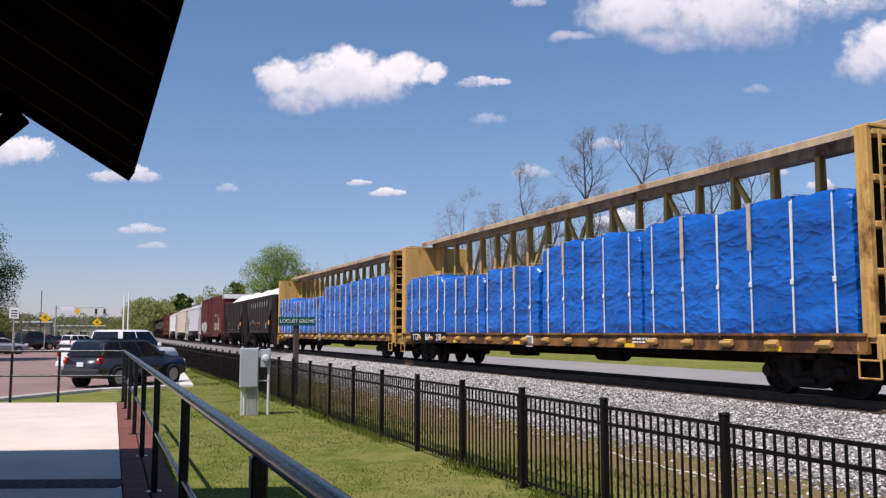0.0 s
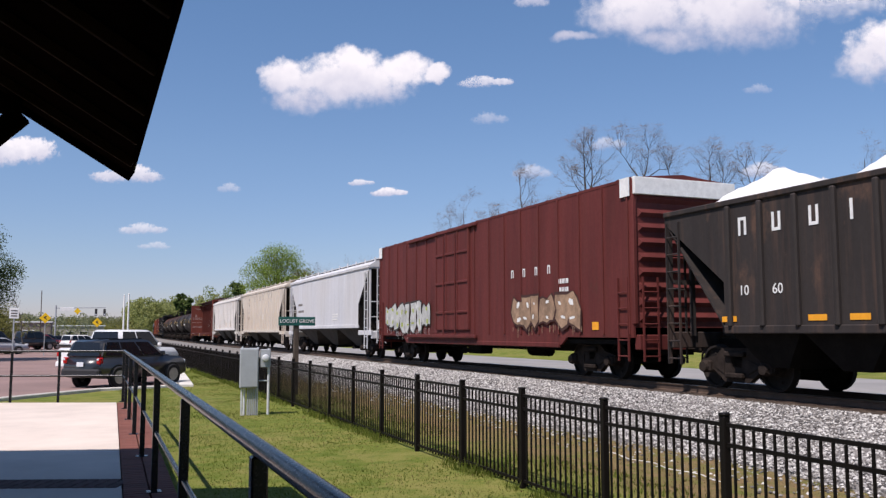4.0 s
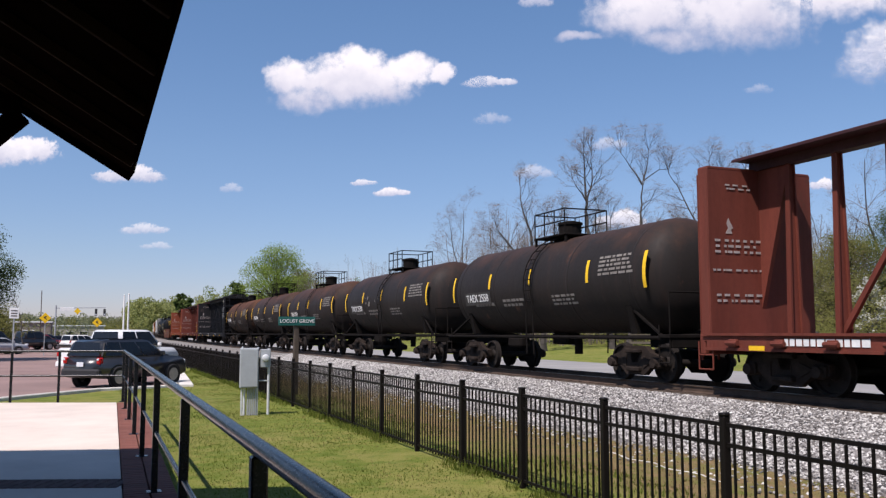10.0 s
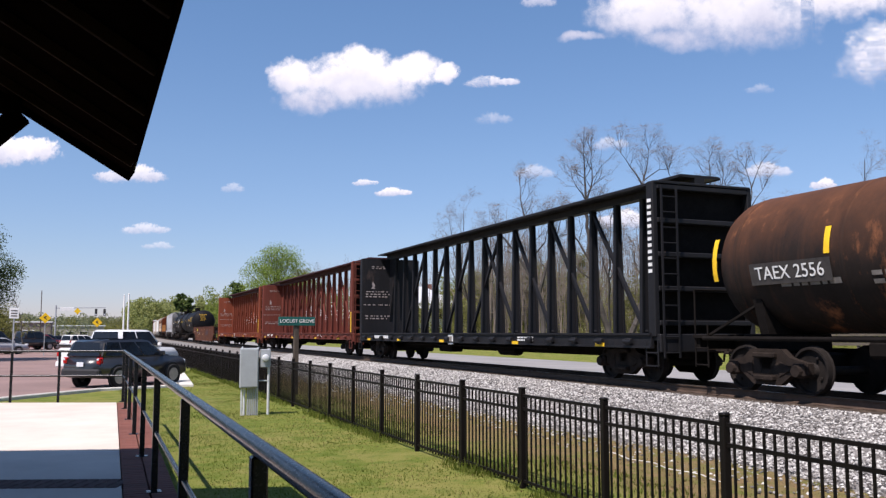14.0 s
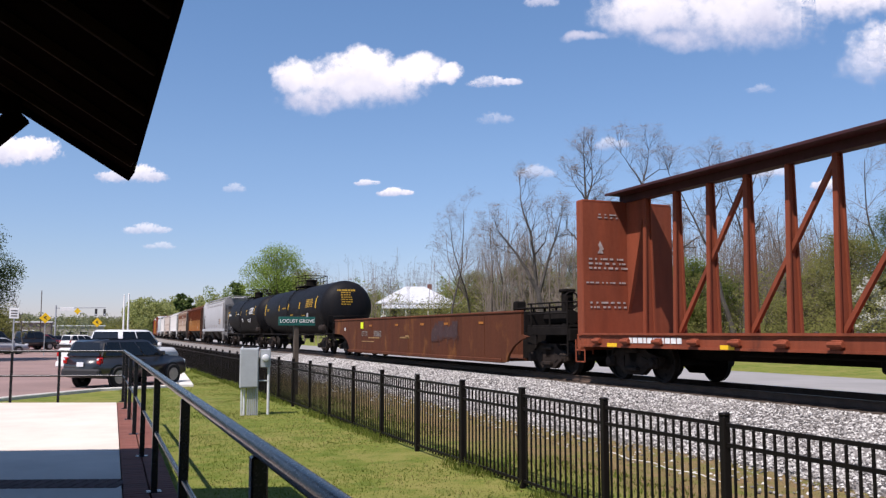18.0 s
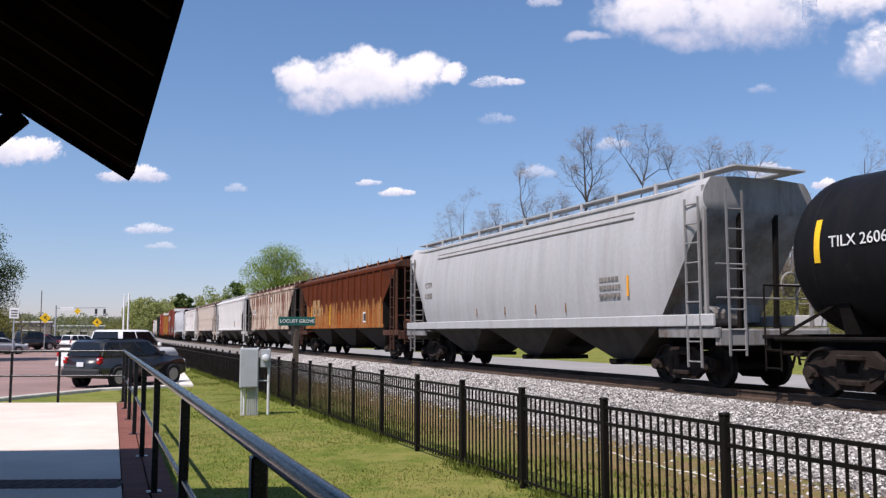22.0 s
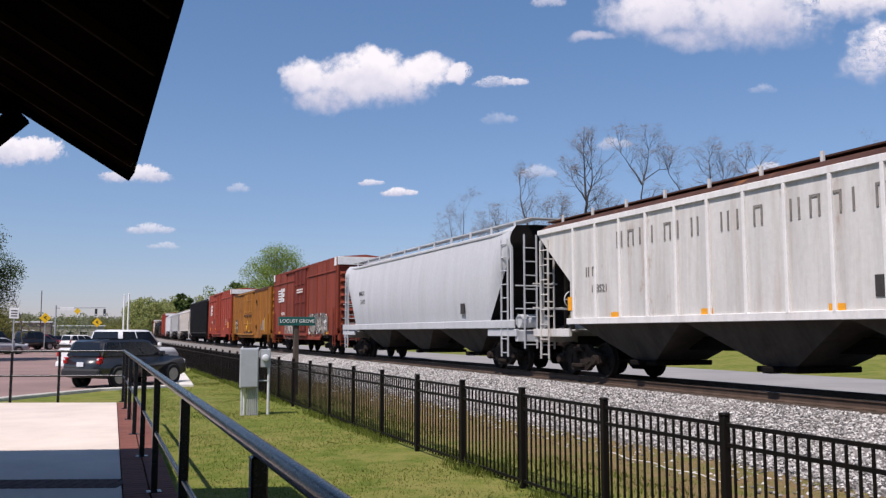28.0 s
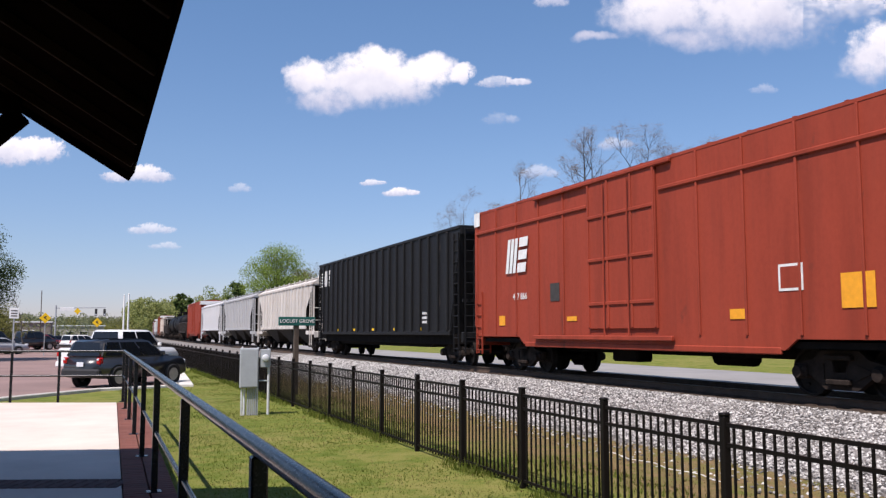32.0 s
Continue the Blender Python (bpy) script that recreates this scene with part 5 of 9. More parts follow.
        for sx in (-1, 1):
            part("end_post", Shape().box((sx * (hw - 0.08), ye - sy * 0.42, (1.2 + zt) / 2), (0.09, 0.07, zt - 1.2), 0.01), frame_mat, car)
            part("end_post", Shape().bar((sx * 0.5, ye - sy * 0.5, 1.2), (sx * 0.5, ye - sy * 0.42, zt - 0.2), 0.09, 0.09), M_UNDER, car)
            ladder(car, sx * (hw + 0.02), ye - sy * 0.72, 0.45, zt - 0.25, frame_mat, 0.44, 'y', 0.42, 0.017)
        ladder(car, -hw + 0.5, ye + sy * 0.02, 0.7, zt - 0.15, frame_mat, 0.42, 'x', 0.42, 0.017)
        part("end_rails", Shape().tube((-hw, ye, 1.9), (hw, ye, 1.9), 0.02, n=6).tube((-hw, ye, 2.6), (-hw + 0.8, ye, 2.6), 0.02, n=6), frame_mat, car)
    part("brake_wheel", Shape().lathe([(0.26, -0.02), (0.28, 0), (0.26, 0.02), (0.24, 0)], 16, 'y', (0.4, -Lb / 2 - 0.05, 2.2), close=False).tube((0.4 - 0.26, -Lb / 2 - 0.05, 2.2), (0.66, -Lb / 2 - 0.05, 2.2), 0.015, n=5), frame_mat, car)
    part("brake_tank", Shape().tube((-0.75, -Lb / 2 + 1.3, 1.55), (0.2, -Lb / 2 + 1.3, 1.55), 0.22, n=12), frame_mat, car)
    # roof walk and hatches
    top = zt + 0.34 if not smooth_side else zt + 0.22
    if run:
        up = 0.16 if smooth_side else 0.03
        w = Shape().box((-0.78, 0, top + up), (0.42, 2 * yt + 0.7, 0.035)).box((0.78, 0, top + up), (0.42, 2 * yt + 0.7, 0.035))
        for sy in (-1, 1):
            w.box((0, sy * (yt + 0.2), top + up), (1.9, 0.42, 0.034))
        part("roof_walk", w, roof_mat, car)
        bk = cached(("bracket", mat.name), lambda: Shape().box((0, 0, 0.0), (0.05, 0.07, 0.25)).mesh("walk_bracket", mat))
        for k in range(11):
            for sx in (-1, 1):
                part("walk_bracket", bk, None, car, at=(sx * 1.04, -yt + 0.6 + (2 * yt - 1.2) * k / 10, top + (0.05 if smooth_side else 0)))
    hm = cached(("hatch", roof_mat.name), lambda: Shape().box((0, 0, 0.03), (0.9, 1.7, 0.10), 0.03).mesh("roof_hatch", roof_mat))
    for k in range(5):
        part("roof_hatch", hm, None, car, at=(0, -yt + 1.5 + (2 * yt - 3.0) * k / 4, top))
    for sy in (-1, 1):
        add_bogie(car, sy * (Lb / 2 - 1.75))
    add_couplers(car, L)
    return car


# ---- open-top hopper with a heaped white load ----
M_LOAD = plain("white_stone_load", (0.80, 0.79, 0.76), 0.95, var=0.12, scale=3, grain=16, bump=1.0, dist=0.08)


def open_hopper(L, mat, label, ribs=9, load=True, zt=3.80, zs=1.22, flat=False):
    car = new_car("open_hopper", label, "hopper car")
    Lb = L - 1.1
    yt = Lb / 2 - 0.05
    ys = yt - (1.9 if not flat else 0.9)
    hw = 1.50
    pts = [(-yt, zt), (-yt, zt - 0.2), (-ys, 2.2 if not flat else zs + 0.3), (-ys, zs), (ys, zs), (ys, 2.2 if not flat else zs + 0.3), (yt, zt - 0.2), (yt, zt)]
    for sx in (-1, 1):
        part("side_sheet", Shape().prism(pts, sx * hw - 0.02, sx * hw + 0.02), mat, car)
        part("top_rail", Shape().box((sx * hw, 0, zt), (0.14, 2 * yt, 0.12), 0.02).box((sx * hw, 0, zs + 0.02), (0.12, 2 * ys, 0.16), 0.02), mat, car)
        rm = cached(("orib", zt, zs, mat.name), lambda: Shape().box((0, 0, (zt + zs) / 2), (0.12, 0.12, zt - zs - 0.14), 0.03).mesh("rib", mat))
        for k in range(ribs):
            part("rib", rm, None, car, at=(sx * (hw + 0.05), -ys + 0.2 + (2 * ys - 0.4) * k / (ribs - 1), 0))
        for sy in (-1, 1):
            if not flat:
                part("corner_post", Shape().box((sx * (hw - 0.05), sy * (yt - 0.05), (1.0 + zt) / 2), (0.12, 0.10, zt - 1.0), 0.01), mat, car)
    for sy in (-1, 1):
        part("slope_sheet", Shape().add([(-hw, sy * yt, zt - 0.2), (hw, sy * yt, zt - 0.2), (hw, sy * ys, zs), (-hw, sy * ys, zs), (-hw, sy * yt - sy * 0.04, zt - 0.2), (hw, sy * yt - sy * 0.04, zt - 0.2), (hw, sy * ys - sy * 0.05, zs), (-hw, sy * ys - sy * 0.05, zs)],
                                        [(0, 1, 2, 3), (4, 5, 6, 7), (0, 1, 5, 4), (2, 3, 7, 6), (1, 2, 6, 5), (0, 3, 7, 4)]), mat, car)
        part("end_sheet", Shape().box((0, sy * yt, zt - 0.1), (2 * hw, 0.06, 0.32), 0.01), mat, car)
        part("end_sill", Shape().box((0, sy * (Lb / 2 - 0.08), 1.02), (2 * hw - 0.1, 0.16, 0.36), 0.02), mat, car)
        b = Shape()
        for sx in (-1, 0, 1):
            b.box((sx * 0.9, sy * (yt - 0.12), (1.1 + zt) / 2 - 0.1), (0.12, 0.08, zt - 1.3), 0.01)
        b.box((0, sy * (yt - 0.1), 2.3), (2 * hw - 0.2, 0.07, 0.10))
        part("end_posts", b, mat, car)
        ladder(car, -hw + 0.35, sy * (Lb / 2 + 0.02), 0.5, zt, mat, 0.42, 'x', 0.38, 0.018)
        ladder(car, -hw - 0.05, sy * (yt - 0.3), 0.5, zt - 0.2, mat, 0.42, 'y', 0.38, 0.018)
    if flat:
        part("floor_sill", Shape().box((0, 0, 0.95), (2.7, 2 * ys, 0.42), 0.03).prism([(-ys * 0.8, 0.95), (-ys * 0.7, 0.62), (ys * 0.7, 0.62), (ys * 0.8, 0.95)], -1.2, 1.2), M_UNDER, car)
    else:
        for k in range(4):
            w = 2 * ys / 4
            yc = -ys + w * (k + 0.5)
            s = Shape().add([(-1.4, yc - w / 2, zs), (1.4, yc - w / 2, zs), (1.4, yc + w / 2, zs), (-1.4, yc + w / 2, zs), (-1.1, yc - 0.3, 0.5), (1.1, yc - 0.3, 0.5), (1.1, yc + 0.3, 0.5), (-1.1, yc + 0.3, 0.5)],
                            [(0, 1, 2, 3), (4, 5, 6, 7), (0, 1, 5, 4), (1, 2, 6, 5), (2, 3, 7, 6), (3, 0, 4, 7)])
            part("hopper_bay", s, M_UNDER, car)
    part("centre_sill", Shape().box((0, 0, 0.9), (0.4, Lb - 0.4, 0.3), 0.02), M_UNDER, car)
    if load:
        nx, ny = 14, 90
        vs, fs = [], []
        for j in range(ny + 1):
            y = -yt + 0.15 + (2 * yt - 0.3) * j / ny
            for i in range(nx + 1):
                x = -hw + 0.05 + (2 * hw - 0.1) * i / nx
                hump = max(0.0, 0.12 + 0.88 * abs(math.sin(math.pi * (y + yt) / (2 * yt) * 3.0)) ** 1.2)
                ex = max(0.0, 1 - (abs(x) / (hw - 0.05)) ** 1.6)
                z = zt - 0.20 + 0.98 * hump * ex + 0.10 * noise.noise((x * 1.7, y * 1.7, L)) + 0.05 * noise.noise((x * 6, y * 6, 1))
                vs.append((x, y, z))
        for j in range(ny):
            for i in range(nx):
                a = j * (nx + 1) + i
                fs.append((a, a + 1, a + nx + 2, a + nx + 1))
        part("load", Shape().add(vs, fs), M_LOAD, car, "heaped bright white crushed stone", smooth=True)
    else:
        part("floor", Shape().box((0, 0, zs + 0.3), (2 * hw - 0.1, 2 * ys, 0.1)), M_UNDER, car)
    for sy in (-1, 1):
        add_bogie(car, sy * (Lb / 2 - 1.7))
    add_couplers(car, L)
    return car


# ---- box car ----
def boxcar(L, mat, label, zt=4.9, ribs=16, door=(-1.6, 1.6), end_white=False, belt=None, zs=1.0, rib_mat=None, roof_mat=None, end_mat=None, waves=9, door_mat=None):
    car = new_car("boxcar", label, "boxcar")
    Lb = L - 1.15
    h = Lb / 2 - 0.12
    hw = 1.48
    roof_mat, end_mat, rib_mat = roof_mat or mat, end_mat or mat, rib_mat or mat
    side = [(-h, zs + 0.06), (-h, zt), (h, zt), (h, zs + 0.06), (h - 3.1, zs + 0.06), (h - 3.4, zs - 0.15), (-h + 3.4, zs - 0.15), (-h + 3.1, zs + 0.06)]
    for sx in (-1, 1):
        part("side_wall", Shape().prism(side, sx * hw - 0.03, sx * hw + 0.03), mat, car)
        rm = cached(("brib", zt, zs, rib_mat.name), lambda: Shape().box((0, 0, (zt + zs + 0.1) / 2), (0.05, 0.06, zt - zs - 0.15), 0.012).mesh("rib", rib_mat))
        for k in range(ribs):
            y = -h + 0.15 + (2 * h - 0.3) * k / (ribs - 1)
            if not (door[0] - 0.1 < y < door[1] + 0.1):
                part("rib", rm, None, car, at=(sx * (hw + 0.045), y, 0))
        d = part("door", Shape().box((sx * (hw + 0.06), (door[0] + door[1]) / 2, (zt + zs) / 2 + 0.1), (0.06, door[1] - door[0], zt - zs - 0.35), 0.01), door_mat or mat, car)
        w = door[1] - door[0]
        yc = (door[0] + door[1]) / 2
        for k in range(3):
            part("door_rail", Shape().box((sx * (hw + 0.105), yc, zs + 0.9 + k * (zt - zs) * 0.27), (0.05, w - 0.05, 0.09), 0.015), door_mat or rib_mat, d)
        for f in (-0.5, -0.18, 0.18, 0.5):
            part("door_stile", Shape().box((sx * (hw + 0.10), yc + f * (w - 0.1), (zt + zs) / 2 + 0.1), (0.045, 0.07, zt - zs - 0.4), 0.01), door_mat or rib_mat, d)
        for f in (-0.18, 0.18):
            part("lock_rod", Shape().tube((sx * (hw + 0.15), yc + f * w + 0.1, zs + 0.1), (sx * (hw + 0.15), yc + f * w + 0.1, zt - 0.2), 0.022, n=6), rib_mat, d)
        part("door_track", Shape().box((sx * (hw + 0.11), yc + w * 0.4, zs + 0.05), (0.10, w * 2.2, 0.12), 0.02), rib_mat, car)
        part("door_track", Shape().box((sx * (hw + 0.09), yc + w * 0.4, zt - 0.06), (0.10, w * 2.2, 0.10), 0.02), rib_mat, car)
        if belt:
            b = Shape().box((sx * (hw + 0.05), (-h + door[0]) / 2, belt), (0.07, h + door[0] - 0.2, 0.10), 0.02).box((sx * (hw + 0.05), (h + door[1]) / 2, belt), (0.07, h - door[1] - 0.2, 0.10), 0.02)
            part("belt_rail", b, rib_mat, car)
        part("side_sill", Shape().box((sx * (hw + 0.01), 0, zs - 0.16), (0.08, 2 * h - 7.0, 0.14), 0.02), mat, car)
    roof = [(-hw - 0.04, zt - 0.02), (-hw - 0.04, zt + 0.05), (0, zt + 0.20), (hw + 0.04, zt + 0.05), (hw + 0.04, zt - 0.02)]
    part("roof", Shape().prism(roof, -h - 0.03, h + 0.03, 'y'), roof_mat, car)
    rr = Shape()
    for k in range(int(2 * h / 1.2)):
        y = -h + 0.6 + k * 1.2
        for sx in (-1, 1):
            rr.bar((sx * hw, y, zt + 0.055), (0, y, zt + 0.205), 0.08, 0.05)
    part("roof_seams", rr, roof_mat, car)
    for sy in (-1, 1):
        s = Shape()
        ye = sy * h
        s.box((0, ye, (zt + zs) / 2 + 0.15), (2 * hw, 0.06, zt - zs - 0.3))
        ew = part("end_wall", s, end_mat, car)
        k = Shape()
        n = waves
        b = 0.30 * (zt - zs - 1.0) / (n - 1)
        for q in range(n):
            z = zs + 0.55 + (zt - zs - 1.0) * q / (n - 1)
            k.add([(-hw + 0.12, ye + sy * 0.03, z - b), (hw - 0.12, ye + sy * 0.03, z - b), (hw - 0.2, ye + sy * (0.03 + b * 0.7), z), (-hw + 0.2, ye + sy * (0.03 + b * 0.7), z), (-hw + 0.12, ye + sy * 0.03, z + b), (hw - 0.12, ye + sy * 0.03, z + b)],
                  [(0, 1, 2, 3), (3, 2, 5, 4), (0, 3, 4), (1, 5, 2)])
        part("corrugations", k, end_mat, ew)
        for sx in (-1, 1):
            part("corner_post", Shape().box((sx * (hw - 0.02), ye, (zt + zs) / 2 + 0.2), (0.12, 0.14, zt - zs - 0.35), 0.02), mat, car)
        if end_white:
            part("white_panel", Shape().box((0, ye + sy * 0.075, zt - 0.16), (2 * hw + 0.05, 0.16, 0.42), 0.01), M_WHITE, car, "white-painted top end panel")
            ws = Shape()
            for sx in (-1, 1):
                ws.box((sx * (hw + 0.075), ye - sy * 0.2, zt - 0.18), (0.012, 0.40, 0.46))
            part("white_corner", ws, M_WHITE, car)
        part("end_sill", Shape().box((0, sy * (Lb / 2 - 0.1), 0.95), (2 * hw - 0.1, 0.2, 0.36), 0.02), end_mat, car)
        ladder(car, -hw - 0.07, ye - sy * 0.36, 0.5, zs + 1.5, mat, 0.42, 'y', 0.38, 0.018)
        ladder(car, -hw + 0.36, ye + sy * 0.16, 0.5, zs + 1.5, mat, 0.42, 'x', 0.38, 0.018)
    part("underframe", Shape().box((0, 0, 0.82), (0.6, Lb - 0.4, 0.36), 0.02).box((-0.6, 1.0, 0.62), (0.5, 1.1, 0.34), 0.05).tube((0.3, -2.4, 0.62), (0.3, -1.2, 0.62), 0.2, n=10).box((0, 0, 0.95), (2.8, 2 * h - 1.0, 0.12)), M_UNDER, car)
    for sy in (-1, 1):
        add_bogie(car, sy * (Lb / 2 - 2.7))
    add_couplers(car, L)
    return car


def herald(car, y, z, k, mat, stripes=True, x=-1.56):
    """The railway's mark, as plain slanted blocks and stripes."""
    s = Shape()
    if stripes:
        for i in range(5):
            s.add([(x, y + k * 1.5 - i * 0.05 * k, z + k * (0.42 - i * 0.21)), (x, y + k * 0.45, z + k * (0.42 - i * 0.21)), (x, y + k * 0.42, z + k * (0.31 - i * 0.21)), (x, y + k * 1.46 - i * 0.05 * k, z + k * (0.31 - i * 0.21))], [(0, 1, 2, 3)])
    def slant(y0, y1, z0, z1):
        f = lambda yy, zz: (x, y + k * yy - 0.18 * k * zz, z + k * zz)
        s.add([f(y0, z1), f(y1, z1), f(y1, z0), f(y0, z0)], [(0, 1, 2, 3)])
    for y0 in (0.42, 0.18, -0.06):
        slant(y0, y0 - 0.18, -0.52, 0.52)
    for z0, z1 in ((0.24, 0.52), (-0.14, 0.14), (-0.52, -0.24)):
        slant(-0.34, -0.88, z0, z1)
    part("herald", s, mat, car)


# ---- well car ----
def well_car(L, mat, label):
    """Low open well between two grimy end platforms."""
    car = new_car("well_car", label, "well car")
    Lb = L - 1.0
    h = Lb / 2
    yf, yr = h - 2.5, h - 1.15
    hw = 1.50
    zt, zb = 1.78, 0.28
    arch = lambda e, foot: [(e, zt), (e, 1.12), (foot + 1.4, 1.06), (foot + 0.95, 0.96), (foot + 0.5, 0.78), (foot + 0.15, 0.52), (foot, zb)]
    front, rear = arch(yf, h - 3.5), arch(yr, h - 3.9)
    for sx in (-1, 1):
        pts = rear + [(-y, z) for y, z in front[::-1]]
        part("side_wall", Shape().prism(pts, sx * hw - 0.04, sx * hw + 0.04), mat, car)
        part("top_chord", Shape().box((sx * hw, (yr - yf) / 2, zt + 0.02), (0.14, yr + yf + 0.04, 0.09), 0.03), mat, car)
        part("bottom_chord", Shape().box((sx * hw, 0, zb + 0.03), (0.20, 2 * h - 7.6, 0.13), 0.02), mat, car)
        for k in range(7):
            part("wall_seam", Shape().box((sx * (hw + 0.045), -yf + 2.6 + k * (2 * yf - 5.2) / 6, 1.05), (0.012, 0.05, 1.40), 0.004), mat, car)
    part("floor", Shape().box((0, 0, zb + 0.04), (2.9, 2 * h - 8.2, 0.08)), mat, car)
    part("cross_ties", Shape().box((0, -3, zb + 0.12), (2.9, 0.2, 0.12)).box((0, 3, zb + 0.12), (2.9, 0.2, 0.12)), mat, car)
    for sy in (-1, 1):
        ys = lambda q: sy * (h - q)
        s = Shape().prism([(ys(4.3), 1.30), (ys(2.5), 1.34), (ys(0.05), 1.22), (ys(0.05), 0.84), (ys(2.6), 0.90), (ys(4.3), zb)], -0.55, 0.55)
        s.box((0, ys(2.5 if sy < 0 else 1.2), 1.50), (2.92, 0.10, 0.60), 0.01)
        part("end_platform", s, mat if sy > 0 else M_UNDER, car)
        deck = Shape().box((0, ys(1.3), 1.36), (2.7, 2.4, 0.07), 0.01).box((0, ys(0.10), 1.12), (2.7, 0.14, 0.34), 0.02)
        for sx in (-1, 1):
            deck.box((sx * 1.32, ys(1.3), 1.22), (0.09, 2.4, 0.22), 0.01).box((sx * 1.32, ys(2.2), 1.0), (0.07, 0.5, 0.34), 0.01)
        part("deck", deck, M_UNDER, car, "sooty steel end deck")
        e = Shape().box((0.5, ys(1.1), 1.70), (0.6, 0.7, 0.5), 0.08).tube((-0.75, ys(2.2), 1.62), (-0.75, ys(0.9), 1.62), 0.21, n=10).box((-0.2, ys(1.6), 1.6), (0.7, 0.25, 0.35), 0.04)
        part("brake_equipment", e, M_UNDER, car)
        r = Shape()
        for sx in (-1, 1):
            for q in (0.12, 1.1, 2.2):
                r.tube((sx * 1.36, ys(q), 0.55 if q < 1 else 1.38), (sx * 1.36, ys(q), 2.02), 0.026, n=6)
            for z in (1.72, 2.02):
                r.tube((sx * 1.36, ys(0.12), z), (sx * 1.36, ys(2.4), z), 0.024, n=6)
            for z in (0.55, 0.85):
                r.tube((sx * 1.36, ys(0.12), z), (sx * 1.36, ys(0.55), z), 0.02, n=6)
        r.tube((-1.36, ys(0.12), 2.02), (-0.4, ys(0.12), 2.02), 0.024, n=6)
        part("grab_iron", r, M_UNDER, car)
        if sy < 0:
            # tall brake stand, and the walkway along the wall top
            part("brake_stand", Shape().box((-0.75, ys(1.15), 1.85), (0.26, 0.32, 1.0), 0.05).box((-0.75, ys(1.15), 2.38), (0.36, 0.4, 0.10), 0.03).lathe([(0.24, 0.0), (0.26, 0.03), (0.22, 0.05)], 16, 'y', (-0.75, ys(0.9), 2.1), close=False), M_UNDER, car, "grimy brake stand with its wheel")
            w = Shape().box((1.2, ys(5.2), zt + 0.26), (0.5, 5.4, 0.05), 0.01)
            for k in range(7):
                w.box((1.2, ys(2.8 + k * 0.8), zt + 0.13), (0.06, 0.06, 0.26))
            w.box((1.2, ys(7.9), zt + 0.36), (0.4, 0.3, 0.36), 0.04)
            part("walkway", w, M_UNDER, car)
        add_bogie(car, sy * (h - 1.75))
    add_couplers(car, L)
    return car


# ---- the train, front to rear ----
P_YELLOW = carpaint("centerbeam_yellow", (0.62, 0.37, 0.11), (0.16, 0.06, 0.02), 0.25, 0.4, 0.3, 0.6, 2.0)
P_CBRED = carpaint("centerbeam_red", (0.155, 0.038, 0.024), (0.06, 0.03, 0.02), 0.1, 0.2, 0.35, 0.7, 5.0)
P_CBRED2 = carpaint("centerbeam_bright_red", (0.24, 0.058, 0.026), (0.08, 0.03, 0.02), 0.1, 0.25, 0.35, 0.7, 8.0)
P_CBBLACK = carpaint("centerbeam_black", (0.012, 0.012, 0.014), (0.05, 0.035, 0.03), 0.08, 0.1, 0.3, 0.6, 6.0)
# Darkened maroon: the underside's shade is put into the whole chord's colour.
P_CHORD = carpaint("chord_shaded_maroon", (0.050, 0.017, 0.020), (0.03, 0.015, 0.015), 0.1, 0.2, 0.3, 0.7, 7.0)
P_CHORDTAN = carpaint("chord_weathered_tan", (0.52, 0.38, 0.24), (0.20, 0.11, 0.06), 0.3, 0.4, 0.35, 0.75, 3.0)
P_SOUTH = carpaint("hopper_black_brown", (0.034, 0.028, 0.026), (0.085, 0.050, 0.036), 0.2, 0.6, 0.3, 0.75, 3.0)
P_DARKRED = carpaint("boxcar_dark_red", (0.125, 0.026, 0.022), (0.07, 0.03, 0.02), 0.1, 0.2, 0.35, 0.65, 1.5)
P_PALE = carpaint("hopper_pale_grey", (0.60, 0.605, 0.62), (0.30, 0.22, 0.16), 0.0, 0.14, 0.16, 0.6, 12.0, 0.5)
P_CREAM = carpaint("hopper_cream", (0.62, 0.555, 0.47), (0.36, 0.22, 0.12), 0.10, 0.40, 0.2, 0.65, 14.0, 0.35)
P_WHITE = carpaint("hopper_white", (0.64, 0.60, 0.55), (0.24, 0.15, 0.09), 0.10, 0.38, 0.30, 0.65, 16.0)
P_WELL = carpaint("well_rust", (0.088, 0.025, 0.009), (0.145, 0.052, 0.013), 0.26, 0.15, 0.25, 0.8, 18.0)
P_GREY = carpaint("hopper_grey", (0.42, 0.42, 0.42), (0.2, 0.12, 0.07), 0.0, 0.1, 0.15, 0.6, 20.0)
# darker, blotched copy of the hopper grey for ends and end frames
P_GREYEND = carpaint("hopper_grey_darker", (0.26, 0.255, 0.25), (0.12, 0.09, 0.07), 0.25, 0.5, 0.45, 0.7, 21.0)
P_RUST = rust_over_cream("hopper_rust", (0.092, 0.020, 0.005), (0.26, 0.060, 0.005), (0.33, 0.16, 0.055), 2.36)
P_RUSTWHITE = carpaint("hopper_rusty_white", (0.54, 0.44, 0.35), (0.15, 0.065, 0.04), 0.46, 0.4, 0.2, 0.75, 25.0)
P_LIGHT = carpaint("hopper_light_grey", (0.53, 0.525, 0.515), (0.26, 0.18, 0.12), 0.05, 0.25, 0.2, 0.6, 27.0)
P_TAN = carpaint("hopper_tan", (0.56, 0.49, 0.43), (0.26, 0.13, 0.08), 0.24, 0.5, 0.22, 0.7, 29.0)
P_NWHITE = carpaint("hopper_chalk_white", (0.62, 0.60, 0.565), (0.30, 0.20, 0.12), 0.10, 0.30, 0.22, 0.65, 31.0)
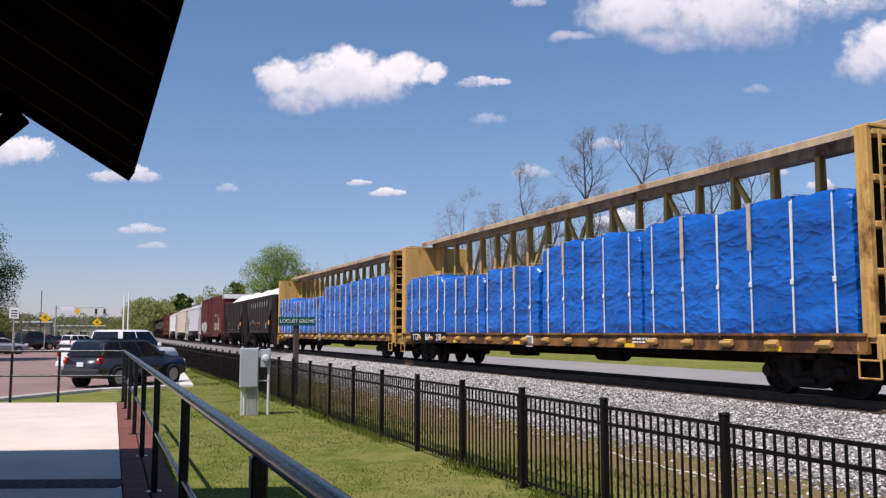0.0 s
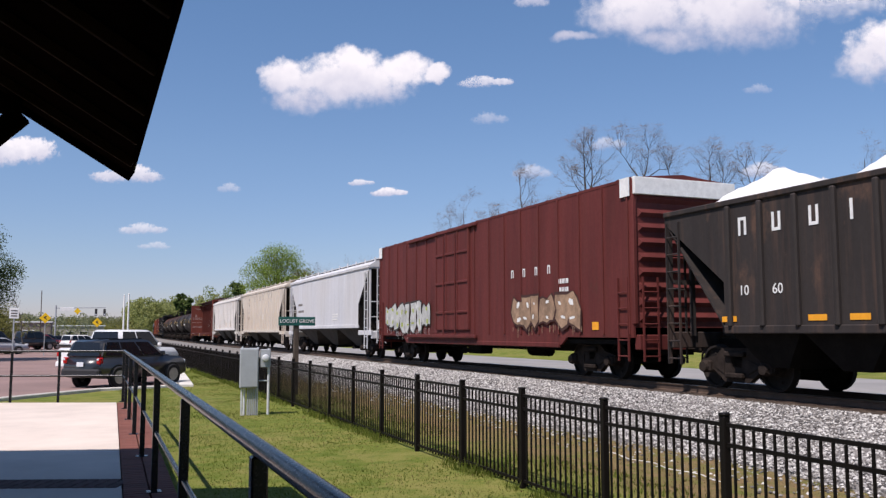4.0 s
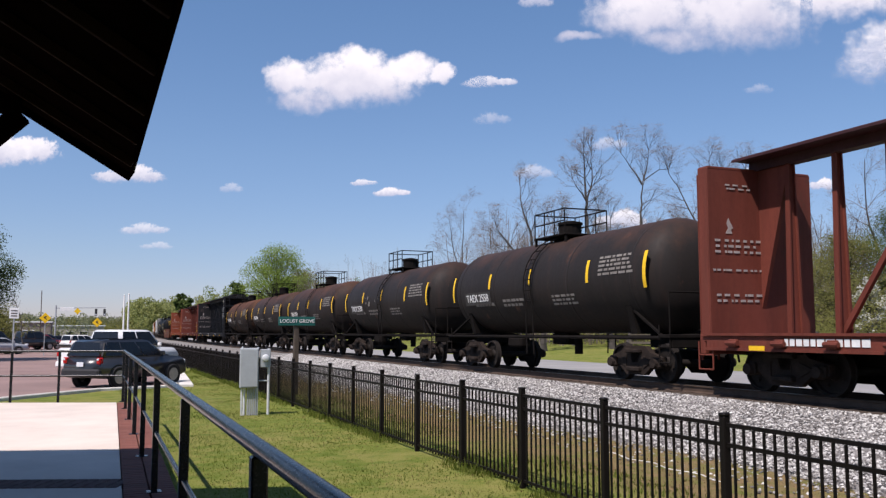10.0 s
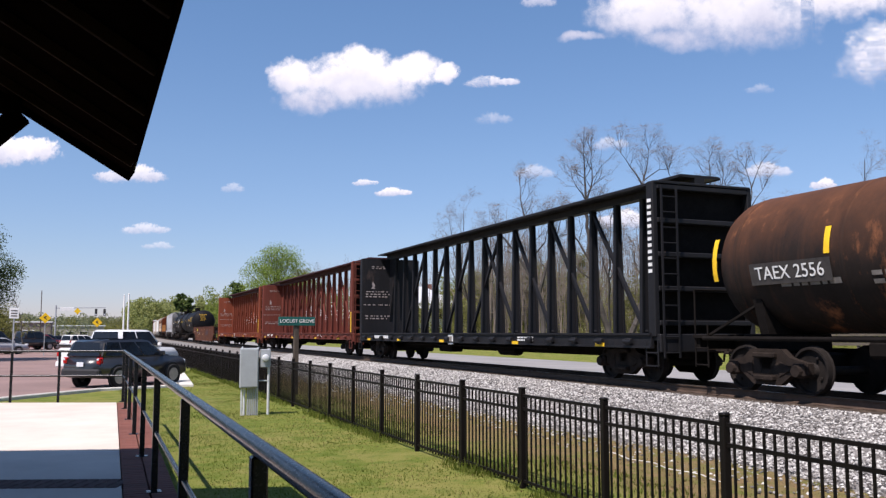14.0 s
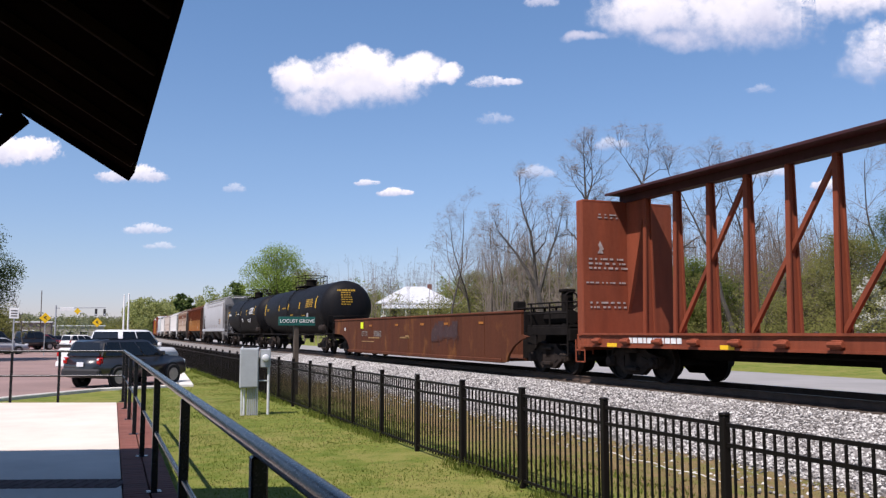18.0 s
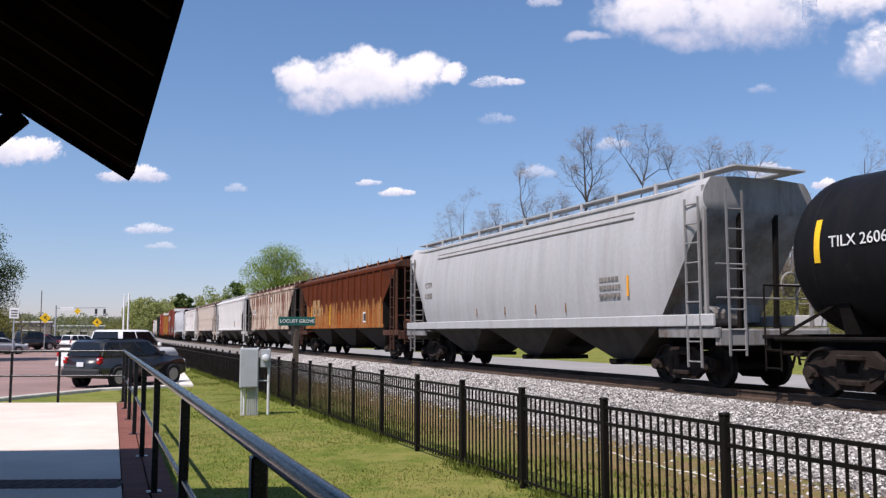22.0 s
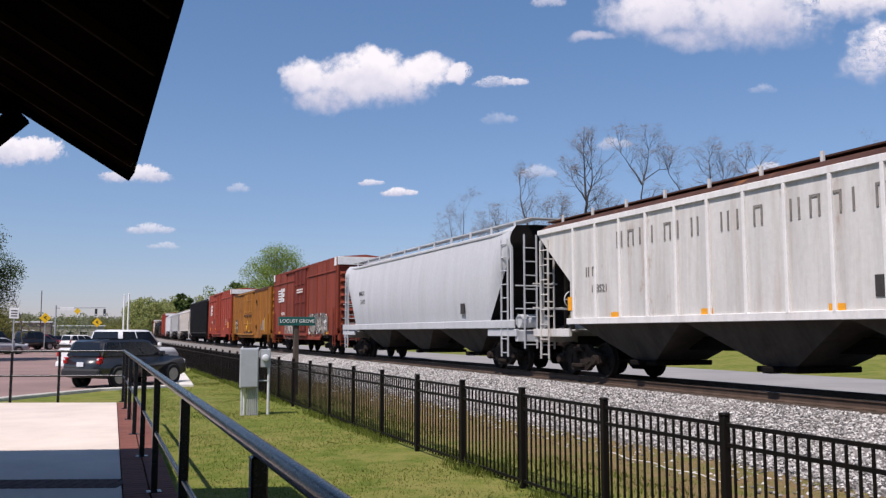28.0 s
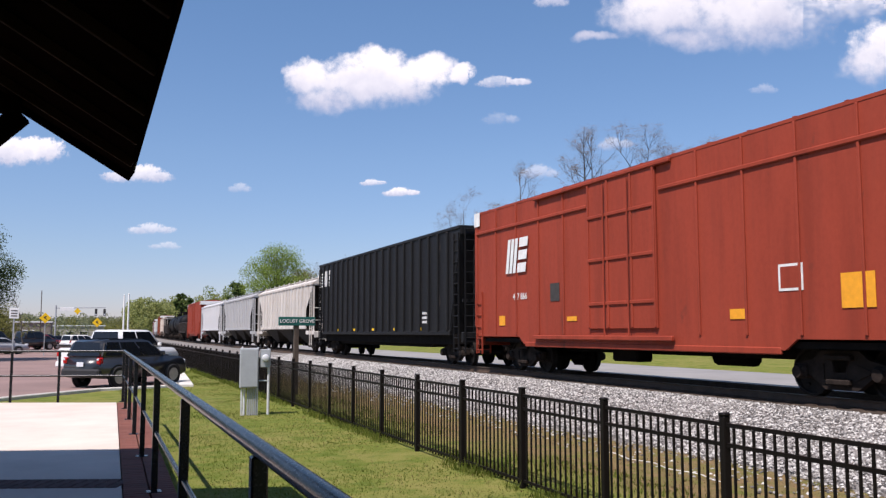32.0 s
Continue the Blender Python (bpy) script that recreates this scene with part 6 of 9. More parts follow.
P_SILVER = carpaint("hopper_silver", (0.50, 0.51, 0.52), (0.2, 0.15, 0.1), 0.0, 0.05, 0.10, 0.62, 33.0)
P_NSRED = carpaint("boxcar_red", (0.305, 0.047, 0.023), (0.10, 0.03, 0.02), 0.06, 0.15, 0.22, 0.6, 35.0)
P_OCHRE = carpaint("boxcar_ochre", (0.31, 0.113, 0.012), (0.105, 0.042, 0.014), 0.22, 0.60, 0.35, 0.7, 37.0)
P_OCHRELIGHT = carpaint("ochre_rib", (0.40, 0.18, 0.032), (0.16, 0.06, 0.018), 0.2, 0.5, 0.3, 0.7, 38.0)
P_NSDOOR = carpaint("boxcar_maroon_door", (0.155, 0.026, 0.016), (0.07, 0.022, 0.016), 0.12, 0.3, 0.3, 0.65, 34.0)
P_NSDARK = carpaint("boxcar_dark_brick_red", (0.235, 0.044, 0.022), (0.08, 0.026, 0.02), 0.12, 0.3, 0.35, 0.65, 36.0)
P_GOND = carpaint("gondola_black", (0.0095, 0.0095, 0.0105), (0.05, 0.04, 0.035), 0.03, 0.1, 0.3, 0.55, 39.0)
P_RBROWN = carpaint("roof_brown", (0.07, 0.03, 0.02), (0.2, 0.08, 0.03), 0.2, 0.3, 0.3, 0.8, 41.0)
# Bay greys are darkened to hold the shade under the car body.
P_DARKBAY = carpaint("bay_shaded_dark_grey", (0.030, 0.027, 0.025), (0.10, 0.06, 0.04), 0.1, 0.2, 0.3, 0.8, 43.0)

# Dirty grey, also lowered for the shade around the bays.
P_BAY = carpaint("bay_dirty_shaded_grey", (0.058, 0.052, 0.047), (0.08, 0.06, 0.05), 0.2, 0.3, 0.45, 0.8, 45.0)
P_RIBWHITE = carpaint("rib_white", (0.74, 0.72, 0.69), (0.35, 0.2, 0.1), 0.0, 0.15, 0.15, 0.65, 47.0)

M_DULLORANGE = plain("dirty_orange", (0.36, 0.13, 0.02), 0.7, var=0.3, scale=8, grain=40)
STRIPES5 = [(-0.93, -14, 22), (-0.52, -4, 20), (0.0, 0, 20), (0.45, 0, 20), (0.93, -14, 22)]
CARS = []


def enter(car, front, rear):
    CARS.append((car, (front + rear) / 2))


def length(front, rear):
    return V0 * (rear - front)


def wrapped(front, rear, seed):
    L = length(front, rear)
    car = centerbeam(L, P_YELLOW, "yellow centre-beam flatcar loaded with blue-wrapped lumber", True, seed=seed, chord_mat=P_CHORDTAN)
    h = (L - 1.15) / 2 - 0.5
    spans = [(-h, -h * 0.46, 2.60), (-h * 0.45, -h * 0.02, 2.54), (0.0, h * 0.32, 2.08), (h * 0.33, h * 0.64, 2.02), (h * 0.65, h, 2.24)]
    for i, (a, b, g) in enumerate(spans):
        lumber_stack(car, a, b, g, seed * 10 + i)
    return car


# wrapped lumber flats
enter(wrapped(0.86, 2.298, 1), 0.86, 2.298)
enter(wrapped(2.298, 3.775, 2), 2.298, 3.775)
# black hoppers with white stone
for f, r in ((3.775, 4.53), (4.53, 5.265)):
    car = open_hopper(length(f, r), P_SOUTH, "black-brown open hopper heaped with white stone")
    L = length(f, r)
    letter_blocks(car, [3, 4, 4, 1, 2, 3, 5, 2], 3.75 * L / 12.9, -3.75 * L / 12.9, 3.28, 0.36, M_WHITE, -1.5260)
    letter(car, "10", 3.28 * L / 12.9, 2.0, 0.28, M_WHITE, -1.5260)
    letter(car, "591" if f < 4 else "60", 2.36 * L / 12.9, 2.0, 0.28, M_WHITE, -1.5260)
    for q in (0.29, 0.109, 0.036, -0.036):
        bar_mark(car, q * L, 1.45 if f > 4 else 1.9, 0.42, 0.11, M_ORANGE, -1.5280, "reflector")
    bar_mark(car, -0.31 * L, 1.92, 0.45, 0.32, M_ORANGE, -1.5280, "reflector")
    bar_lines(car, -0.22 * L, 1.7, 0.5, 0.4, 3, M_WHITE, -1.5280)
    enter(car, f, r)
# dark red box car with spray paint
f, r = 5.265, 6.475
car = boxcar(length(f, r), P_DARKRED, "dark red boxcar with graffiti and white end panels", 4.86, 18, (-0.2, 2.8), True)
sprayed_letters(car, -7.4, -3.2, 1.2, 2.3, [plain("spray_tan", (0.34, 0.22, 0.14), 0.8, var=0.5), plain("spray_dark", (0.06, 0.025, 0.02), 0.8), M_STRAP], 5, -1.56)
sprayed_letters(car, 3.4, 8.6, 1.15, 2.45, [plain("spray_white", (0.50, 0.50, 0.47), 0.8, var=0.4), M_DARKMARK, plain("spray_lime", (0.36, 0.42, 0.10), 0.8)], 6, -1.56)
letter_blocks(car, [3, 3, 3, 3], -3.0, -6.0, 2.95, 0.24, M_WHITE, -1.5220)
bar_lines(car, -6.4, 2.35, 0.6, 0.7, 3, M_WHITE, -1.5220)
bar_mark(car, -8.0, 1.35, 0.3, 0.2, M_ORANGE, -1.5220, "reflector")
enter(car, f, r)
# pale hoppers
f, r = 6.475, 7.56
car = covered_hopper(length(f, r), P_PALE, "pale grey smooth-sided covered hopper", 0, bay_mat=P_BAY, zt=4.28)
bar_mark(car, 0.0, 1.375, 13.0, 0.07, M_DARKMARK, -1.5132, "bottom_angle")
bar_lines(car, 5.6, 2.85, 1.1, 0.24, 1, M_GREYMARK, -1.505, "car_number")
bar_lines(car, 5.5, 2.45, 1.3, 0.24, 1, M_GREYMARK, -1.505, "car_number")
bar_lines(car, -2.4, 2.0, 1.0, 0.4, 3, M_STRAP, -1.505)
enter(car, f, r)
f, r = 7.56, 8.72
car = covered_hopper(length(f, r), P_CREAM, "cream covered hopper with faded dark lettering", 22, zt=4.28, zs=1.22)
bar_mark(car, -1.3, 2.35, 0.42, 0.36, M_STRAP, -1.506, "patch_plate")
bar_lines(car, 5.1, 2.75, 0.4, 0.26, 1, M_GREYMARK, -1.506, "car_number")
letter_blocks(car, [3, 4, 2, 5, 2, 1, 1], 3.0, -5.2, 3.78, 0.36, M_GREYMARK, -1.5100)
letter(car, "486901", 5.0, 2.30, 0.36, M_GREYMARK, -1.5100)
part("emblem", Shape().lathe([(0.30, -0.004), (0.30, 0.004), (0.2, 0.004), (0.2, -0.004)], 20, 'x', (-1.5120, 4.8, 3.58), close=False), M_GREYMARK, car)
enter(car, f, r)
f, r = 8.72, 9.83
car = covered_hopper(length(f, r), P_WHITE, "off-white ribbed covered hopper with rust spots", 15, zt=4.12, bay_mat=P_BAY, rib_mat=P_RIBWHITE)
M_WORN = plain("worn_ochre_patch", (0.44, 0.28, 0.12), 0.85, var=0.5, scale=4, grain=20)
for q, z, w, hh in ((-4.05, 1.95, 0.28, 0.55), (-1.3, 1.9, 0.25, 0.4), (2.9, 1.8, 0.25, 0.4), (3.3, 1.75, 0.2, 0.5), (5.2, 1.85, 0.35, 0.45)):
    bar_mark(car, q, z, w, hh, M_WORN, -1.506, "worn_patch", 0.006)
bar_mark(car, -4.45, 1.95, 0.45, 0.42, M_GREYMARK, -1.515)
graffiti(car, -0.6, 0.4, 2.0, 2.35, [M_GREYMARK], 4, -1.52, 8)
enter(car, f, r)
# empty red centre-beam
f, r = 9.83, 11.27
enter(centerbeam(length(f, r), P_CBRED, "empty dark red centre-beam flatcar", seed=3, spray=True, chord_mat=P_CHORD), f, r)
# five older black tanks
tf = [11.27, 12.10, 12.92, 13.72, 14.53, 15.36]
for i, num in enumerate(["TAEX 2558", "TAEX 2530", "TAEX 2554", "TAEX 2564", "TAEX 2556"]):
    f, r = tf[i], tf[i + 1]
    car = tank_car(length(f, r), (M_TANK_A, M_TANK_A, M_TANK_C, M_TANK_C, M_TANK_D)[i], num, [(-0.72, 1.4, 2, 24, 5), (0.2, 1.3, -24, -12, 2), (-0.3, 1.2, -26, -12, 3), (0.53, 1.4, -22, -14, 1)],
                   ("weathered black tank car with yellow stripes", "black tank car with yellow stripes", "black tank car with sun-bleached brown top", "black tank car with rust-brown top", "rust-stained black tank car")[i], STRIPES5)
    if i == 1:
        graffiti(car, 0.2, 2.4, 2.4, 2.8, [M_GREYMARK], 3, -1.455, 7)
    enter(car, f, r)
# black centre-beam, then two red ones
f, r = 15.36, 16.80
car = centerbeam(length(f, r), P_CBBLACK, "empty black centre-beam flatcar", seed=4)
hh = (length(f, r) - 1.15) / 2
s = Shape()
for k in range(12):
    s.box((-1.466, -hh + 0.22, 4.25 - k * 0.15), (0.008, 0.14, 0.08))
part("post_lettering", s, M_WHITE, car)
enter(car, f, r)
for f, r, m, q in ((16.80, 18.28, P_CBRED, 5), (18.28, 19.735, P_CBRED2, 6)):
    car = centerbeam(length(f, r), m, "empty red centre-beam flatcar with white graffiti" if q == 6 else "empty dark red centre-beam flatcar", seed=q, spray=True, chord_mat=P_CHORD)
    hh = (length(f, r) - 1.15) / 2
    bar_mark(car, -hh + 0.22, 1.7, 0.12, 1.0, M_YELLOW, -1.47, "reflector")
    enter(car, f, r)
# low rusty well car
f, r = 19.70, 21.20
car = well_car(length(f, r), P_WELL, "rust-brown low well car, empty")
letter(car, "DTTX", 5.9, 1.12, 0.34, M_GREYMARK, -1.545)
letter(car, "500862", 4.0, 1.12, 0.36, M_GREYMARK, -1.545)
bar_mark(car, 6.3, 1.52, 0.42, 0.30, M_LIME, -1.56, "placard")
for q in (5.0, 1.4, -1.6, -4.0, -7):
    bar_mark(car, q, 1.5, 0.36, 0.08, M_DULLORANGE, -1.555, "reflector")
sprayed_letters(car, -5.2, -2.0, 0.85, 1.6, [plain("spray_faded_blue", (0.052, 0.026, 0.026), 0.8), plain("spray_faded_dark", (0.066, 0.024, 0.016), 0.8), plain("spray_faded_grey", (0.064, 0.036, 0.034), 0.8)], 8, -1.55)
M_SCRAPE = plain("fresh_scrape", (0.34, 0.20, 0.08), 0.8, var=0.5, scale=5, grain=20)
for q, z, w, hh in ((0.4, 0.98, 1.1, 0.06), (0.1, 1.02, 0.4, 0.10), (4.5, 0.95, 1.6, 0.05), (5.4, 0.78, 1.9, 0.04)):
    bar_mark(car, q, z, w, hh, M_SCRAPE, -1.552, "scrape_mark")
bar_mark(car, 9.2, 1.35, 0.16, 0.14, M_WHITE, -1.555)
enter(car, f, r)
# two large black tanks
for f, r, num, st, lab in ((21.20, 22.38, "UTLX", M_DULLYELLOW, "large clean black tank car with yellow lettering"), (22.38, 23.46, "TILX 260653", M_WHITE, "large clean black tank car with white lettering")):
    car = tank_car(length(f, r), M_TANK_B, None, [(-0.62, 1.6, 2, 22, 5), (0.15, 1.0, 4, 10, 1), (-0.1, 0.8, -20, -8, 2), (-0.45, 0.9, -22, -12, 2)], lab, [(-0.80, -2, 26), (-0.35, 0, 16), (-0.0, 0, 16), (0.32, 0, 16), (0.86, -8, 22)], st, rad=1.5, zc=2.62)
    letter(car, num, length(f, r) * 0.33, 2.75, 0.28, st, -1.515)
    part("data_plate", Shape().box((-1.52, -length(f, r) * 0.27, 2.15), (0.02, 0.36, 0.32), 0.01), M_SILVER, car)
    enter(car, f, r)
# grey hopper
f, r = 23.46, 24.617
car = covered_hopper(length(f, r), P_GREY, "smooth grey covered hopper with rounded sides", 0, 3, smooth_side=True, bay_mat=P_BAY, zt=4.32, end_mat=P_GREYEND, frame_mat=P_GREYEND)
letter(car, "13360", 6.95, 2.55, 0.30, M_GREYMARK, -1.530)
letter(car, "CSTR", 6.95, 2.95, 0.30, M_GREYMARK, -1.512)
bar_lines(car, -5.4, 2.3, 0.9, 0.6, 3, M_GREYMARK, -1.535)
bar_mark(car, -6.2, 2.3, 0.08, 0.5, M_ORANGE, -1.54, "reflector")
M_SCRAPE_RUST = plain("rust_run", (0.26, 0.13, 0.05), 0.85, var=0.4, scale=5, grain=20)
for z, xx in ((4.06, -1.352), (3.93, -1.398)):
    part("pressed_line", Shape().box((xx, 0, z), (0.02, 12.6, 0.035), 0.006), M_GREYMARK, car)
for q in (0.5, -1.5, -3.2, 2.6):
    bar_mark(car, q, 1.85, 0.04, 0.26, M_SCRAPE_RUST, -1.497, "rust_streak", 0.012)
enter(car, f, r)
# rusty hoppers
f, r = 24.617, 25.75
car = covered_hopper(length(f, r), P_RUST, "heavily rusted orange-brown covered hopper", 14, 3, roof_mat=P_RBROWN, frame_mat=P_RBROWN, bay_mat=P_DARKBAY)
bar_mark(car, -4.4, 1.9, 0.55, 0.48, M_STRAP, -1.5120, "placard")
bar_mark(car, -4.4, 1.9, 0.40, 0.34, M_DARKMARK, -1.5140, "placard_frame")
M_CREAM = plain("cream_stencil_panel", (0.38, 0.23, 0.10), 0.8, var=0.35, scale=3, grain=20)
for q, z, w in ((5.35, 2.78, 0.8), (4.55, 2.78, 0.7), (5.35, 2.32, 0.85), (4.45, 2.32, 0.7), (3.75, 2.35, 0.6)):
    bar_mark(car, q, z, w, 0.44, M_CREAM, -1.5040, "lettering_panel")
letter(car, "50", 5.35, 2.34, 0.34, M_DARKMARK, -1.5100)
letter(car, "02", 4.5, 2.34, 0.34, M_DARKMARK, -1.5100)
letter(car, "05", 3.75, 2.34, 0.34, M_DARKMARK, -1.5100)
for q in (6.0, 1.9):
    bar_mark(car, q, 2.1, 0.10, 1.1, M_YELLOW, -1.5140, "reflector")
enter(car, f, r)
f, r = 25.75, 26.853
car = covered_hopper(length(f, r), P_RUSTWHITE, "rust-blotched off-white ribbed covered hopper", 16, 3, roof_mat=P_RBROWN, frame_mat=P_BAY)
s = Shape()
for k, z in enumerate((3.5, 2.75, 2.3)):
    s.box((-1.57, -1.2, z), (0.008, 0.10, 0.34)).box((-1.57, -1.36, z), (0.008, 0.10, 0.34)).box((-1.571, -1.28, z + 0.05), (0.008, 0.2, 0.08))
part("name_lettering", s, M_WHITE, car)
for q, top, low in ((6.14, "AT", "76"), (5.27, "GX", "62"), (4.40, "", "13")):
    letter(car, low, q, 2.32, 0.30, M_DARKMARK, -1.5100)
    if top:
        bar_mark(car, q, 2.74, 0.72, 0.36, M_WHITE, -1.5108)
        letter(car, top, q, 2.74, 0.32, M_DARKMARK, -1.5170)
bar_mark(car, 3.3, 2.3, 0.10, 0.5, M_YELLOW, -1.5120, "reflector")
enter(car, f, r)
f, r = 26.853, 28.014
car = covered_hopper(length(f, r), P_LIGHT, "light grey ribbed covered hopper", 19, bay_mat=P_BAY, rib_mat=P_RIBWHITE)
bar_mark(car, -3.4, 1.95, 0.4, 0.45, M_DARKMARK, -1.5120)
for q, w, hh in ((-2.3, 0.3, 0.3), (-1.5, 0.2, 0.35), (1.8, 0.3, 0.2), (5.9, 0.5, 0.3)):
    bar_lines(car, q, 2.0 if q < 5 else 2.4, w, hh, 2, M_GREYMARK, -1.5100)
bar_mark(car, -5.2, 1.95, 0.4, 0.3, M_ORANGE, -1.5120, "reflector")
enter(car, f, r)
f, r = 28.014, 29.125
car = covered_hopper(length(f, r), P_TAN, "pinkish off-white ribbed covered hopper with rust stains", 18, 3, roof_mat=P_RBROWN)
bar_mark(car, 6.1, 2.3, 0.16, 0.6, M_ORANGE, -1.5120, "reflector")
enter(car, f, r)
f, r = 29.125, 30.22
car = covered_hopper(length(f, r), P_NWHITE, "chalky white ribbed covered hopper with faded lettering", 13, 3, roof_mat=P_RBROWN, bay_mat=P_BAY, rib_mat=P_RIBWHITE)
letter_blocks(car, [2, 3, 2, 1, 3, 1, 2, 0, 2, 2, 3, 0, 2, 3, 3, 1, 3, 2, 2], 4.6, -4.4, 3.45, 0.40, M_GREYMARK, -1.5120, thick=0.2)
letter_blocks(car, [2, 3], 6.0, 5.4, 2.75, 0.24, M_GREYMARK, -1.5120)
letter(car, "178521", 5.3, 2.30, 0.26, M_GREYMARK, -1.5120)
for q in (4.6, 1.2, -2.2):
    bar_mark(car, q, 1.62, 0.36, 0.13, M_ORANGE, -1.5140, "reflector")
bar_mark(car, -5.0, 1.95, 0.5, 0.36, M_ORANGE, -1.5140, "reflector")
bar_mark(car, 6.7, 1.95, 0.3, 0.36, M_ORANGE, -1.5140, "reflector")
bar_mark(car, -3.2, 1.95, 0.4, 0.36, M_DARKMARK, -1.5140)
enter(car, f, r)
f, r = 30.22, 31.405
car = covered_hopper(length(f, r), P_SILVER, "clean silver covered hopper with rounded sides", 0, 3, smooth_side=True, bay_mat=P_BAY, zt=4.32)
letter(car, "BNGX", 6.4, 3.0, 0.30, M_DARKMARK, -1.511)
letter(car, "31473", 6.2, 2.6, 0.30, M_DARKMARK, -1.520)
bar_mark(car, -5.6, 2.0, 0.35, 0.36, M_DARKMARK, -1.54, "placard")
enter(car, f, r)
# box cars
SPRAY_CREAM = plain("spray_cream", (0.30, 0.27, 0.22), 0.8, var=0.5)
SPRAY_GREY = plain("spray_grey", (0.17, 0.155, 0.145), 0.8, var=0.4)
f, r = 31.405, 32.451
car = boxcar(length(f, r), P_NSDARK, "tall brick-red boxcar with graffiti and white end panels", 5.10, 9, (-1.4, 1.5), True, 4.45, door_mat=P_NSDOOR)
herald(car, 5.4, 3.65, 0.85, M_WHITE)
sprayed_letters(car, -6.6, -2.2, 1.05, 2.3, [SPRAY_CREAM, SPRAY_GREY, SPRAY_GREY], 12, -1.56)
graffiti(car, -6.5, -2.3, 1.15, 2.2, [M_DARKMARK, M_STRAP, SPRAY_GREY], 21, -1.575, 22)
sprayed_letters(car, 1.9, 4.5, 0.88, 2.0, [plain("spray_pale", (0.46, 0.44, 0.40), 0.8, var=0.5), M_GREYMARK, SPRAY_GREY], 14, -1.56)
graffiti(car, 2.0, 4.4, 0.95, 1.95, [SPRAY_GREY, P_NSDARK], 22, -1.575, 12)
letter(car, "453 696", 5.2, 2.42, 0.30, M_WHITE, -1.5180)
bar_lines(car, -0.2, 3.7, 1.6, 0.3, 2, M_STRAP, -1.65)
for q in (6.2, 3.0, -3.0, -6.4):
    bar_mark(car, q, 1.18, 0.5, 0.14, M_ORANGE, -1.5240, "reflector")
enter(car, f, r)
f, r = 32.451, 33.562
car = boxcar(length(f, r), P_OCHRE, "rusty ochre-yellow boxcar with corrugated ends", 4.45, 16, (-1.6, 2.0), False, None, 1.0, P_OCHRELIGHT, P_RBROWN, P_OCHRE, 6)
for z, hgt in ((2.55, 0.16), (1.12, 0.22)):
    bar_mark(car, 0.2, z, 3.5, hgt, P_RBROWN, -1.615, "rusted_door_rail", 0.03)
part("rusted_eave", Shape().box((-1.535, 0, 4.36), (0.03, 15.6, 0.12), 0.01), P_RBROWN, car)
for q, txt in ((6.85, ("NA", "31")), (6.2, ("DX", "15"))):
    pn = part("number_panel", Shape().box((-1.5228, q, 1.72), (0.012, 0.52, 1.15), 0.003), M_DARKMARK, car, "black panel with white lettering")
    for k, w in enumerate(txt):
        part("car_number", words(w, 0.34, M_WHITE), None, pn, at=Matrix.Translation((-1.5276, q, 2.0 - 0.42 * k)) @ FACE)
    bar_mark(car, q + 0.30, 1.62, 0.07, 0.9, M_YELLOW, -1.5240, "reflector")
bar_mark(car, -6.75, 1.75, 0.12, 1.0, M_YELLOW, -1.5240, "reflector")
part("data_plate", Shape().box((-1.5228, -6.25, 1.75), (0.01, 0.5, 0.75), 0.004), M_SILVER, car)
part("data_plate", Shape().box((-1.5228, -5.5, 1.6), (0.01, 0.4, 0.5), 0.004), M_GREYMARK, car)
for q, z in ((-3.6, 1.65), (-3.6, 3.55)):
    # jacking pads with scuffed edges
    jp = part("jack_pad", Shape().box((-1.5200, q, z), (0.06, 0.62, 0.46), 0.02), P_OCHRE, car)
    part("pad_opening", Shape().box((-1.60, q, z - 0.02), (0.012, 0.38, 0.24), 0.004), M_UNDER, jp, "dark rusty opening")
for q, z, w, h in ((0.75, 1.6, 0.35, 0.28), (0.3, 1.9, 0.12, 0.5), (-0.4, 1.3, 0.3, 0.12), (1.2, 1.25, 0.2, 0.4)):
    bar_mark(car, q, z, w, h, M_YELLOW, -1.60, "latch")
enter(car, f, r)
f, r = 33.562, 34.648
car = boxcar(length(f, r), P_NSRED, "tall red boxcar with white end panels", 5.10, 13, (-1.4, 1.5), True, 4.45)
herald(car, 5.75, 3.5, 1.0, M_WHITE, False)
letter(car, "457 866", 5.4, 2.25, 0.28, M_WHITE, -1.5180)
bar_mark(car, 3.3, 2.3, 0.5, 0.5, M_DARKMARK, -1.5220, "placard")
bar_mark(car, -5.4, 2.2, 0.6, 0.5, M_STRAP, -1.5200, "placard")
bar_mark(car, -5.4, 2.2, 0.5, 0.4, P_NSRED, -1.5220, "placard_frame")
for q, w, hh in ((6.6, 0.4, 0.3), (2.4, 0.5, 0.12), (-6.9, 0.7, 0.6), (-4.0, 0.5, 0.2)):
    bar_mark(car, q, 1.55 if hh < 0.5 else 1.9, w, hh, M_ORANGE, -1.5240, "reflector")
enter(car, f, r)
f, r = 34.648, 35.88
car = open_hopper(length(f, r), P_GOND, "tall black ribbed coal gondola", 20, False, 4.88, 1.15, True)
herald(car, 0.40 * length(f, r), 4.1, 0.8, M_WHITE, True, -1.5280)
for q in (6, 3, 0, -3, -6):
    bar_mark(car, q, 1.32, 0.3, 0.1, M_YELLOW, -1.5300, "reflector")
bar_lines(car, -6.5, 1.75, 0.5, 0.5, 3, M_WHITE, -1.5300)
enter(car, f, r)
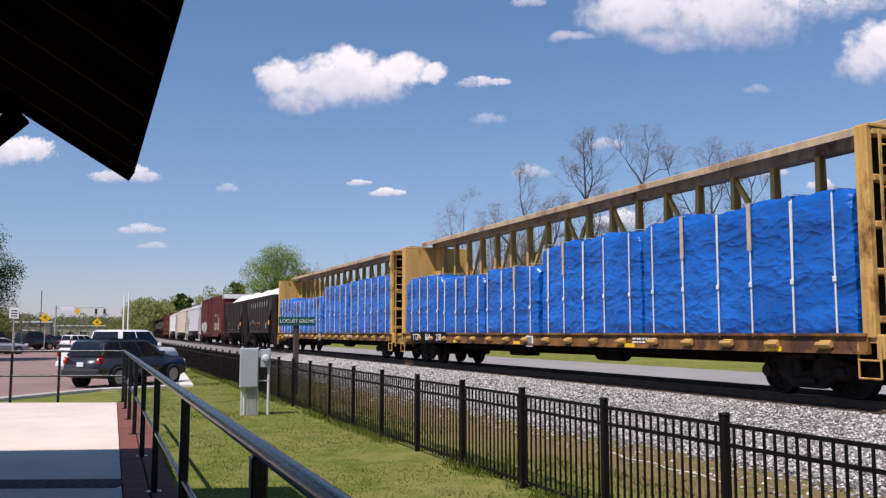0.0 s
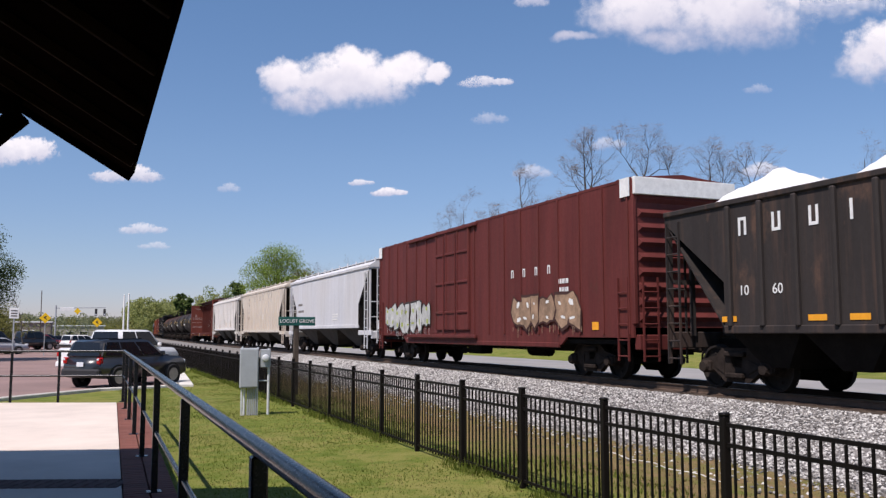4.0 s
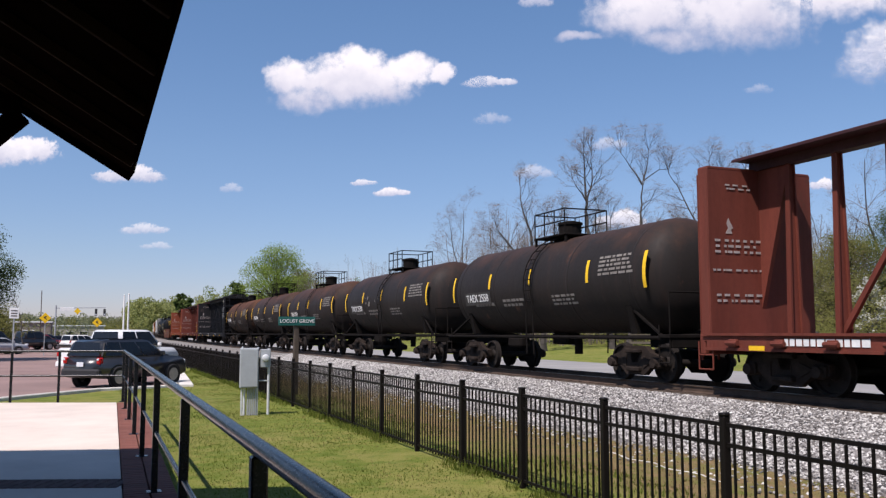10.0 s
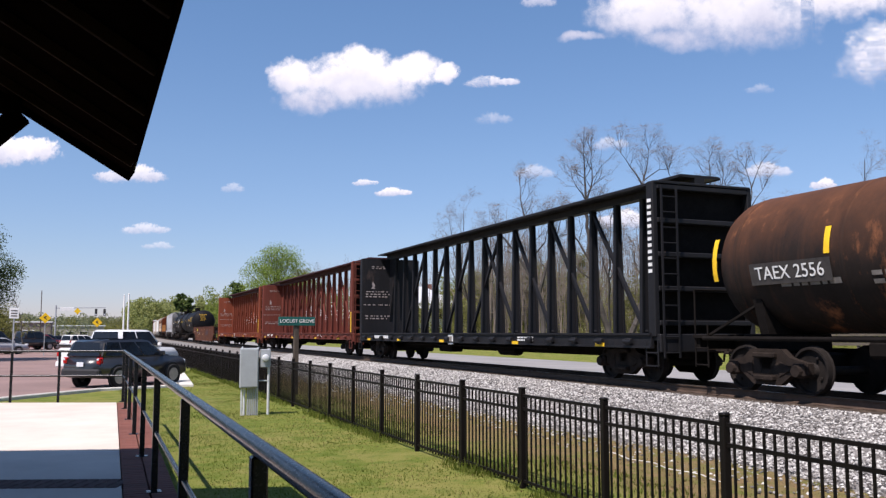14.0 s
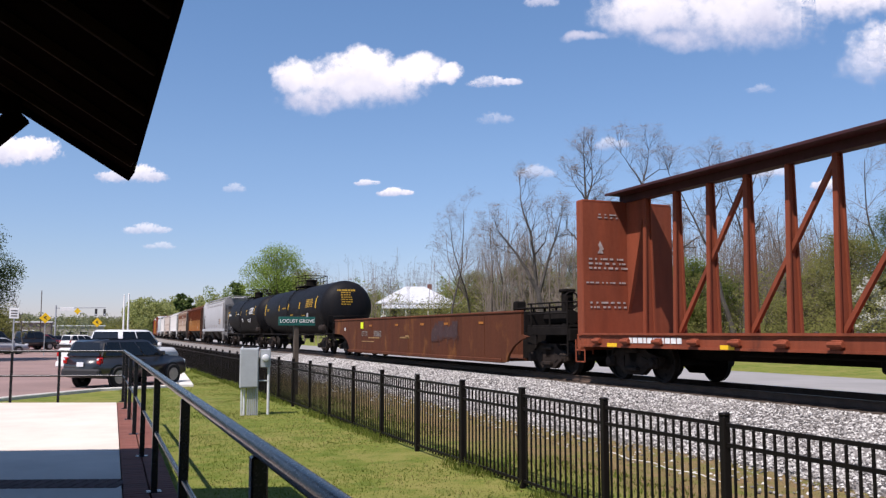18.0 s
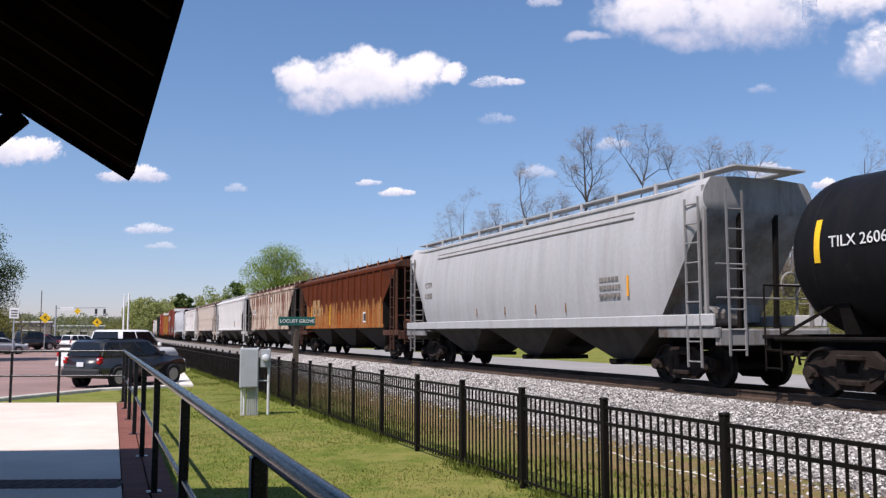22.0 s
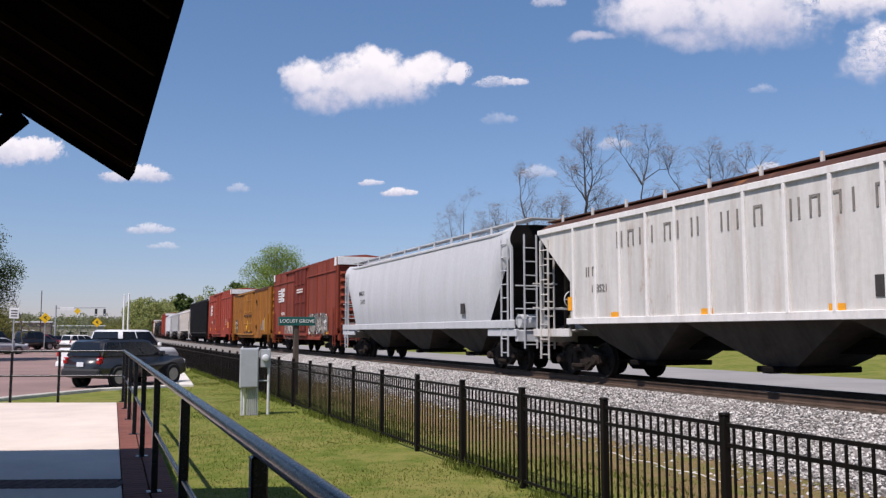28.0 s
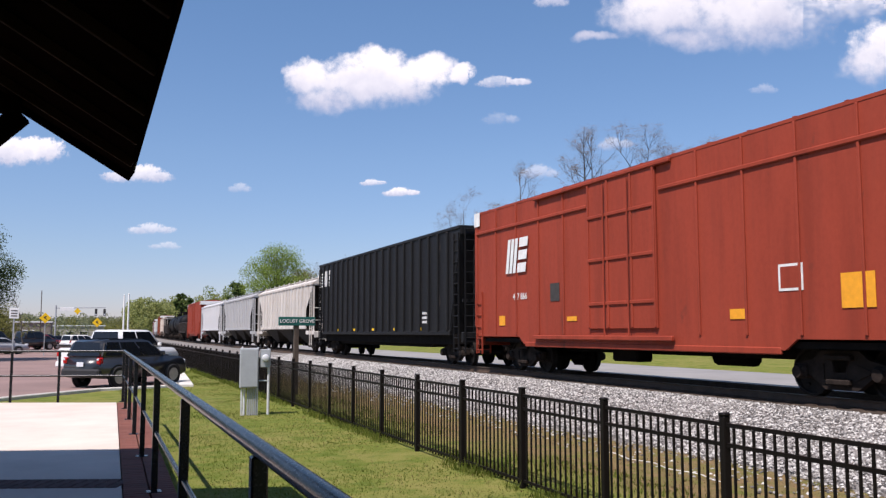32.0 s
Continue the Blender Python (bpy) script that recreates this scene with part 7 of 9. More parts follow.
# tail of the train, seen far off
d = 35.88
tail = [("h", P_WHITE), ("h", P_GREY), ("h", P_PALE), ("b", P_NSRED), ("o", P_SOUTH), ("t", M_TANK_B), ("t", M_TANK_B), ("o", P_SOUTH), ("h", P_TAN), ("b", P_CBRED2), ("h", P_GREY), ("h", P_PALE), ("b", P_DARKRED), ("t", M_TANK_A), ("h", P_WHITE), ("b", P_NSRED)]
for kind, m in tail:
    w = {"h": 1.13, "b": 1.05, "t": 0.85, "o": 0.9}[kind]
    L = length(d, d + w)
    if kind == "h":
        car = covered_hopper(L, m, "pale covered hopper in the distance", 16, 3)
    elif kind == "b":
        car = boxcar(L, m, "red boxcar in the distance", 4.9, 14, (-1.5, 1.5), True)
    elif kind == "t":
        car = tank_car(L, m, None, [], "black tank car in the distance", [])
    else:
        car = open_hopper(L, m, "dark open hopper in the distance", 9, False, 2.6)
    enter(car, d, d + w)
    d += w


def travelled(t):
    return V0 * (t + ACC * t * t)


def motions():
    for car, mid in CARS:
        rows = []
        for k in range(33):
            y = V0 * mid - 4.88 - travelled(float(k))
            o, turn = bend(y)
            rows.append((float(k), pose(XC + o, y, ZR, 0, 0, turn)))
        walk(car, rows)
    # every wheelset turns alike about its axle
    first = WHEELS[0]
    rows = []
    for k in range(961):
        a = travelled(k / 30) / WR
        rows.append((k / 30, Matrix.Rotation(a, 4, 'X')))
    walk(first, rows)
    for w in WHEELS[1:]:
        w.rotation_mode = "QUATERNION"
        w.animation_data_create()
        w.animation_data.action = first.animation_data.action
        w.animation_data.action_slot = first.animation_data.action_slot
    for ob, rows in DRIFTING:
        walk(ob, rows)


# ---- trees, house, vehicles and signs ----
M_BARK = plain("grey_bark", (0.075, 0.065, 0.058), 0.95, var=0.35, scale=3, grain=20, bump=0.6, dist=0.03)
M_TWIG = plain("twig_bark", (0.165, 0.135, 0.112), 0.95, var=0.3, scale=3, grain=20)


def leaf_material(name, a, b):
    n = Nodes(name)
    g = n.nt.nodes.new("ShaderNodeNewGeometry")
    c = n.mix(g.outputs["Random Per Island"], c4(a), c4(b))
    big = n.noise(0.35, 3, 0.6, world=True)
    c = n.mix(n.math('MULTIPLY', n.ramp(big, 0.4, 0.62), 0.3), c, shade(a, 0.65))
    n.nt.links.new(c, n.b.inputs["Base Color"])
    n.b.inputs["Roughness"].default_value = 0.8
    n.b.inputs["Specular IOR Level"].default_value = 0.2
    tr = n.nt.nodes.new("ShaderNodeBsdfTranslucent")
    n.nt.links.new(c, tr.inputs["Color"])
    mx = n.nt.nodes.new("ShaderNodeMixShader")
    mx.inputs[0].default_value = 0.45
    out = n.nt.nodes["Material Output"]
    n.nt.links.new(n.b.outputs[0], mx.inputs[1])
    n.nt.links.new(tr.outputs[0], mx.inputs[2])
    n.nt.links.new(mx.outputs[0], out.inputs[0])
    return n.mat


M_LEAF_SPRING = leaf_material("spring_leaf", (0.105, 0.150, 0.022), (0.20, 0.245, 0.05))
M_LEAF_PALE = leaf_material("pale_spring_leaf", (0.21, 0.24, 0.075), (0.34, 0.35, 0.14))
M_LEAF_DARK = leaf_material("dark_leaf", (0.05, 0.085, 0.022), (0.11, 0.15, 0.04))
M_LEAF_FRESH = leaf_material("fresh_leaf", (0.15, 0.22, 0.035), (0.26, 0.34, 0.075))
M_LEAF_OLIVE = leaf_material("olive_leaf", (0.125, 0.130, 0.032), (0.215, 0.205, 0.066))
M_LEAF_MUTED = leaf_material("muted_leaf", (0.15, 0.168, 0.085), (0.25, 0.258, 0.150))
M_LEAF_CEDAR = leaf_material("cedar_leaf", (0.045, 0.075, 0.024), (0.10, 0.135, 0.055))
M_BLOSSOM = leaf_material("white_blossom", (0.50, 0.50, 0.44), (0.72, 0.72, 0.66))
M_BUD = leaf_material("brown_bud", (0.10, 0.085, 0.058), (0.17, 0.145, 0.09))


def grow(s, tips, p, d, length, r, depth, rnd, spread, up):
    """One limb as a bent chain of tubes, then its children."""
    n = 3 if depth > 1 else 2
    q = p
    side = 5 if r > 0.06 else 3
    for k in range(n):
        d = (d + Vector((rnd.uniform(-1, 1), rnd.uniform(-1, 1), rnd.uniform(-0.3, 0.6))) * 0.13 + Vector((0, 0, up))).normalized()
        e = q + d * (length / n)
        r1 = r * (0.86 if depth else 0.5)
        s.tube(q, e, r, r1, n=side, caps=False)
        q, r = e, r1
        if depth > 0 and k < n - 1 and rnd.random() < 0.75:
            a = rnd.uniform(0, 6.283)
            o = d.orthogonal().normalized()
            o = Matrix.Rotation(a, 3, d) @ o
            grow(s, tips, q, (d + o * spread * rnd.uniform(0.7, 1.3)).normalized(), length * rnd.uniform(0.55, 0.8), r * 0.58, depth - 1, rnd, spread, up)
    if depth > 0:
        for k in range(rnd.choice((2, 2, 3))):
            a = rnd.uniform(0, 6.283)
            o = Matrix.Rotation(a, 3, d) @ d.orthogonal().normalized()
            grow(s, tips, q, (d + o * spread * rnd.uniform(0.5, 1.0)).normalized(), length * rnd.uniform(0.6, 0.85), r * 0.72, depth - 1, rnd, spread, up)
    else:
        tips.append(q)


def leaves(s, centre, radius, count, size, rnd, flat=0.75):
    for k in range(count):
        a, b = rnd.uniform(0, 6.283), math.acos(rnd.uniform(-1, 1))
        rr = radius * rnd.random() ** 0.45
        c = Vector(centre) + Vector((math.sin(b) * math.cos(a), math.sin(b) * math.sin(a), math.cos(b) * flat)) * rr
        u = Vector((rnd.uniform(-1, 1), rnd.uniform(-1, 1), rnd.uniform(-1, 1))).normalized()
        v = u.orthogonal().normalized()
        w = size * rnd.uniform(0.5, 1.2)
        s.add([c - u * w, c + v * w * 0.6, c + u * w, c - v * w * 0.6], [(0, 1, 2, 3)])


def bare_tree(x, y, height, seed, lean=(0, 0), depth=5, label="tall bare tree with grey branches", buds=0, r0=None, spread=0.62, first=0.34):
    rnd = random.Random(seed)
    z0 = ground_z(x, y)
    t = thing("bare_tree", (x, y, z0 - 0.05), label, "tree", "trees across the road")
    trunk, limbs, tips = Shape(), Shape(), []
    r = r0 or height * 0.0100
    leaders = [(Vector((0, 0, 0)), Vector((lean[0], lean[1], 1)).normalized(), 0.0, r)]
    n = 11
    while leaders:
        p, d, f, r = leaders.pop()
        own = trunk if f < 0.3 else limbs
        while f < 0.97:
            d = (d + Vector((rnd.uniform(-1, 1), rnd.uniform(-1, 1), 0)) * 0.19 + Vector((0, 0, 0.13))).normalized()
            e = p + d * height / n
            r1 = r * (0.72 if f > 0.72 else 0.87 if f > 0.25 else 0.94)
            own.tube(p, e, r * (1.3 if f == 0 else 1), r1, n=7 if f < 0.5 else 4, caps=False)
            p, r, f = e, r1, f + 1.0 / n
            if f > first * 0.8:
                for q in range(rnd.choice((1, 1, 2))):
                    o = Matrix.Rotation(rnd.uniform(0, 6.28), 3, d) @ d.orthogonal().normalized()
                    grow(limbs, tips, p, (d * 0.75 + o * spread * 1.3).normalized(), height * (0.06 + 0.13 * (1 - f)), r * 0.52, depth - 2, rnd, spread, 0.05)
            if first * 0.7 < f < 0.6 and rnd.random() < 0.22 and len(leaders) < 1:
                o = Matrix.Rotation(rnd.uniform(0, 6.28), 3, d) @ d.orthogonal().normalized()
                leaders.append((p.copy(), (d + o * 0.55).normalized(), f + 0.12, r * 0.75))
    part("trunk", trunk, M_BARK, t, smooth=True)
    tagged(part("branchwork", limbs.mesh("branchwork", M_TWIG, True, False), None, t), kind="stuff")
    tw = Shape()
    for q in tips:
        for k in range(3):
            dv = Vector((rnd.uniform(-1, 1), rnd.uniform(-1, 1), rnd.uniform(-0.2, 1))).normalized()
            e = q + dv * rnd.uniform(0.3, 0.8)
            w = 0.007
            o = dv.orthogonal().normalized() * w
            tw.add([q - o, q + o, e], [(0, 1, 2)])
    tagged(part("twig_mass", tw.mesh("twig_mass", M_TWIG, False, False), None, t), kind="stuff")
    if buds:
        b = Shape()
        for q in tips:
            leaves(b, q, 0.45, buds, 0.07, rnd)
        tagged(part("bud_mass", b.mesh("bud_mass", M_BUD, False, False), None, t), kind="stuff")
    return t


def limbed_tree(x, y, trunk, limbs, seed, label):
    """A tree with its own habit: trunk and main limbs rise along (aside, height) in metres, then branch and twig at random."""
    rnd = random.Random(seed)
    t = thing("bare_tree", (x, y, ground_z(x, y) - 0.1), label, "tree", "trees across the road")
    aside = Vector((math.cos(TH), -math.sin(TH), 0))
    away = Vector((math.sin(TH), math.cos(TH), 0))
    stem, wood, tips = Shape(), Shape(), []

    def along(own, pts, r, first):
        pts = [aside * a + away * (0.25 * (a - pts[0][0]) * rnd.uniform(-1, 1)) + Vector((0, 0, b * 0.96)) for a, b in pts]
        whole = sum((q - p).length for p, q in zip(pts, pts[1:]))
        run, last, prev = 0.0, 0.0, pts[0]
        for p, q in zip(pts, pts[1:]):
            n = max(2, int((q - p).length / 0.55))
            for k in range(1, n + 1):
                e = p.lerp(q, k / n) + Vector((rnd.uniform(-1, 1), rnd.uniform(-1, 1), 0)) * (0.07 if k < n else 0.0)
                run += (e - prev).length
                r1 = max(0.018, r * (1 - 0.82 * run / whole)) if own is wood else r * (1 - 0.35 * run / whole)
                r0 = max(0.018, r * (1 - 0.82 * last / whole)) if own is wood else r * (1.35 if last == 0 else 1 - 0.35 * last / whole)
                own.tube(prev, e, r0, r1, n=7 if own is stem else 5, caps=False)
                if run > first:
                    d = (e - prev).normalized()
                    for j in range(rnd.choice((1, 1, 2))):
                        o = Matrix.Rotation(rnd.uniform(0, 6.283), 3, d) @ d.orthogonal().normalized()
                        size = rnd.uniform(0.7, 1.5) * (1.15 - 0.5 * run / whole)
                        grow(wood, tips, e, (d * 0.6 + o * 0.8).normalized(), size, min(0.035, r1 * 0.5), 2, rnd, 0.6, 0.05)
                prev, last = e, run
        if own is wood:
            for j in range(3):
                grow(wood, tips, prev, Vector((rnd.uniform(-0.6, 0.6), rnd.uniform(-0.6, 0.6), 1)).normalized(), 0.8, 0.02, 2, rnd, 0.5, 0.05)
    along(stem, trunk[0], trunk[1], 99)
    for pts, r in limbs:
        along(wood, pts, r, 0.9)
    part("trunk", stem, M_BARK, t, smooth=True)
    tagged(part("branchwork", wood.mesh("branchwork", M_BARK, True, False), None, t), kind="stuff")
    tw = Shape()
    for q in tips:
        for k in range(5):
            dv = Vector((rnd.uniform(-1, 1), rnd.uniform(-1, 1), rnd.uniform(-0.1, 1.0))).normalized()
            o = dv.orthogonal().normalized() * 0.008
            tw.add([q - o, q + o, q + dv * rnd.uniform(0.3, 0.8)], [(0, 1, 2)])
    tagged(part("twig_mass", tw.mesh("twig_mass", M_TWIG, False, False), None, t), kind="stuff")
    return t


def twig_haze(u0, u1, d0, d1, h0, h1, count, strokes, seed, label):
    """Crowded leafless saplings behind the trees: too many stems to count."""
    rnd = random.Random(seed)
    s = Shape()
    for k in range(count):
        u, dist = rnd.uniform(u0, u1), rnd.uniform(d0, d1)
        x, y = bearing(u, dist)
        z, h = ground_z(x, y), rnd.uniform(h0, h1)
        lean = Vector((rnd.uniform(-0.12, 0.12), rnd.uniform(-0.12, 0.12), 1)).normalized()
        o = Vector((x, y, z))
        s.tube(o, o + lean * h, 0.05, 0.012, n=3, caps=False)
        for j in range(strokes):
            f = rnd.uniform(0.22, 1.0)
            p = o + lean * (h * f)
            d = Vector((rnd.uniform(-1, 1), rnd.uniform(-1, 1), rnd.uniform(0.1, 1.3))).normalized()
            l = h * (1.15 - f) * rnd.uniform(0.15, 0.38) + 0.3
            w = d.orthogonal().normalized() * 0.012
            s.add([p - w, p + w, p + d * l], [(0, 1, 2)])
            q = p + d * l * 0.55
            for i in range(3):
                e = (d + Vector((rnd.uniform(-1, 1), rnd.uniform(-1, 1), rnd.uniform(-0.3, 1))) * 0.8).normalized()
                s.add([q - w * 0.7, q + w * 0.7, q + e * l * rnd.uniform(0.3, 0.6)], [(0, 1, 2)])
    return tagged(part("brush", s.mesh("brush", M_TWIG, False, False), None), label, "undergrowth", kind="stuff")


def bearing(u, dist):
    """A place at that distance along the view, u times as far aside."""
    return (math.sin(TH) + math.cos(TH) * u) * dist, (math.cos(TH) - math.sin(TH) * u) * dist


def leafy_tree(x, y, height, width, mat, seed, label, clumps=40, per=70, size=0.16, low=0.25, name="leafy_tree", group="trees across the road"):
    rnd = random.Random(seed)
    z0 = ground_z(x, y)
    t = thing(name, (x, y, z0 - 0.05), label, "tree", group)
    trunk, crown = Shape(), Shape()
    r = height * 0.02
    trunk.tube((0, 0, 0), (0, 0, height * 0.3), r * 1.2, r, n=8).tube((0, 0, height * 0.3), (0.2, 0.1, height * 0.75), r, r * 0.4, n=6)
    for k in range(clumps):
        f = rnd.uniform(low, 1.0)
        prof = math.sin(math.pi * min(1, (f - low) / (1 - low) * 0.85 + 0.13)) ** 0.7
        a = rnd.uniform(0, 6.283)
        rr = width / 2 * prof * math.sqrt(rnd.random())
        c = Vector((rr * math.cos(a), rr * math.sin(a), height * f * rnd.uniform(0.92, 1.02)))
        trunk.tube((0.1, 0.05, height * f * 0.6), c, r * 0.28, r * 0.08, n=4, caps=False)
        leaves(crown, c, width * rnd.uniform(0.10, 0.19), per, size, rnd)
    part("trunk", trunk, M_BARK, t)
    tagged(part("crown", crown.mesh("crown", mat, False, False), None, t))
    return t


def thicket(name, x0, x1, y0, y1, h0, h1, mat, count, per, size, seed, label, radius=1.6):
    """Undergrowth and far woods, as one uncountable mass."""
    rnd = random.Random(seed)
    s = Shape()
    for k in range(count):
        x, y = rnd.uniform(x0, x1), rnd.uniform(y0, y1)
        h = rnd.uniform(h0, h1)
        z = ground_z(x, min(y, 560))
        for q in range(max(1, int(h / radius / 1.2))):
            f = (q + 0.5) / max(1, int(h / radius / 1.2))
            leaves(s, (x + rnd.uniform(-0.5, 0.5) * radius, y + rnd.uniform(-0.5, 0.5) * radius, z + h * f), radius * (1.15 - 0.5 * f), per, size, rnd, 0.9)
    me = s.mesh(name, mat, False, False)
    return tagged(part(name, me, None), label, "undergrowth", kind="stuff")


def build_trees():
    place = bearing
    big = [(0.008, 80, 13.5, 11, (0.0, 0.0)), (0.075, 74, 11.0, 18, (0.05, 0)), (0.275, 72, 11.0, 20, (0.0, 0)), (0.530, 62, 14.5, 21, (0.0, 0))]
    tall, slim = "tall bare tree with grey forked branches", "slender bare grey tree"
    limbed_tree(*place(0.116, 60), ([(0, 0), (0, 2.5), (-0.5, 4.8)], 0.24),
                [([(-0.5, 4.7), (-1.5, 6.6), (-2.6, 8.2), (-3.2, 8.9)], 0.17), ([(-0.5, 4.7), (-0.6, 7.1), (-0.8, 8.6), (-1.4, 10.6), (-1.5, 12.0)], 0.15), ([(-0.25, 4.3), (0.2, 6.0), (1.0, 8.4), (1.3, 9.8)], 0.14), ([(-0.6, 7.0), (0.2, 8.0), (0.5, 9.4)], 0.07)], 12, tall)
    limbed_tree(*place(0.197, 60), ([(0, 0), (-0.45, 1.7), (-1.5, 5.5)], 0.25),
                [([(-1.5, 5.4), (-1.6, 7.7), (-1.8, 11.3), (-1.9, 14.2)], 0.19), ([(-1.75, 10.6), (-1.3, 12.4), (-1.3, 14.5)], 0.08), ([(-1.55, 6.4), (-2.3, 7.8), (-3.2, 8.8)], 0.11), ([(-1.3, 4.8), (-2.5, 6.0), (-3.0, 5.6)], 0.07), ([(-1.55, 7.2), (-1.0, 8.6), (-0.8, 9.9)], 0.09), ([(-1.75, 10.8), (-2.7, 12.4)], 0.07)], 13, tall)
    limbed_tree(*place(0.193, 63), ([(0, 0), (0, 5.1)], 0.11), [([(0, 5.0), (-0.6, 7.6)], 0.07), ([(0, 5.0), (0.2, 9.8)], 0.08), ([(0, 5.0), (0.9, 7.6)], 0.06)], 14, slim)
    limbed_tree(*place(0.214, 60), ([(0, 0), (0.45, 1.7), (1.25, 4.0)], 0.25),
                [([(1.1, 3.6), (1.1, 7.0), (1.1, 11.1), (1.3, 12.6)], 0.17), ([(1.2, 12.0), (0.4, 13.4), (-0.3, 14.3)], 0.07), ([(1.3, 12.4), (1.6, 13.6), (1.7, 14.6)], 0.06), ([(1.3, 12.3), (2.4, 13.1), (3.1, 13.2)], 0.05),
                 ([(1.2, 3.9), (2.1, 6.0), (3.1, 6.9), (4.4, 7.6), (5.5, 8.4)], 0.17), ([(3.1, 6.9), (3.3, 8.0), (3.6, 8.9)], 0.07)], 15, "bare tree forking into an upright and a leaning stem")
    limbed_tree(*place(0.338, 60), ([(0, 0), (-0.4, 2.0), (-1.2, 5.0)], 0.21),
                [([(-1.2, 4.9), (-1.4, 8.1), (-1.4, 10.5), (-1.5, 13.5)], 0.16), ([(-1.3, 6.4), (-2.3, 8.3), (-3.7, 11.8), (-4.3, 12.8)], 0.10), ([(-1.35, 9.6), (-0.7, 11.0), (-0.5, 12.6)], 0.07)], 16, tall)
    limbed_tree(*place(0.347, 61), ([(0, 0), (0.15, 4.0)], 0.13), [([(0.15, 3.9), (0.3, 7.6), (-0.3, 10.0), (-1.1, 12.2)], 0.12)], 17, slim)
    limbed_tree(*place(0.351, 59), ([(0, 0), (0.3, 2.6)], 0.13), [([(0.3, 2.5), (0.8, 6.1), (0.55, 9.7), (0.65, 11.7), (0.3, 12.8)], 0.12), ([(0.6, 10.0), (1.4, 11.2)], 0.05), ([(0.65, 11.4), (1.2, 12.8)], 0.05)], 24, slim)
    twig_haze(0.05, 0.44, 66, 92, 7.0, 11.5, 420, 26, 81, "grey haze of crowded leafless saplings")
    twig_haze(0.33, 0.47, 62, 80, 5.5, 9.0, 150, 26, 82, "thin bare saplings at the wood's edge")
    twig_haze(-0.16, 0.06, 100, 150, 6.0, 12.0, 150, 20, 83, "far leafless saplings beside the road")
    for u, dist, h, seed, lean in big:
        x, y = place(u, dist)
        bare_tree(x, y, h * 0.94, seed, lean, 5, "tall bare tree with grey forked branches" if h > 14 else "bare grey tree with thin branches")
    protos = [bare_tree(*place(0.40, 66), 10.5, 31, (0.05, 0), 4, "slender bare sapling with grey twigs"), bare_tree(*place(0.425, 70), 11.5, 32, (-0.05, 0), 4, "slender bare sapling with grey twigs")]
    rnd = random.Random(7)
    for k, u in enumerate((0.375, 0.39, 0.415, 0.44, 0.455, 0.47, 0.485, 0.03, -0.02, -0.07, -0.10, -0.13, 0.055, 0.10, 0.135, 0.17, 0.20, 0.25, 0.265, 0.31, -0.16)):
        x, y = place(u, rnd.uniform(72, 95) if u > 0 else rnd.uniform(105, 150))
        copy_thing(protos[k % 2], pose(x, y, ground_z(x, y) - 0.05, 0, 0, rnd.uniform(0, 360)))
    # leafy ones
    for u, dist, h, w, mat, seed, lab in ((0.292, 66, 6.4, 7.5, M_LEAF_SPRING, 41, "spreading shrubby tree in fresh yellow-green leaf"), (0.262, 74, 6.2, 6, M_LEAF_OLIVE, 42, "olive-green shrubby tree in thin leaf"),
                                          (0.465, 60, 7.4, 7, M_LEAF_OLIVE, 43, "olive-green tree in thin leaf"), (0.545, 60, 9.5, 9, M_LEAF_DARK, 44, "dark evergreen tree among the others"), (0.60, 62, 10.0, 9, M_LEAF_SPRING, 45, "dense green tree in leaf"),
                                          (-0.193, 150, 16.4, 13, M_LEAF_FRESH, 46, "large tree in fresh light-green leaf"), (-0.165, 160, 12.5, 11, M_LEAF_OLIVE, 47, "tree with thin olive spring leaf"), (-0.185, 158, 11, 9, M_LEAF_SPRING, 48, "tree in light-green leaf"),
                                          (0.10, 84, 8.0, 8, M_LEAF_OLIVE, 49, "olive-green shrubby tree in thin leaf"), (0.155, 88, 8.5, 8, M_LEAF_OLIVE, 50, "olive-green shrubby tree in thin leaf"), (0.04, 96, 7.5, 8, M_LEAF_OLIVE, 51, "olive-green shrubby tree in thin leaf")):
        x, y = place(u, dist)
        leafy_tree(x, y, h, w, mat, seed, lab, 110, 380 if dist < 100 else 240, 0.062 if dist < 100 else 0.13)
    x, y = place(0.494, 52)
    leafy_tree(x, y, 4.1, 2.4, M_BLOSSOM, 52, "small tree covered in white blossom", 34, 60, 0.10, 0.2, "blossom_tree")
    # evergreen beside the car park
    leafy_tree(-9.1, 66, 10.3, 8.6, M_LEAF_CEDAR, 53, "broad dark-green tree beside the car park", 150, 420, 0.075, 0.30, "leafy_tree", "trees round the car park")
    leafy_tree(-10.5, 92, 5.2, 9.0, M_LEAF_OLIVE, 54, "olive tree behind parked cars", 60, 260, 0.10, 0.2, "leafy_tree", "trees round the car park")
    bare_tree(-6.0, 98, 8.0, 55, (0, 0), 4, "small bare tree behind parked cars")
    # undergrowth and far woods
    thicket("undergrowth", 36, 64, 22, 66, 2.0, 6.0, M_LEAF_OLIVE, 380, 240, 0.07, 61, "tangled olive-green undergrowth below the trees", 1.3)
    thicket("undergrowth", 30, 66, 66, 120, 2.5, 7.0, M_LEAF_OLIVE, 170, 110, 0.11, 62, "tangled green undergrowth below the trees", 1.6)
    thicket("brush", 40, 70, 18, 70, 2.0, 8.5, M_BUD, 340, 170, 0.05, 63, "leafless brown brush between the trees", 1.2)
    thicket("brush", 58, 92, 30, 115, 6.0, 12.5, M_BUD, 300, 60, 0.08, 71, "grey-brown haze of bare twigs behind the trees", 1.7)
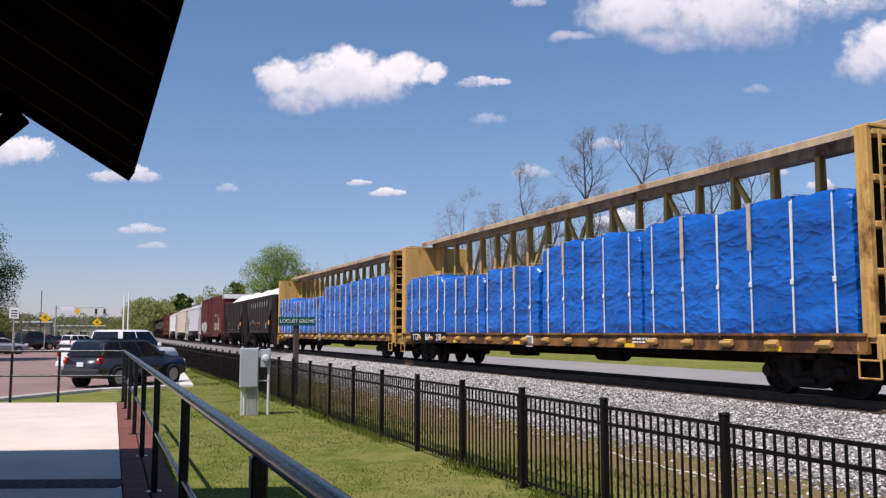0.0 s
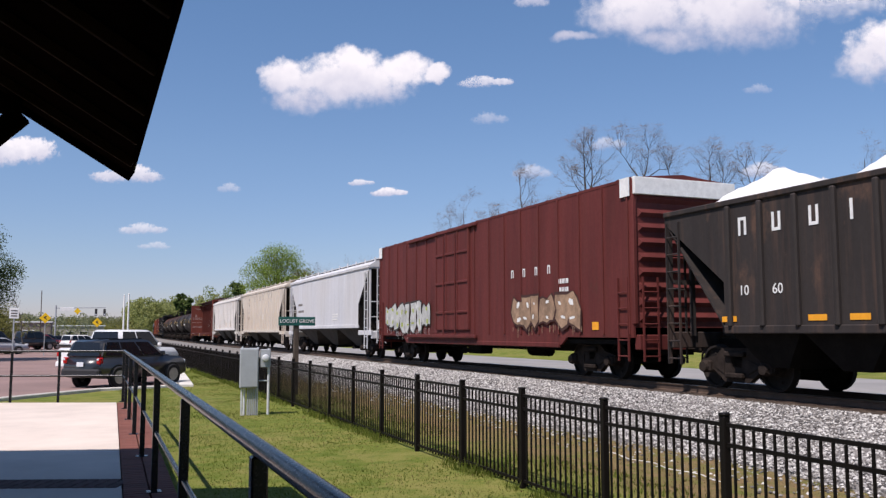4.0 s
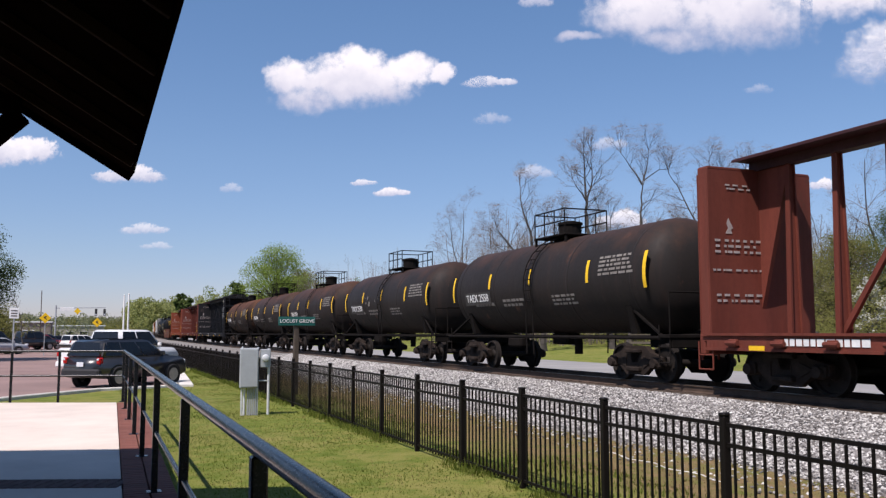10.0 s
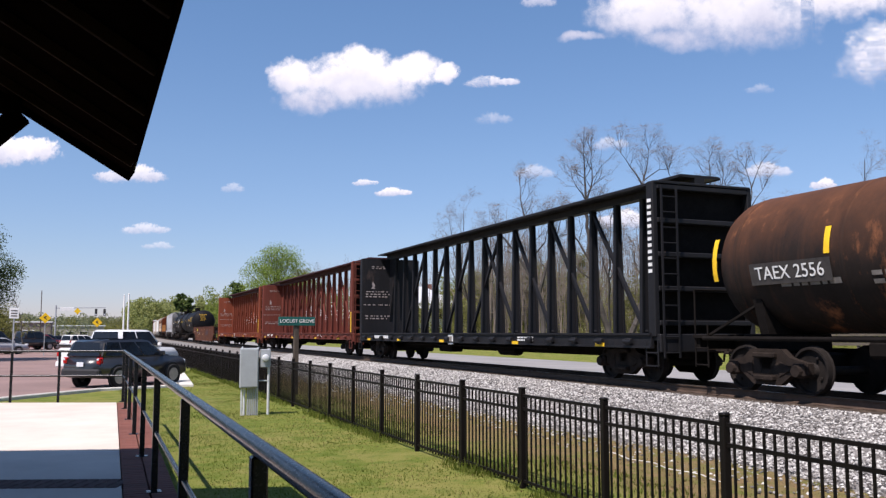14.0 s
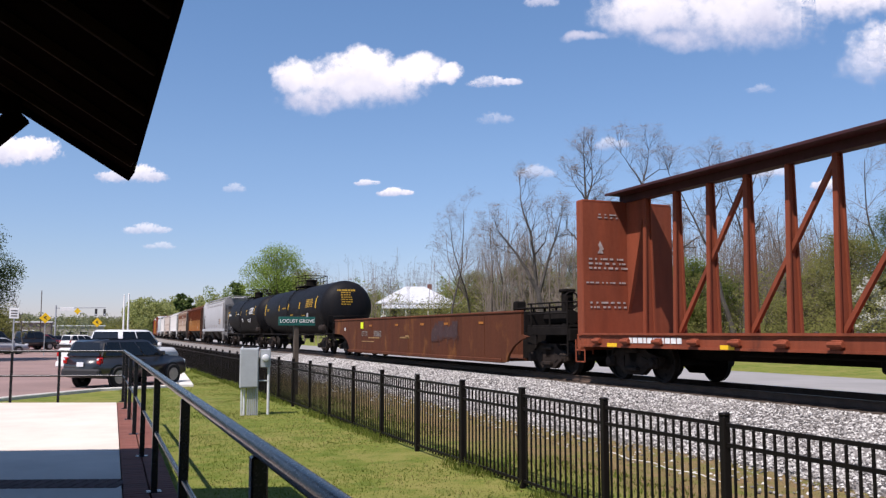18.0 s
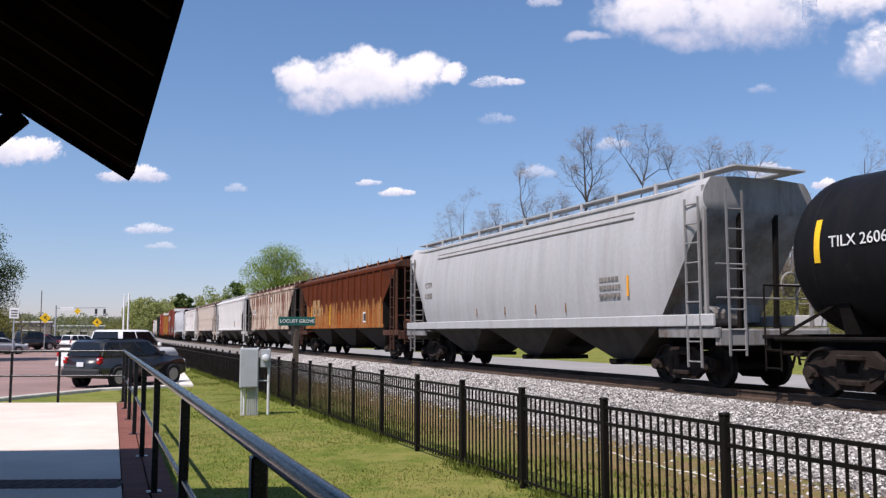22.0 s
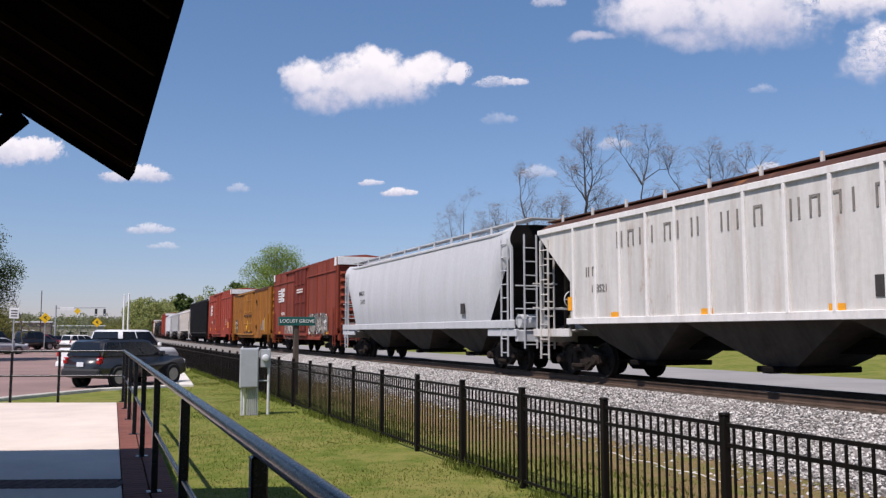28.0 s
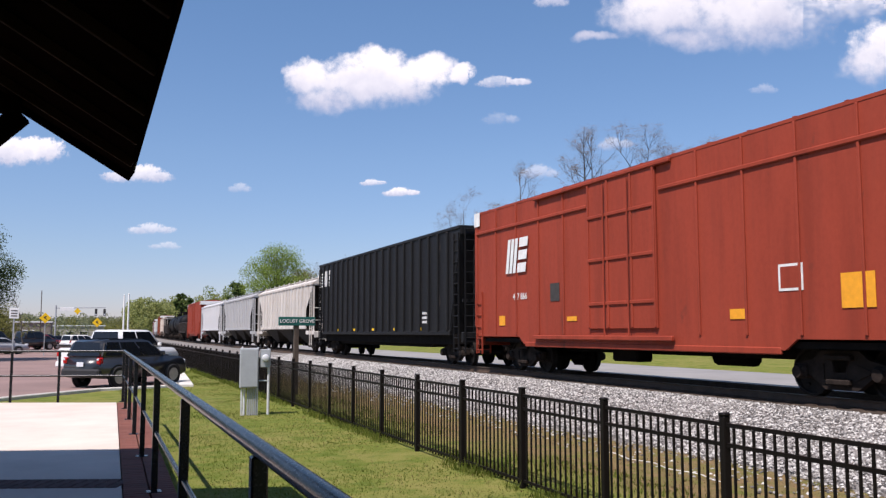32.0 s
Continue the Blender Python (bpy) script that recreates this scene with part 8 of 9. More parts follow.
    thicket("undergrowth", 60, 95, 30, 115, 3.0, 8.0, M_LEAF_OLIVE, 320, 90, 0.13, 72, "dull green thicket behind the bare trees", 1.8)
    thicket("far_woods", 26, 130, 170, 300, 6, 14, M_LEAF_SPRING, 230, 110, 0.28, 64, "distant spring-green woods beside the line", 2.6)
    thicket("far_woods", 30, 130, 180, 320, 6, 13, M_LEAF_OLIVE, 210, 110, 0.28, 65, "distant muted-green woods beside the line", 2.6)
    thicket("far_woods", -110, 12, 330, 440, 5, 10, M_LEAF_MUTED, 230, 95, 0.42, 66, "distant woods beyond the town", 3.4)
    thicket("far_woods", -60, 22, 650, 780, 8, 15, M_LEAF_MUTED, 120, 90, 0.9, 69, "distant wooded rise behind the town", 5.0)
    thicket("far_woods", 24, 115, 560, 700, 18, 27, M_LEAF_PALE, 170, 110, 0.8, 73, "distant wooded rise behind the line", 5.0)
    thicket("far_woods", -10, 14, 260, 330, 3, 6.5, M_LEAF_OLIVE, 60, 160, 0.24, 70, "distant spring-green trees beside the line", 2.6)
    thicket("far_woods", 60, 420, 300, 520, 8, 18, M_LEAF_MUTED, 160, 60, 0.7, 67, "distant woods beyond the line", 4.0)
    thicket("far_woods", -160, 0, 150, 300, 2, 5.5, M_LEAF_MUTED, 160, 150, 0.22, 68, "low distant trees round the town", 2.4)
    # tall pines over the far woods
    for x, y, h in ((19.5, 205, 10.5), (21.5, 210, 9.5), (28.5, 186, 12.5), (30.5, 189, 11.5)):
        leafy_tree(x, y, h, 3.2, M_LEAF_DARK, int(x), "dark far-off pine above the woods", 26, 50, 0.34, 0.55, "pine_tree", "far pines")


build_trees()

# ---- white house across the road ----
M_SIDING = plain("white_siding", (0.74, 0.74, 0.72), 0.75, var=0.08, scale=2, grain=20)
M_METALROOF = plain("pale_metal_roof", (0.62, 0.63, 0.64), 0.5, 0.3, var=0.12, scale=1.5, grain=30)
M_GLASS = plain("dark_glass", (0.015, 0.018, 0.022), 0.12, var=0.2, scale=2, grain=10, bump=0)


def build_house():
    h = thing("house", pose(40.2, 108.0, 2.55, 0, 0, -18), "white weatherboard house with a pale hipped roof and porch", "house")
    part("wall", Shape().box((0, 0, 1.6), (9.0, 7.0, 3.2), 0.02), M_SIDING, h)
    part("roof", Shape().add([(-5.2, -4.2, 3.2), (5.2, -4.2, 3.2), (5.2, 4.2, 3.2), (-5.2, 4.2, 3.2), (-1.3, 0, 5.5), (1.3, 0, 5.5), (-5.2, -4.2, 3.05), (5.2, -4.2, 3.05), (5.2, 4.2, 3.05), (-5.2, 4.2, 3.05)],
                             [(0, 1, 5, 4), (1, 2, 5), (2, 3, 4, 5), (3, 0, 4), (0, 6, 7, 1), (1, 7, 8, 2), (2, 8, 9, 3), (3, 9, 6, 0), (6, 9, 8, 7)]), M_METALROOF, h)
    part("porch_roof", Shape().add([(-4.4, -6.4, 2.5), (4.4, -6.4, 2.5), (4.4, -3.5, 3.1), (-4.4, -3.5, 3.1), (-4.4, -6.4, 2.38), (4.4, -6.4, 2.38), (4.4, -3.5, 2.98), (-4.4, -3.5, 2.98)], [(0, 1, 2, 3), (4, 7, 6, 5), (0, 4, 5, 1), (1, 5, 6, 2), (3, 2, 6, 7), (0, 3, 7, 4)]), M_METALROOF, h)
    for x in (-4.2, -1.4, 1.4, 4.2):
        part("porch_post", Shape().box((x, -6.2, 1.2), (0.16, 0.16, 2.4), 0.01), M_SIDING, h)
    for x in (-2.9, 2.9):
        w = part("window", Shape().box((x, -3.52, 1.75), (1.1, 0.06, 1.5), 0.01), M_SIDING, h)
        part("pane", Shape().box((x, -3.56, 1.75), (0.9, 0.02, 1.3)), M_GLASS, w)
    for y in (-1.5, 1.6):
        w = part("window", Shape().box((-4.52, y, 1.75), (0.06, 1.0, 1.5), 0.01), M_SIDING, h)
        part("pane", Shape().box((-4.56, y, 1.75), (0.02, 0.8, 1.3)), M_GLASS, w)
    part("door", Shape().box((0, -3.53, 1.05), (1.0, 0.06, 2.1), 0.01), M_KERB, h)
    part("chimney", Shape().box((2.0, 0.6, 5.2), (0.6, 0.6, 1.3), 0.02), M_BRICK, h)


build_house()

# ---- board fence across the road ----
M_BOARD = plain("grey_board", (0.115, 0.095, 0.075), 0.9, var=0.3, scale=4, grain=30)


def build_board_fence():
    f = thing("board_fence", (0, 0, 0), "low weathered post-and-rail fence beyond the road", "fence")
    x0, y0, x1, y1 = 33.0, 48.0, 36.5, 20.0
    n = 12
    for k in range(n + 1):
        x, y = x0 + (x1 - x0) * k / n, y0 + (y1 - y0) * k / n
        part("post", Shape().box((x, y, ground_z(x, y) + 0.5), (0.14, 0.14, 1.15), 0.01), M_BOARD, f)
        if k < n:
            xb, yb = x0 + (x1 - x0) * (k + 1) / n, y0 + (y1 - y0) * (k + 1) / n
            for z in (0.45, 0.92):
                part("board", Shape().bar((x - 0.09, y, ground_z(x, y) + z), (xb - 0.09, yb, ground_z(xb, yb) + z), 0.04, 0.15), M_BOARD, f)


build_board_fence()

# ---- vehicles ----
M_TYRE = plain("tyre_rubber", (0.016, 0.016, 0.017), 0.9, var=0.3, scale=8, grain=40)
M_RIM = plain("alloy_rim", (0.45, 0.45, 0.46), 0.35, 0.8, var=0.2, scale=8, grain=40)
M_WINDOW = plain("tinted_window", (0.012, 0.014, 0.018), 0.06, var=0.2, scale=2, grain=10, bump=0)
M_TRIM = plain("black_trim", (0.02, 0.02, 0.022), 0.7, var=0.2, scale=6, grain=40)
M_TAIL = plain("red_lens", (0.42, 0.012, 0.012), 0.2, var=0.1, scale=6, grain=20, bump=0)
M_LAMP = plain("clear_lens", (0.62, 0.64, 0.66), 0.12, var=0.1, scale=6, grain=20, bump=0)


def autopaint(name, col, rough=0.3):
    n = Nodes(name)
    n.nt.links.new(n.mix(n.ramp(n.noise(1.3, 4, 0.6), 0.35, 0.65), shade(col, 0.9), c4(col)), n.b.inputs["Base Color"])
    n.b.inputs["Roughness"].default_value = rough
    n.b.inputs["Coat Weight"].default_value = 0.6
    n.b.inputs["Coat Roughness"].default_value = 0.08
    return n.mat


A_CHAR = autopaint("charcoal_paint", (0.016, 0.017, 0.020))
A_WHITE = autopaint("white_car_paint", (0.78, 0.78, 0.77))
A_BLACK = autopaint("black_car_paint", (0.014, 0.015, 0.018))
A_SILVER = autopaint("silver_car_paint", (0.42, 0.43, 0.45))
A_BLUE = autopaint("dark_blue_paint", (0.02, 0.03, 0.06))
A_RED = autopaint("dark_red_paint", (0.18, 0.02, 0.02))


def vehicle(name, m, paint, kind, label):
    """kind: suv, pickup or sedan. Own space: y forward, x right, z from the ground."""
    v = thing(name, m, label, "car" if kind != "pickup" else "pickup truck", "parked vehicles")
    if kind == "suv":
        L, W, H = 4.45, 1.80, 1.74
        low = [(-2.12, 0.40), (-2.16, 0.68), (-2.08, 1.03), (0.95, 1.06), (1.75, 1.0), (1.98, 0.90), (2.04, 0.70), (2.04, 0.42), (1.8, 0.30), (-1.9, 0.32)]
        cab = [(-2.04, 1.02), (-1.88, 1.54), (-1.70, 1.62), (0.0, 1.63), (0.28, 1.58), (1.02, 1.04)]
        wb, wr = (-1.31, 1.31), 0.36
    elif kind == "pickup":
        L, W, H = 5.7, 1.98, 1.92
        low = [(-2.85, 0.55), (-2.88, 1.10), (-2.75, 1.22), (1.1, 1.24), (2.5, 1.16), (2.75, 0.95), (2.8, 0.55), (2.4, 0.40), (-2.4, 0.45)]
        cab = [(-1.15, 1.22), (-1.02, 1.88), (-0.85, 2.00), (0.7, 2.00), (1.0, 1.92), (1.6, 1.22)]
        wb, wr = (-1.75, 1.85), 0.40
    else:
        L, W, H = 4.7, 1.80, 1.46
        low = [(-2.3, 0.42), (-2.33, 0.78), (-2.2, 0.98), (-1.5, 1.0), (0.9, 0.98), (2.1, 0.82), (2.3, 0.66), (2.3, 0.40), (1.9, 0.28), (-1.9, 0.30)]
        cab = [(-1.75, 0.98), (-0.95, 1.42), (0.1, 1.44), (0.35, 1.40), (1.2, 0.96)]
        wb, wr = (-1.38, 1.38), 0.33
    hw = W / 2

    def tapered(pts, w0, w1, z0, z1):
        n = len(pts)
        vs = []
        for sg in (-1, 1):
            for y, z in pts:
                f = (z - z0) / (z1 - z0)
                vs.append((sg * (w0 + (w1 - w0) * max(0, min(1, f))), y, z))
        fs = [(i, (i + 1) % n, n + (i + 1) % n, n + i) for i in range(n)] + [tuple(range(n))[::-1], tuple(range(n, 2 * n))]
        return Shape().add(vs, fs)
    me = tapered(low, hw - 0.03, hw - 0.06, 0.3, 1.2).mesh("body", paint)
    bm = bmesh.new()
    bm.from_mesh(me)
    bmesh.ops.bevel(bm, geom=bm.edges[:], offset=0.05, segments=2, affect='EDGES')
    bm.to_mesh(me)
    bm.free()
    me.polygons.foreach_set("use_smooth", [True] * len(me.polygons))
    body = part("body", me, None, v)
    zc0, zc1 = cab[0][1], max(z for y, z in cab)
    me = tapered(cab, hw - 0.07, hw - 0.22, zc0, zc1).mesh("cabin", paint)
    bm = bmesh.new()
    bm.from_mesh(me)
    bmesh.ops.bevel(bm, geom=bm.edges[:], offset=0.04, segments=2, affect='EDGES')
    bm.to_mesh(me)
    bm.free()
    me.polygons.foreach_set("use_smooth", [True] * len(me.polygons))
    part("cabin", me, None, v)

    def on_cab(y, z, sx, out=0.008):
        f = (z - zc0) / (zc1 - zc0)
        return (sx * (hw - 0.07 - 0.15 * f + out), y, z)
    zl, zh = zc0 + 0.06, zc1 - 0.085
    ya, yb = cab[0][0], cab[-1][0]
    slope_r = (cab[1][0] - ya) / (cab[1][1] - zc0)
    slope_f = (yb - cab[-2][0]) / (zc0 - cab[-2][1])
    y_r = lambda z: ya + (z - zc0) * slope_r + 0.12
    y_f = lambda z: yb + (z - zc0) * slope_f - 0.12
    cuts = [0.0, 0.30, 0.66, 1.0] if kind == "suv" else [0.0, 0.45, 1.0]
    for sx in (-1, 1):
        for a, b in zip(cuts, cuts[1:]):
            q = []
            for f, z in ((a, zl), (b, zl), (b, zh), (a, zh)):
                y = y_r(z) + (y_f(z) - y_r(z)) * f
                y += 0.03 if f == a else -0.03
                q.append(on_cab(y, z, sx))
            part("side_window", Shape().add(q, [(0, 1, 2, 3)]), M_WINDOW, v)
    for yy, sl, sg, nm in ((ya, slope_r, -1, "rear_window"), (yb, slope_f, 1, "windscreen")):
        q = [(-(hw - 0.2), yy + (zl - zc0) * sl + sg * 0.012, zl), (hw - 0.2, yy + (zl - zc0) * sl + sg * 0.012, zl), (hw - 0.32, yy + (zh - zc0) * sl + sg * 0.012, zh), (-(hw - 0.32), yy + (zh - zc0) * sl + sg * 0.012, zh)]
        part(nm, Shape().add(q, [(0, 1, 2, 3)]), M_WINDOW, v)
    rear, front = low[1][0], low[-3][0] if kind != "sedan" else low[-4][0]
    part("rear_bumper", Shape().box((0, rear + 0.05, 0.52), (W - 0.06, 0.24, 0.26), 0.06), M_TRIM if kind == "suv" else paint, v)
    part("front_bumper", Shape().box((0, front - 0.06, 0.50), (W - 0.08, 0.24, 0.26), 0.06), paint, v)
    part("number_plate", Shape().box((0, rear - 0.025, 0.80), (0.31, 0.015, 0.15), 0.004), M_LAMP, v, "blank pale number plate")
    zt = 0.95 if kind == "suv" else 0.98 if kind == "pickup" else 0.82
    for sx in (-1, 1):
        lamp = part("tail_light", Shape().box((sx * (hw - 0.125), rear + 0.10, zt - 0.03), (0.17, 0.20, 0.23), 0.04), M_TAIL, v)
        if kind == "suv":
            part("reverse_lens", Shape().box((sx * (hw - 0.125), rear + 0.02, zt + 0.02), (0.10, 0.06, 0.07), 0.01), M_LAMP, lamp)
            part("rear_pillar", Shape().bar((sx * (hw - 0.10), -2.00, 1.07), (sx * (hw - 0.20), -1.82, 1.52), 0.05, 0.05), M_TRIM, v)
        part("headlight", Shape().box((sx * (hw - 0.24), front - 0.08, 0.80), (0.36, 0.16, 0.18), 0.03), M_LAMP, v)
        part("mirror", Shape().box((sx * (hw + 0.07), yb - 0.35, zc0 + 0.12), (0.2, 0.1, 0.16), 0.03), paint, v)
        part("door_handle", Shape().box((sx * (hw - 0.04), -0.15, zc0 - 0.10), (0.03, 0.2, 0.03), 0.006), paint, v)
        if kind == "suv":
            part("roof_rail", Shape().bar((sx * (hw - 0.32), -1.5, 1.64), (sx * (hw - 0.32), 0.0, 1.65), 0.04, 0.04), M_TRIM, v)
        for y in wb:
            part("wheel_arch", Shape().lathe([(wr + 0.07, -0.02), (wr + 0.07, 0.03), (wr + 0.02, 0.03)], 24, 'x', (sx * (hw - 0.06), y, wr), close=False), M_TRIM, v)
            w = part("wheel", Shape().lathe([(wr - 0.14, -0.11), (wr - 0.03, -0.11), (wr, -0.07), (wr, 0.07), (wr - 0.03, 0.11), (wr - 0.14, 0.11)], 24, 'x', close=False), M_TYRE, v, at=(sx * (hw - 0.08), y, wr), smooth=True)
            r = Shape().lathe([(0.02, 0.11), (0.07, 0.11), (0.07, 0.06), (wr - 0.16, 0.03), (wr - 0.13, 0.112)], 20, 'x')
            for k in range(5):
                a = k * 2 * math.pi / 5
                r.bar((0.085, 0, 0), (0.085, (wr - 0.13) * math.cos(a), (wr - 0.13) * math.sin(a)), 0.03, 0.06)
            ob = part("rim", r, M_RIM, w)
            if sx < 0:
                ob.matrix_basis = pose(0, 0, 0, 0, 0, 180)
    if kind == "pickup":
        part("bed_opening", Shape().box((0, -1.95, 1.235), (W - 0.36, 1.45, 0.02)), M_TRIM, v)
        part("tailgate", Shape().box((0, -2.86, 0.90), (W - 0.5, 0.05, 0.44), 0.015), paint, v)
    return v


LOT = 0.05


def park(name, x, y, heading, paint, kind, label):
    """heading: degrees from +x towards +y of the vehicle's nose."""
    return vehicle(name, pose(x, y, LOT, 0, 0, heading - 90), paint, kind, label)


park("suv", 1.38, 33.25, 43, A_CHAR, "suv", "charcoal grey compact SUV parked at the kerb")
park("pickup_truck", 1.45, 42.0, 46, A_WHITE, "pickup", "white crew-cab pickup parked behind an SUV")
park("pickup_truck", -5.9, 104.0, 40, A_BLACK, "pickup", "black pickup parked in the car park")
park("sedan", -7.2, 84.0, 35, A_SILVER, "sedan", "silver sedan parked in the car park")
park("suv", -4.9, 122.0, 40, A_BLUE, "suv", "dark blue SUV parked in the car park")
park("sedan", -8.6, 98.0, 40, A_BLACK, "sedan", "black sedan parked in the car park")
park("sedan", -3.9, 132.0, 40, A_CHAR, "sedan", "dark grey sedan far off in the car park")
park("suv", -0.6, 100.0, 40, A_WHITE, "suv", "white SUV far off in the car park")
park("sedan", 0.8, 112.0, 40, A_SILVER, "sedan", "silver sedan far off in the car park")
park("suv", -4.8, 108.0, 40, A_RED, "suv", "dark red SUV far off in the car park")
park("sedan", 2.6, 126.0, 40, A_WHITE, "sedan", "white sedan far off in the car park")
park("pickup_truck", -8.4, 88.0, 40, A_BLACK, "pickup", "black pickup far off in the car park")

# ---- station sign ----
M_SIGNGREEN = plain("sign_green", (0.012, 0.105, 0.088), 0.5, var=0.1, scale=4, grain=30, bump=0.03)
M_SIGNWHITE = plain("sign_white", (0.78, 0.79, 0.76), 0.6, var=0.06, scale=6, grain=30, bump=0)
M_POSTWOOD = plain("post_wood", (0.085, 0.065, 0.05), 0.9, var=0.35, scale=4, grain=30, bump=0.4)
M_METERGREY = plain("meter_grey", (0.36, 0.38, 0.39), 0.55, 0.2, var=0.1, scale=4, grain=40)
M_CONDUIT = plain("conduit_pale", (0.62, 0.63, 0.63), 0.5, 0.2, var=0.12, scale=4, grain=40)
M_DIAMOND = plain("warning_yellow", (0.80, 0.50, 0.01), 0.5, var=0.05, scale=4, grain=40, bump=0)


def build_station_sign():
    s = thing("station_sign", pose(5.95, 26.4, 0.04, 0, 0, 4), "green station name board on a dark wooden post", "sign")
    part("post", Shape().box((0, 0.08, 1.15), (0.15, 0.15, 2.3), 0.012), M_POSTWOOD, s)
    part("board", Shape().box((0, 0, 2.23), (1.16, 0.05, 0.27), 0.008), M_SIGNGREEN, s)
    part("lettering", words("LOCUST GROVE", 0.150, M_SIGNWHITE), None, s, at=pose(0, -0.032, 2.23, 90, 0, 0))


build_station_sign()


def build_meter():
    m = thing("electric_meter_cabinet", pose(3.61, 20.5, 0.0, 0, 0, -8), "grey electrical cabinet and round meter on pale conduits", "meter cabinet")
    part("cabinet", Shape().box((-0.10, 0, 1.10), (0.43, 0.24, 0.92), 0.015), M_METERGREY, m)
    part("cabinet_door", Shape().box((-0.10, -0.127, 1.10), (0.39, 0.014, 0.86), 0.006), M_METERGREY, m)
    part("meter_box", Shape().box((0.27, 0, 1.32), (0.24, 0.16, 0.42), 0.012), M_METERGREY, m)
    part("meter", Shape().lathe([(0.085, 0.0), (0.085, -0.06), (0.07, -0.10), (0.03, -0.115)], 18, 'y', (0.27, -0.08, 1.33)), M_CONDUIT, m, smooth=True)
    for x, r, z0, z1 in ((0.35, 0.032, 0, 1.55), (-0.26, 0.02, 0, 1.60), (-0.20, 0.03, 0, 0.66), (0.10, 0.018, 0, 1.58)):
        part("conduit", Shape().tube((x, 0.02, z0), (x, 0.02, z1), r, n=10), M_CONDUIT, m, smooth=True)
    for k in range(5):
        part("conduit", Shape().tube((-0.12 + k * 0.045, 0.0, 0), (-0.12 + k * 0.045, 0.0, 0.66), 0.019, n=8), M_METERGREY, m, smooth=True)
    part("link_pipe", Shape().tube((0.1, 0.0, 0.80), (0.36, 0.0, 0.80), 0.016, n=8), M_METERGREY, m)


build_meter()


def pole_sign(name, x, y, z, size, label, shape, mat, heading=0):
    t = thing(name, pose(x, y, 0, 0, 0, heading), label, "sign", "road signs")
    part("post", Shape().box((0, 0.04, z / 2), (0.06, 0.05, z), 0.006), M_METERGREY, t)
    if shape == "diamond":
        p = part("panel", Shape().box((0, 0, 0), (size, 0.02, size), 0.006), mat, t, at=pose(0, 0, z, 0, 45, 0))
        part("arrow", Shape().box((0, -0.014, 0), (size * 0.5, 0.006, size * 0.12)).box((-0.1 * size, -0.014, 0.1 * size), (size * 0.12, 0.006, size * 0.4)), M_DARKMARK, p)
    else:
        part("panel", Shape().box((0, 0, z - size * 0.5), (size * 0.82, 0.02, size), 0.006), mat, t)
        s = Shape()
        for k in range(3):
            s.box((0, -0.014, z - size * (0.25 + 0.25 * k)), (size * 0.55, 0.006, size * 0.09))
        part("lettering", s, M_DARKMARK, t)
    return t


pole_sign("parking_sign", -3.05, 42.4, 3.0, 0.46, "small white sign with unreadable lettering on a post", "plate", M_SIGNWHITE)
pole_sign("warning_sign", -3.27, 77.2, 3.1, 0.62, "yellow diamond warning sign on a post", "diamond", M_DIAMOND)
pole_sign("warning_sign", 0.74, 86.5, 2.85, 0.62, "yellow diamond warning sign on a post", "diamond", M_DIAMOND)


def build_signals():
    t = thing("traffic_signal", (0, 0, 0), "traffic signal mast with street sign over the junction", "traffic light")
    part("mast", Shape().tube((-4.6, 142, 0), (-4.6, 142, 6.0), 0.11, n=8), M_METERGREY, t)
    part("arm", Shape().tube((-4.6, 142, 5.6), (2.4, 142, 5.75), 0.07, n=8), M_METERGREY, t)
    part("street_sign", Shape().box((-3.1, 141.9, 5.45), (1.9, 0.04, 0.5), 0.01), M_SIGNWHITE, t)
    part("warning_plate", Shape().box((-1.6, 141.9, 5.15), (0.7, 0.04, 0.7), 0.01, Matrix.Rotation(radians(45), 3, 'Y')), M_DIAMOND, t)
    for x in (1.0, 2.2):
        sg = part("signal_head", Shape().box((x, 141.85, 5.0), (0.36, 0.25, 1.05), 0.03), M_TRIM, t)
        part("lens", Shape().lathe([(0.11, 0), (0.09, -0.05)], 12, 'y', (x, 141.72, 4.66)), M_LAMP, sg)
    for x, y, h in ((5.55, 158, 8.3), (6.35, 160, 8.6)):
        p = thing("white_pole", (x, y, 0), "tall plain white pole beside the crossing", "pole", "white poles")
        part("shaft", Shape().tube((0, 0, 0), (0, 0, h), 0.16, 0.13, n=10), M_SIGNWHITE, p, smooth=True)
        part("cap", Shape().lathe([(0.15, h), (0.15, h + 0.08), (0.02, h + 0.12)], 10, 'z'), M_SIGNWHITE, p)
    for x, y, h in ((-7.0, 150, 8.5),):
        p = thing("utility_pole", (x, y, 0), "slim wooden utility pole far off", "pole", "utility poles")
        part("shaft", Shape().tube((0, 0, 0), (0, 0, h), 0.08, 0.06, n=8), M_POSTWOOD, p)
        part("cap", Shape().lathe([(0.10, h), (0.02, h + 0.06)], 8, 'z'), M_POSTWOOD, p)


build_signals()


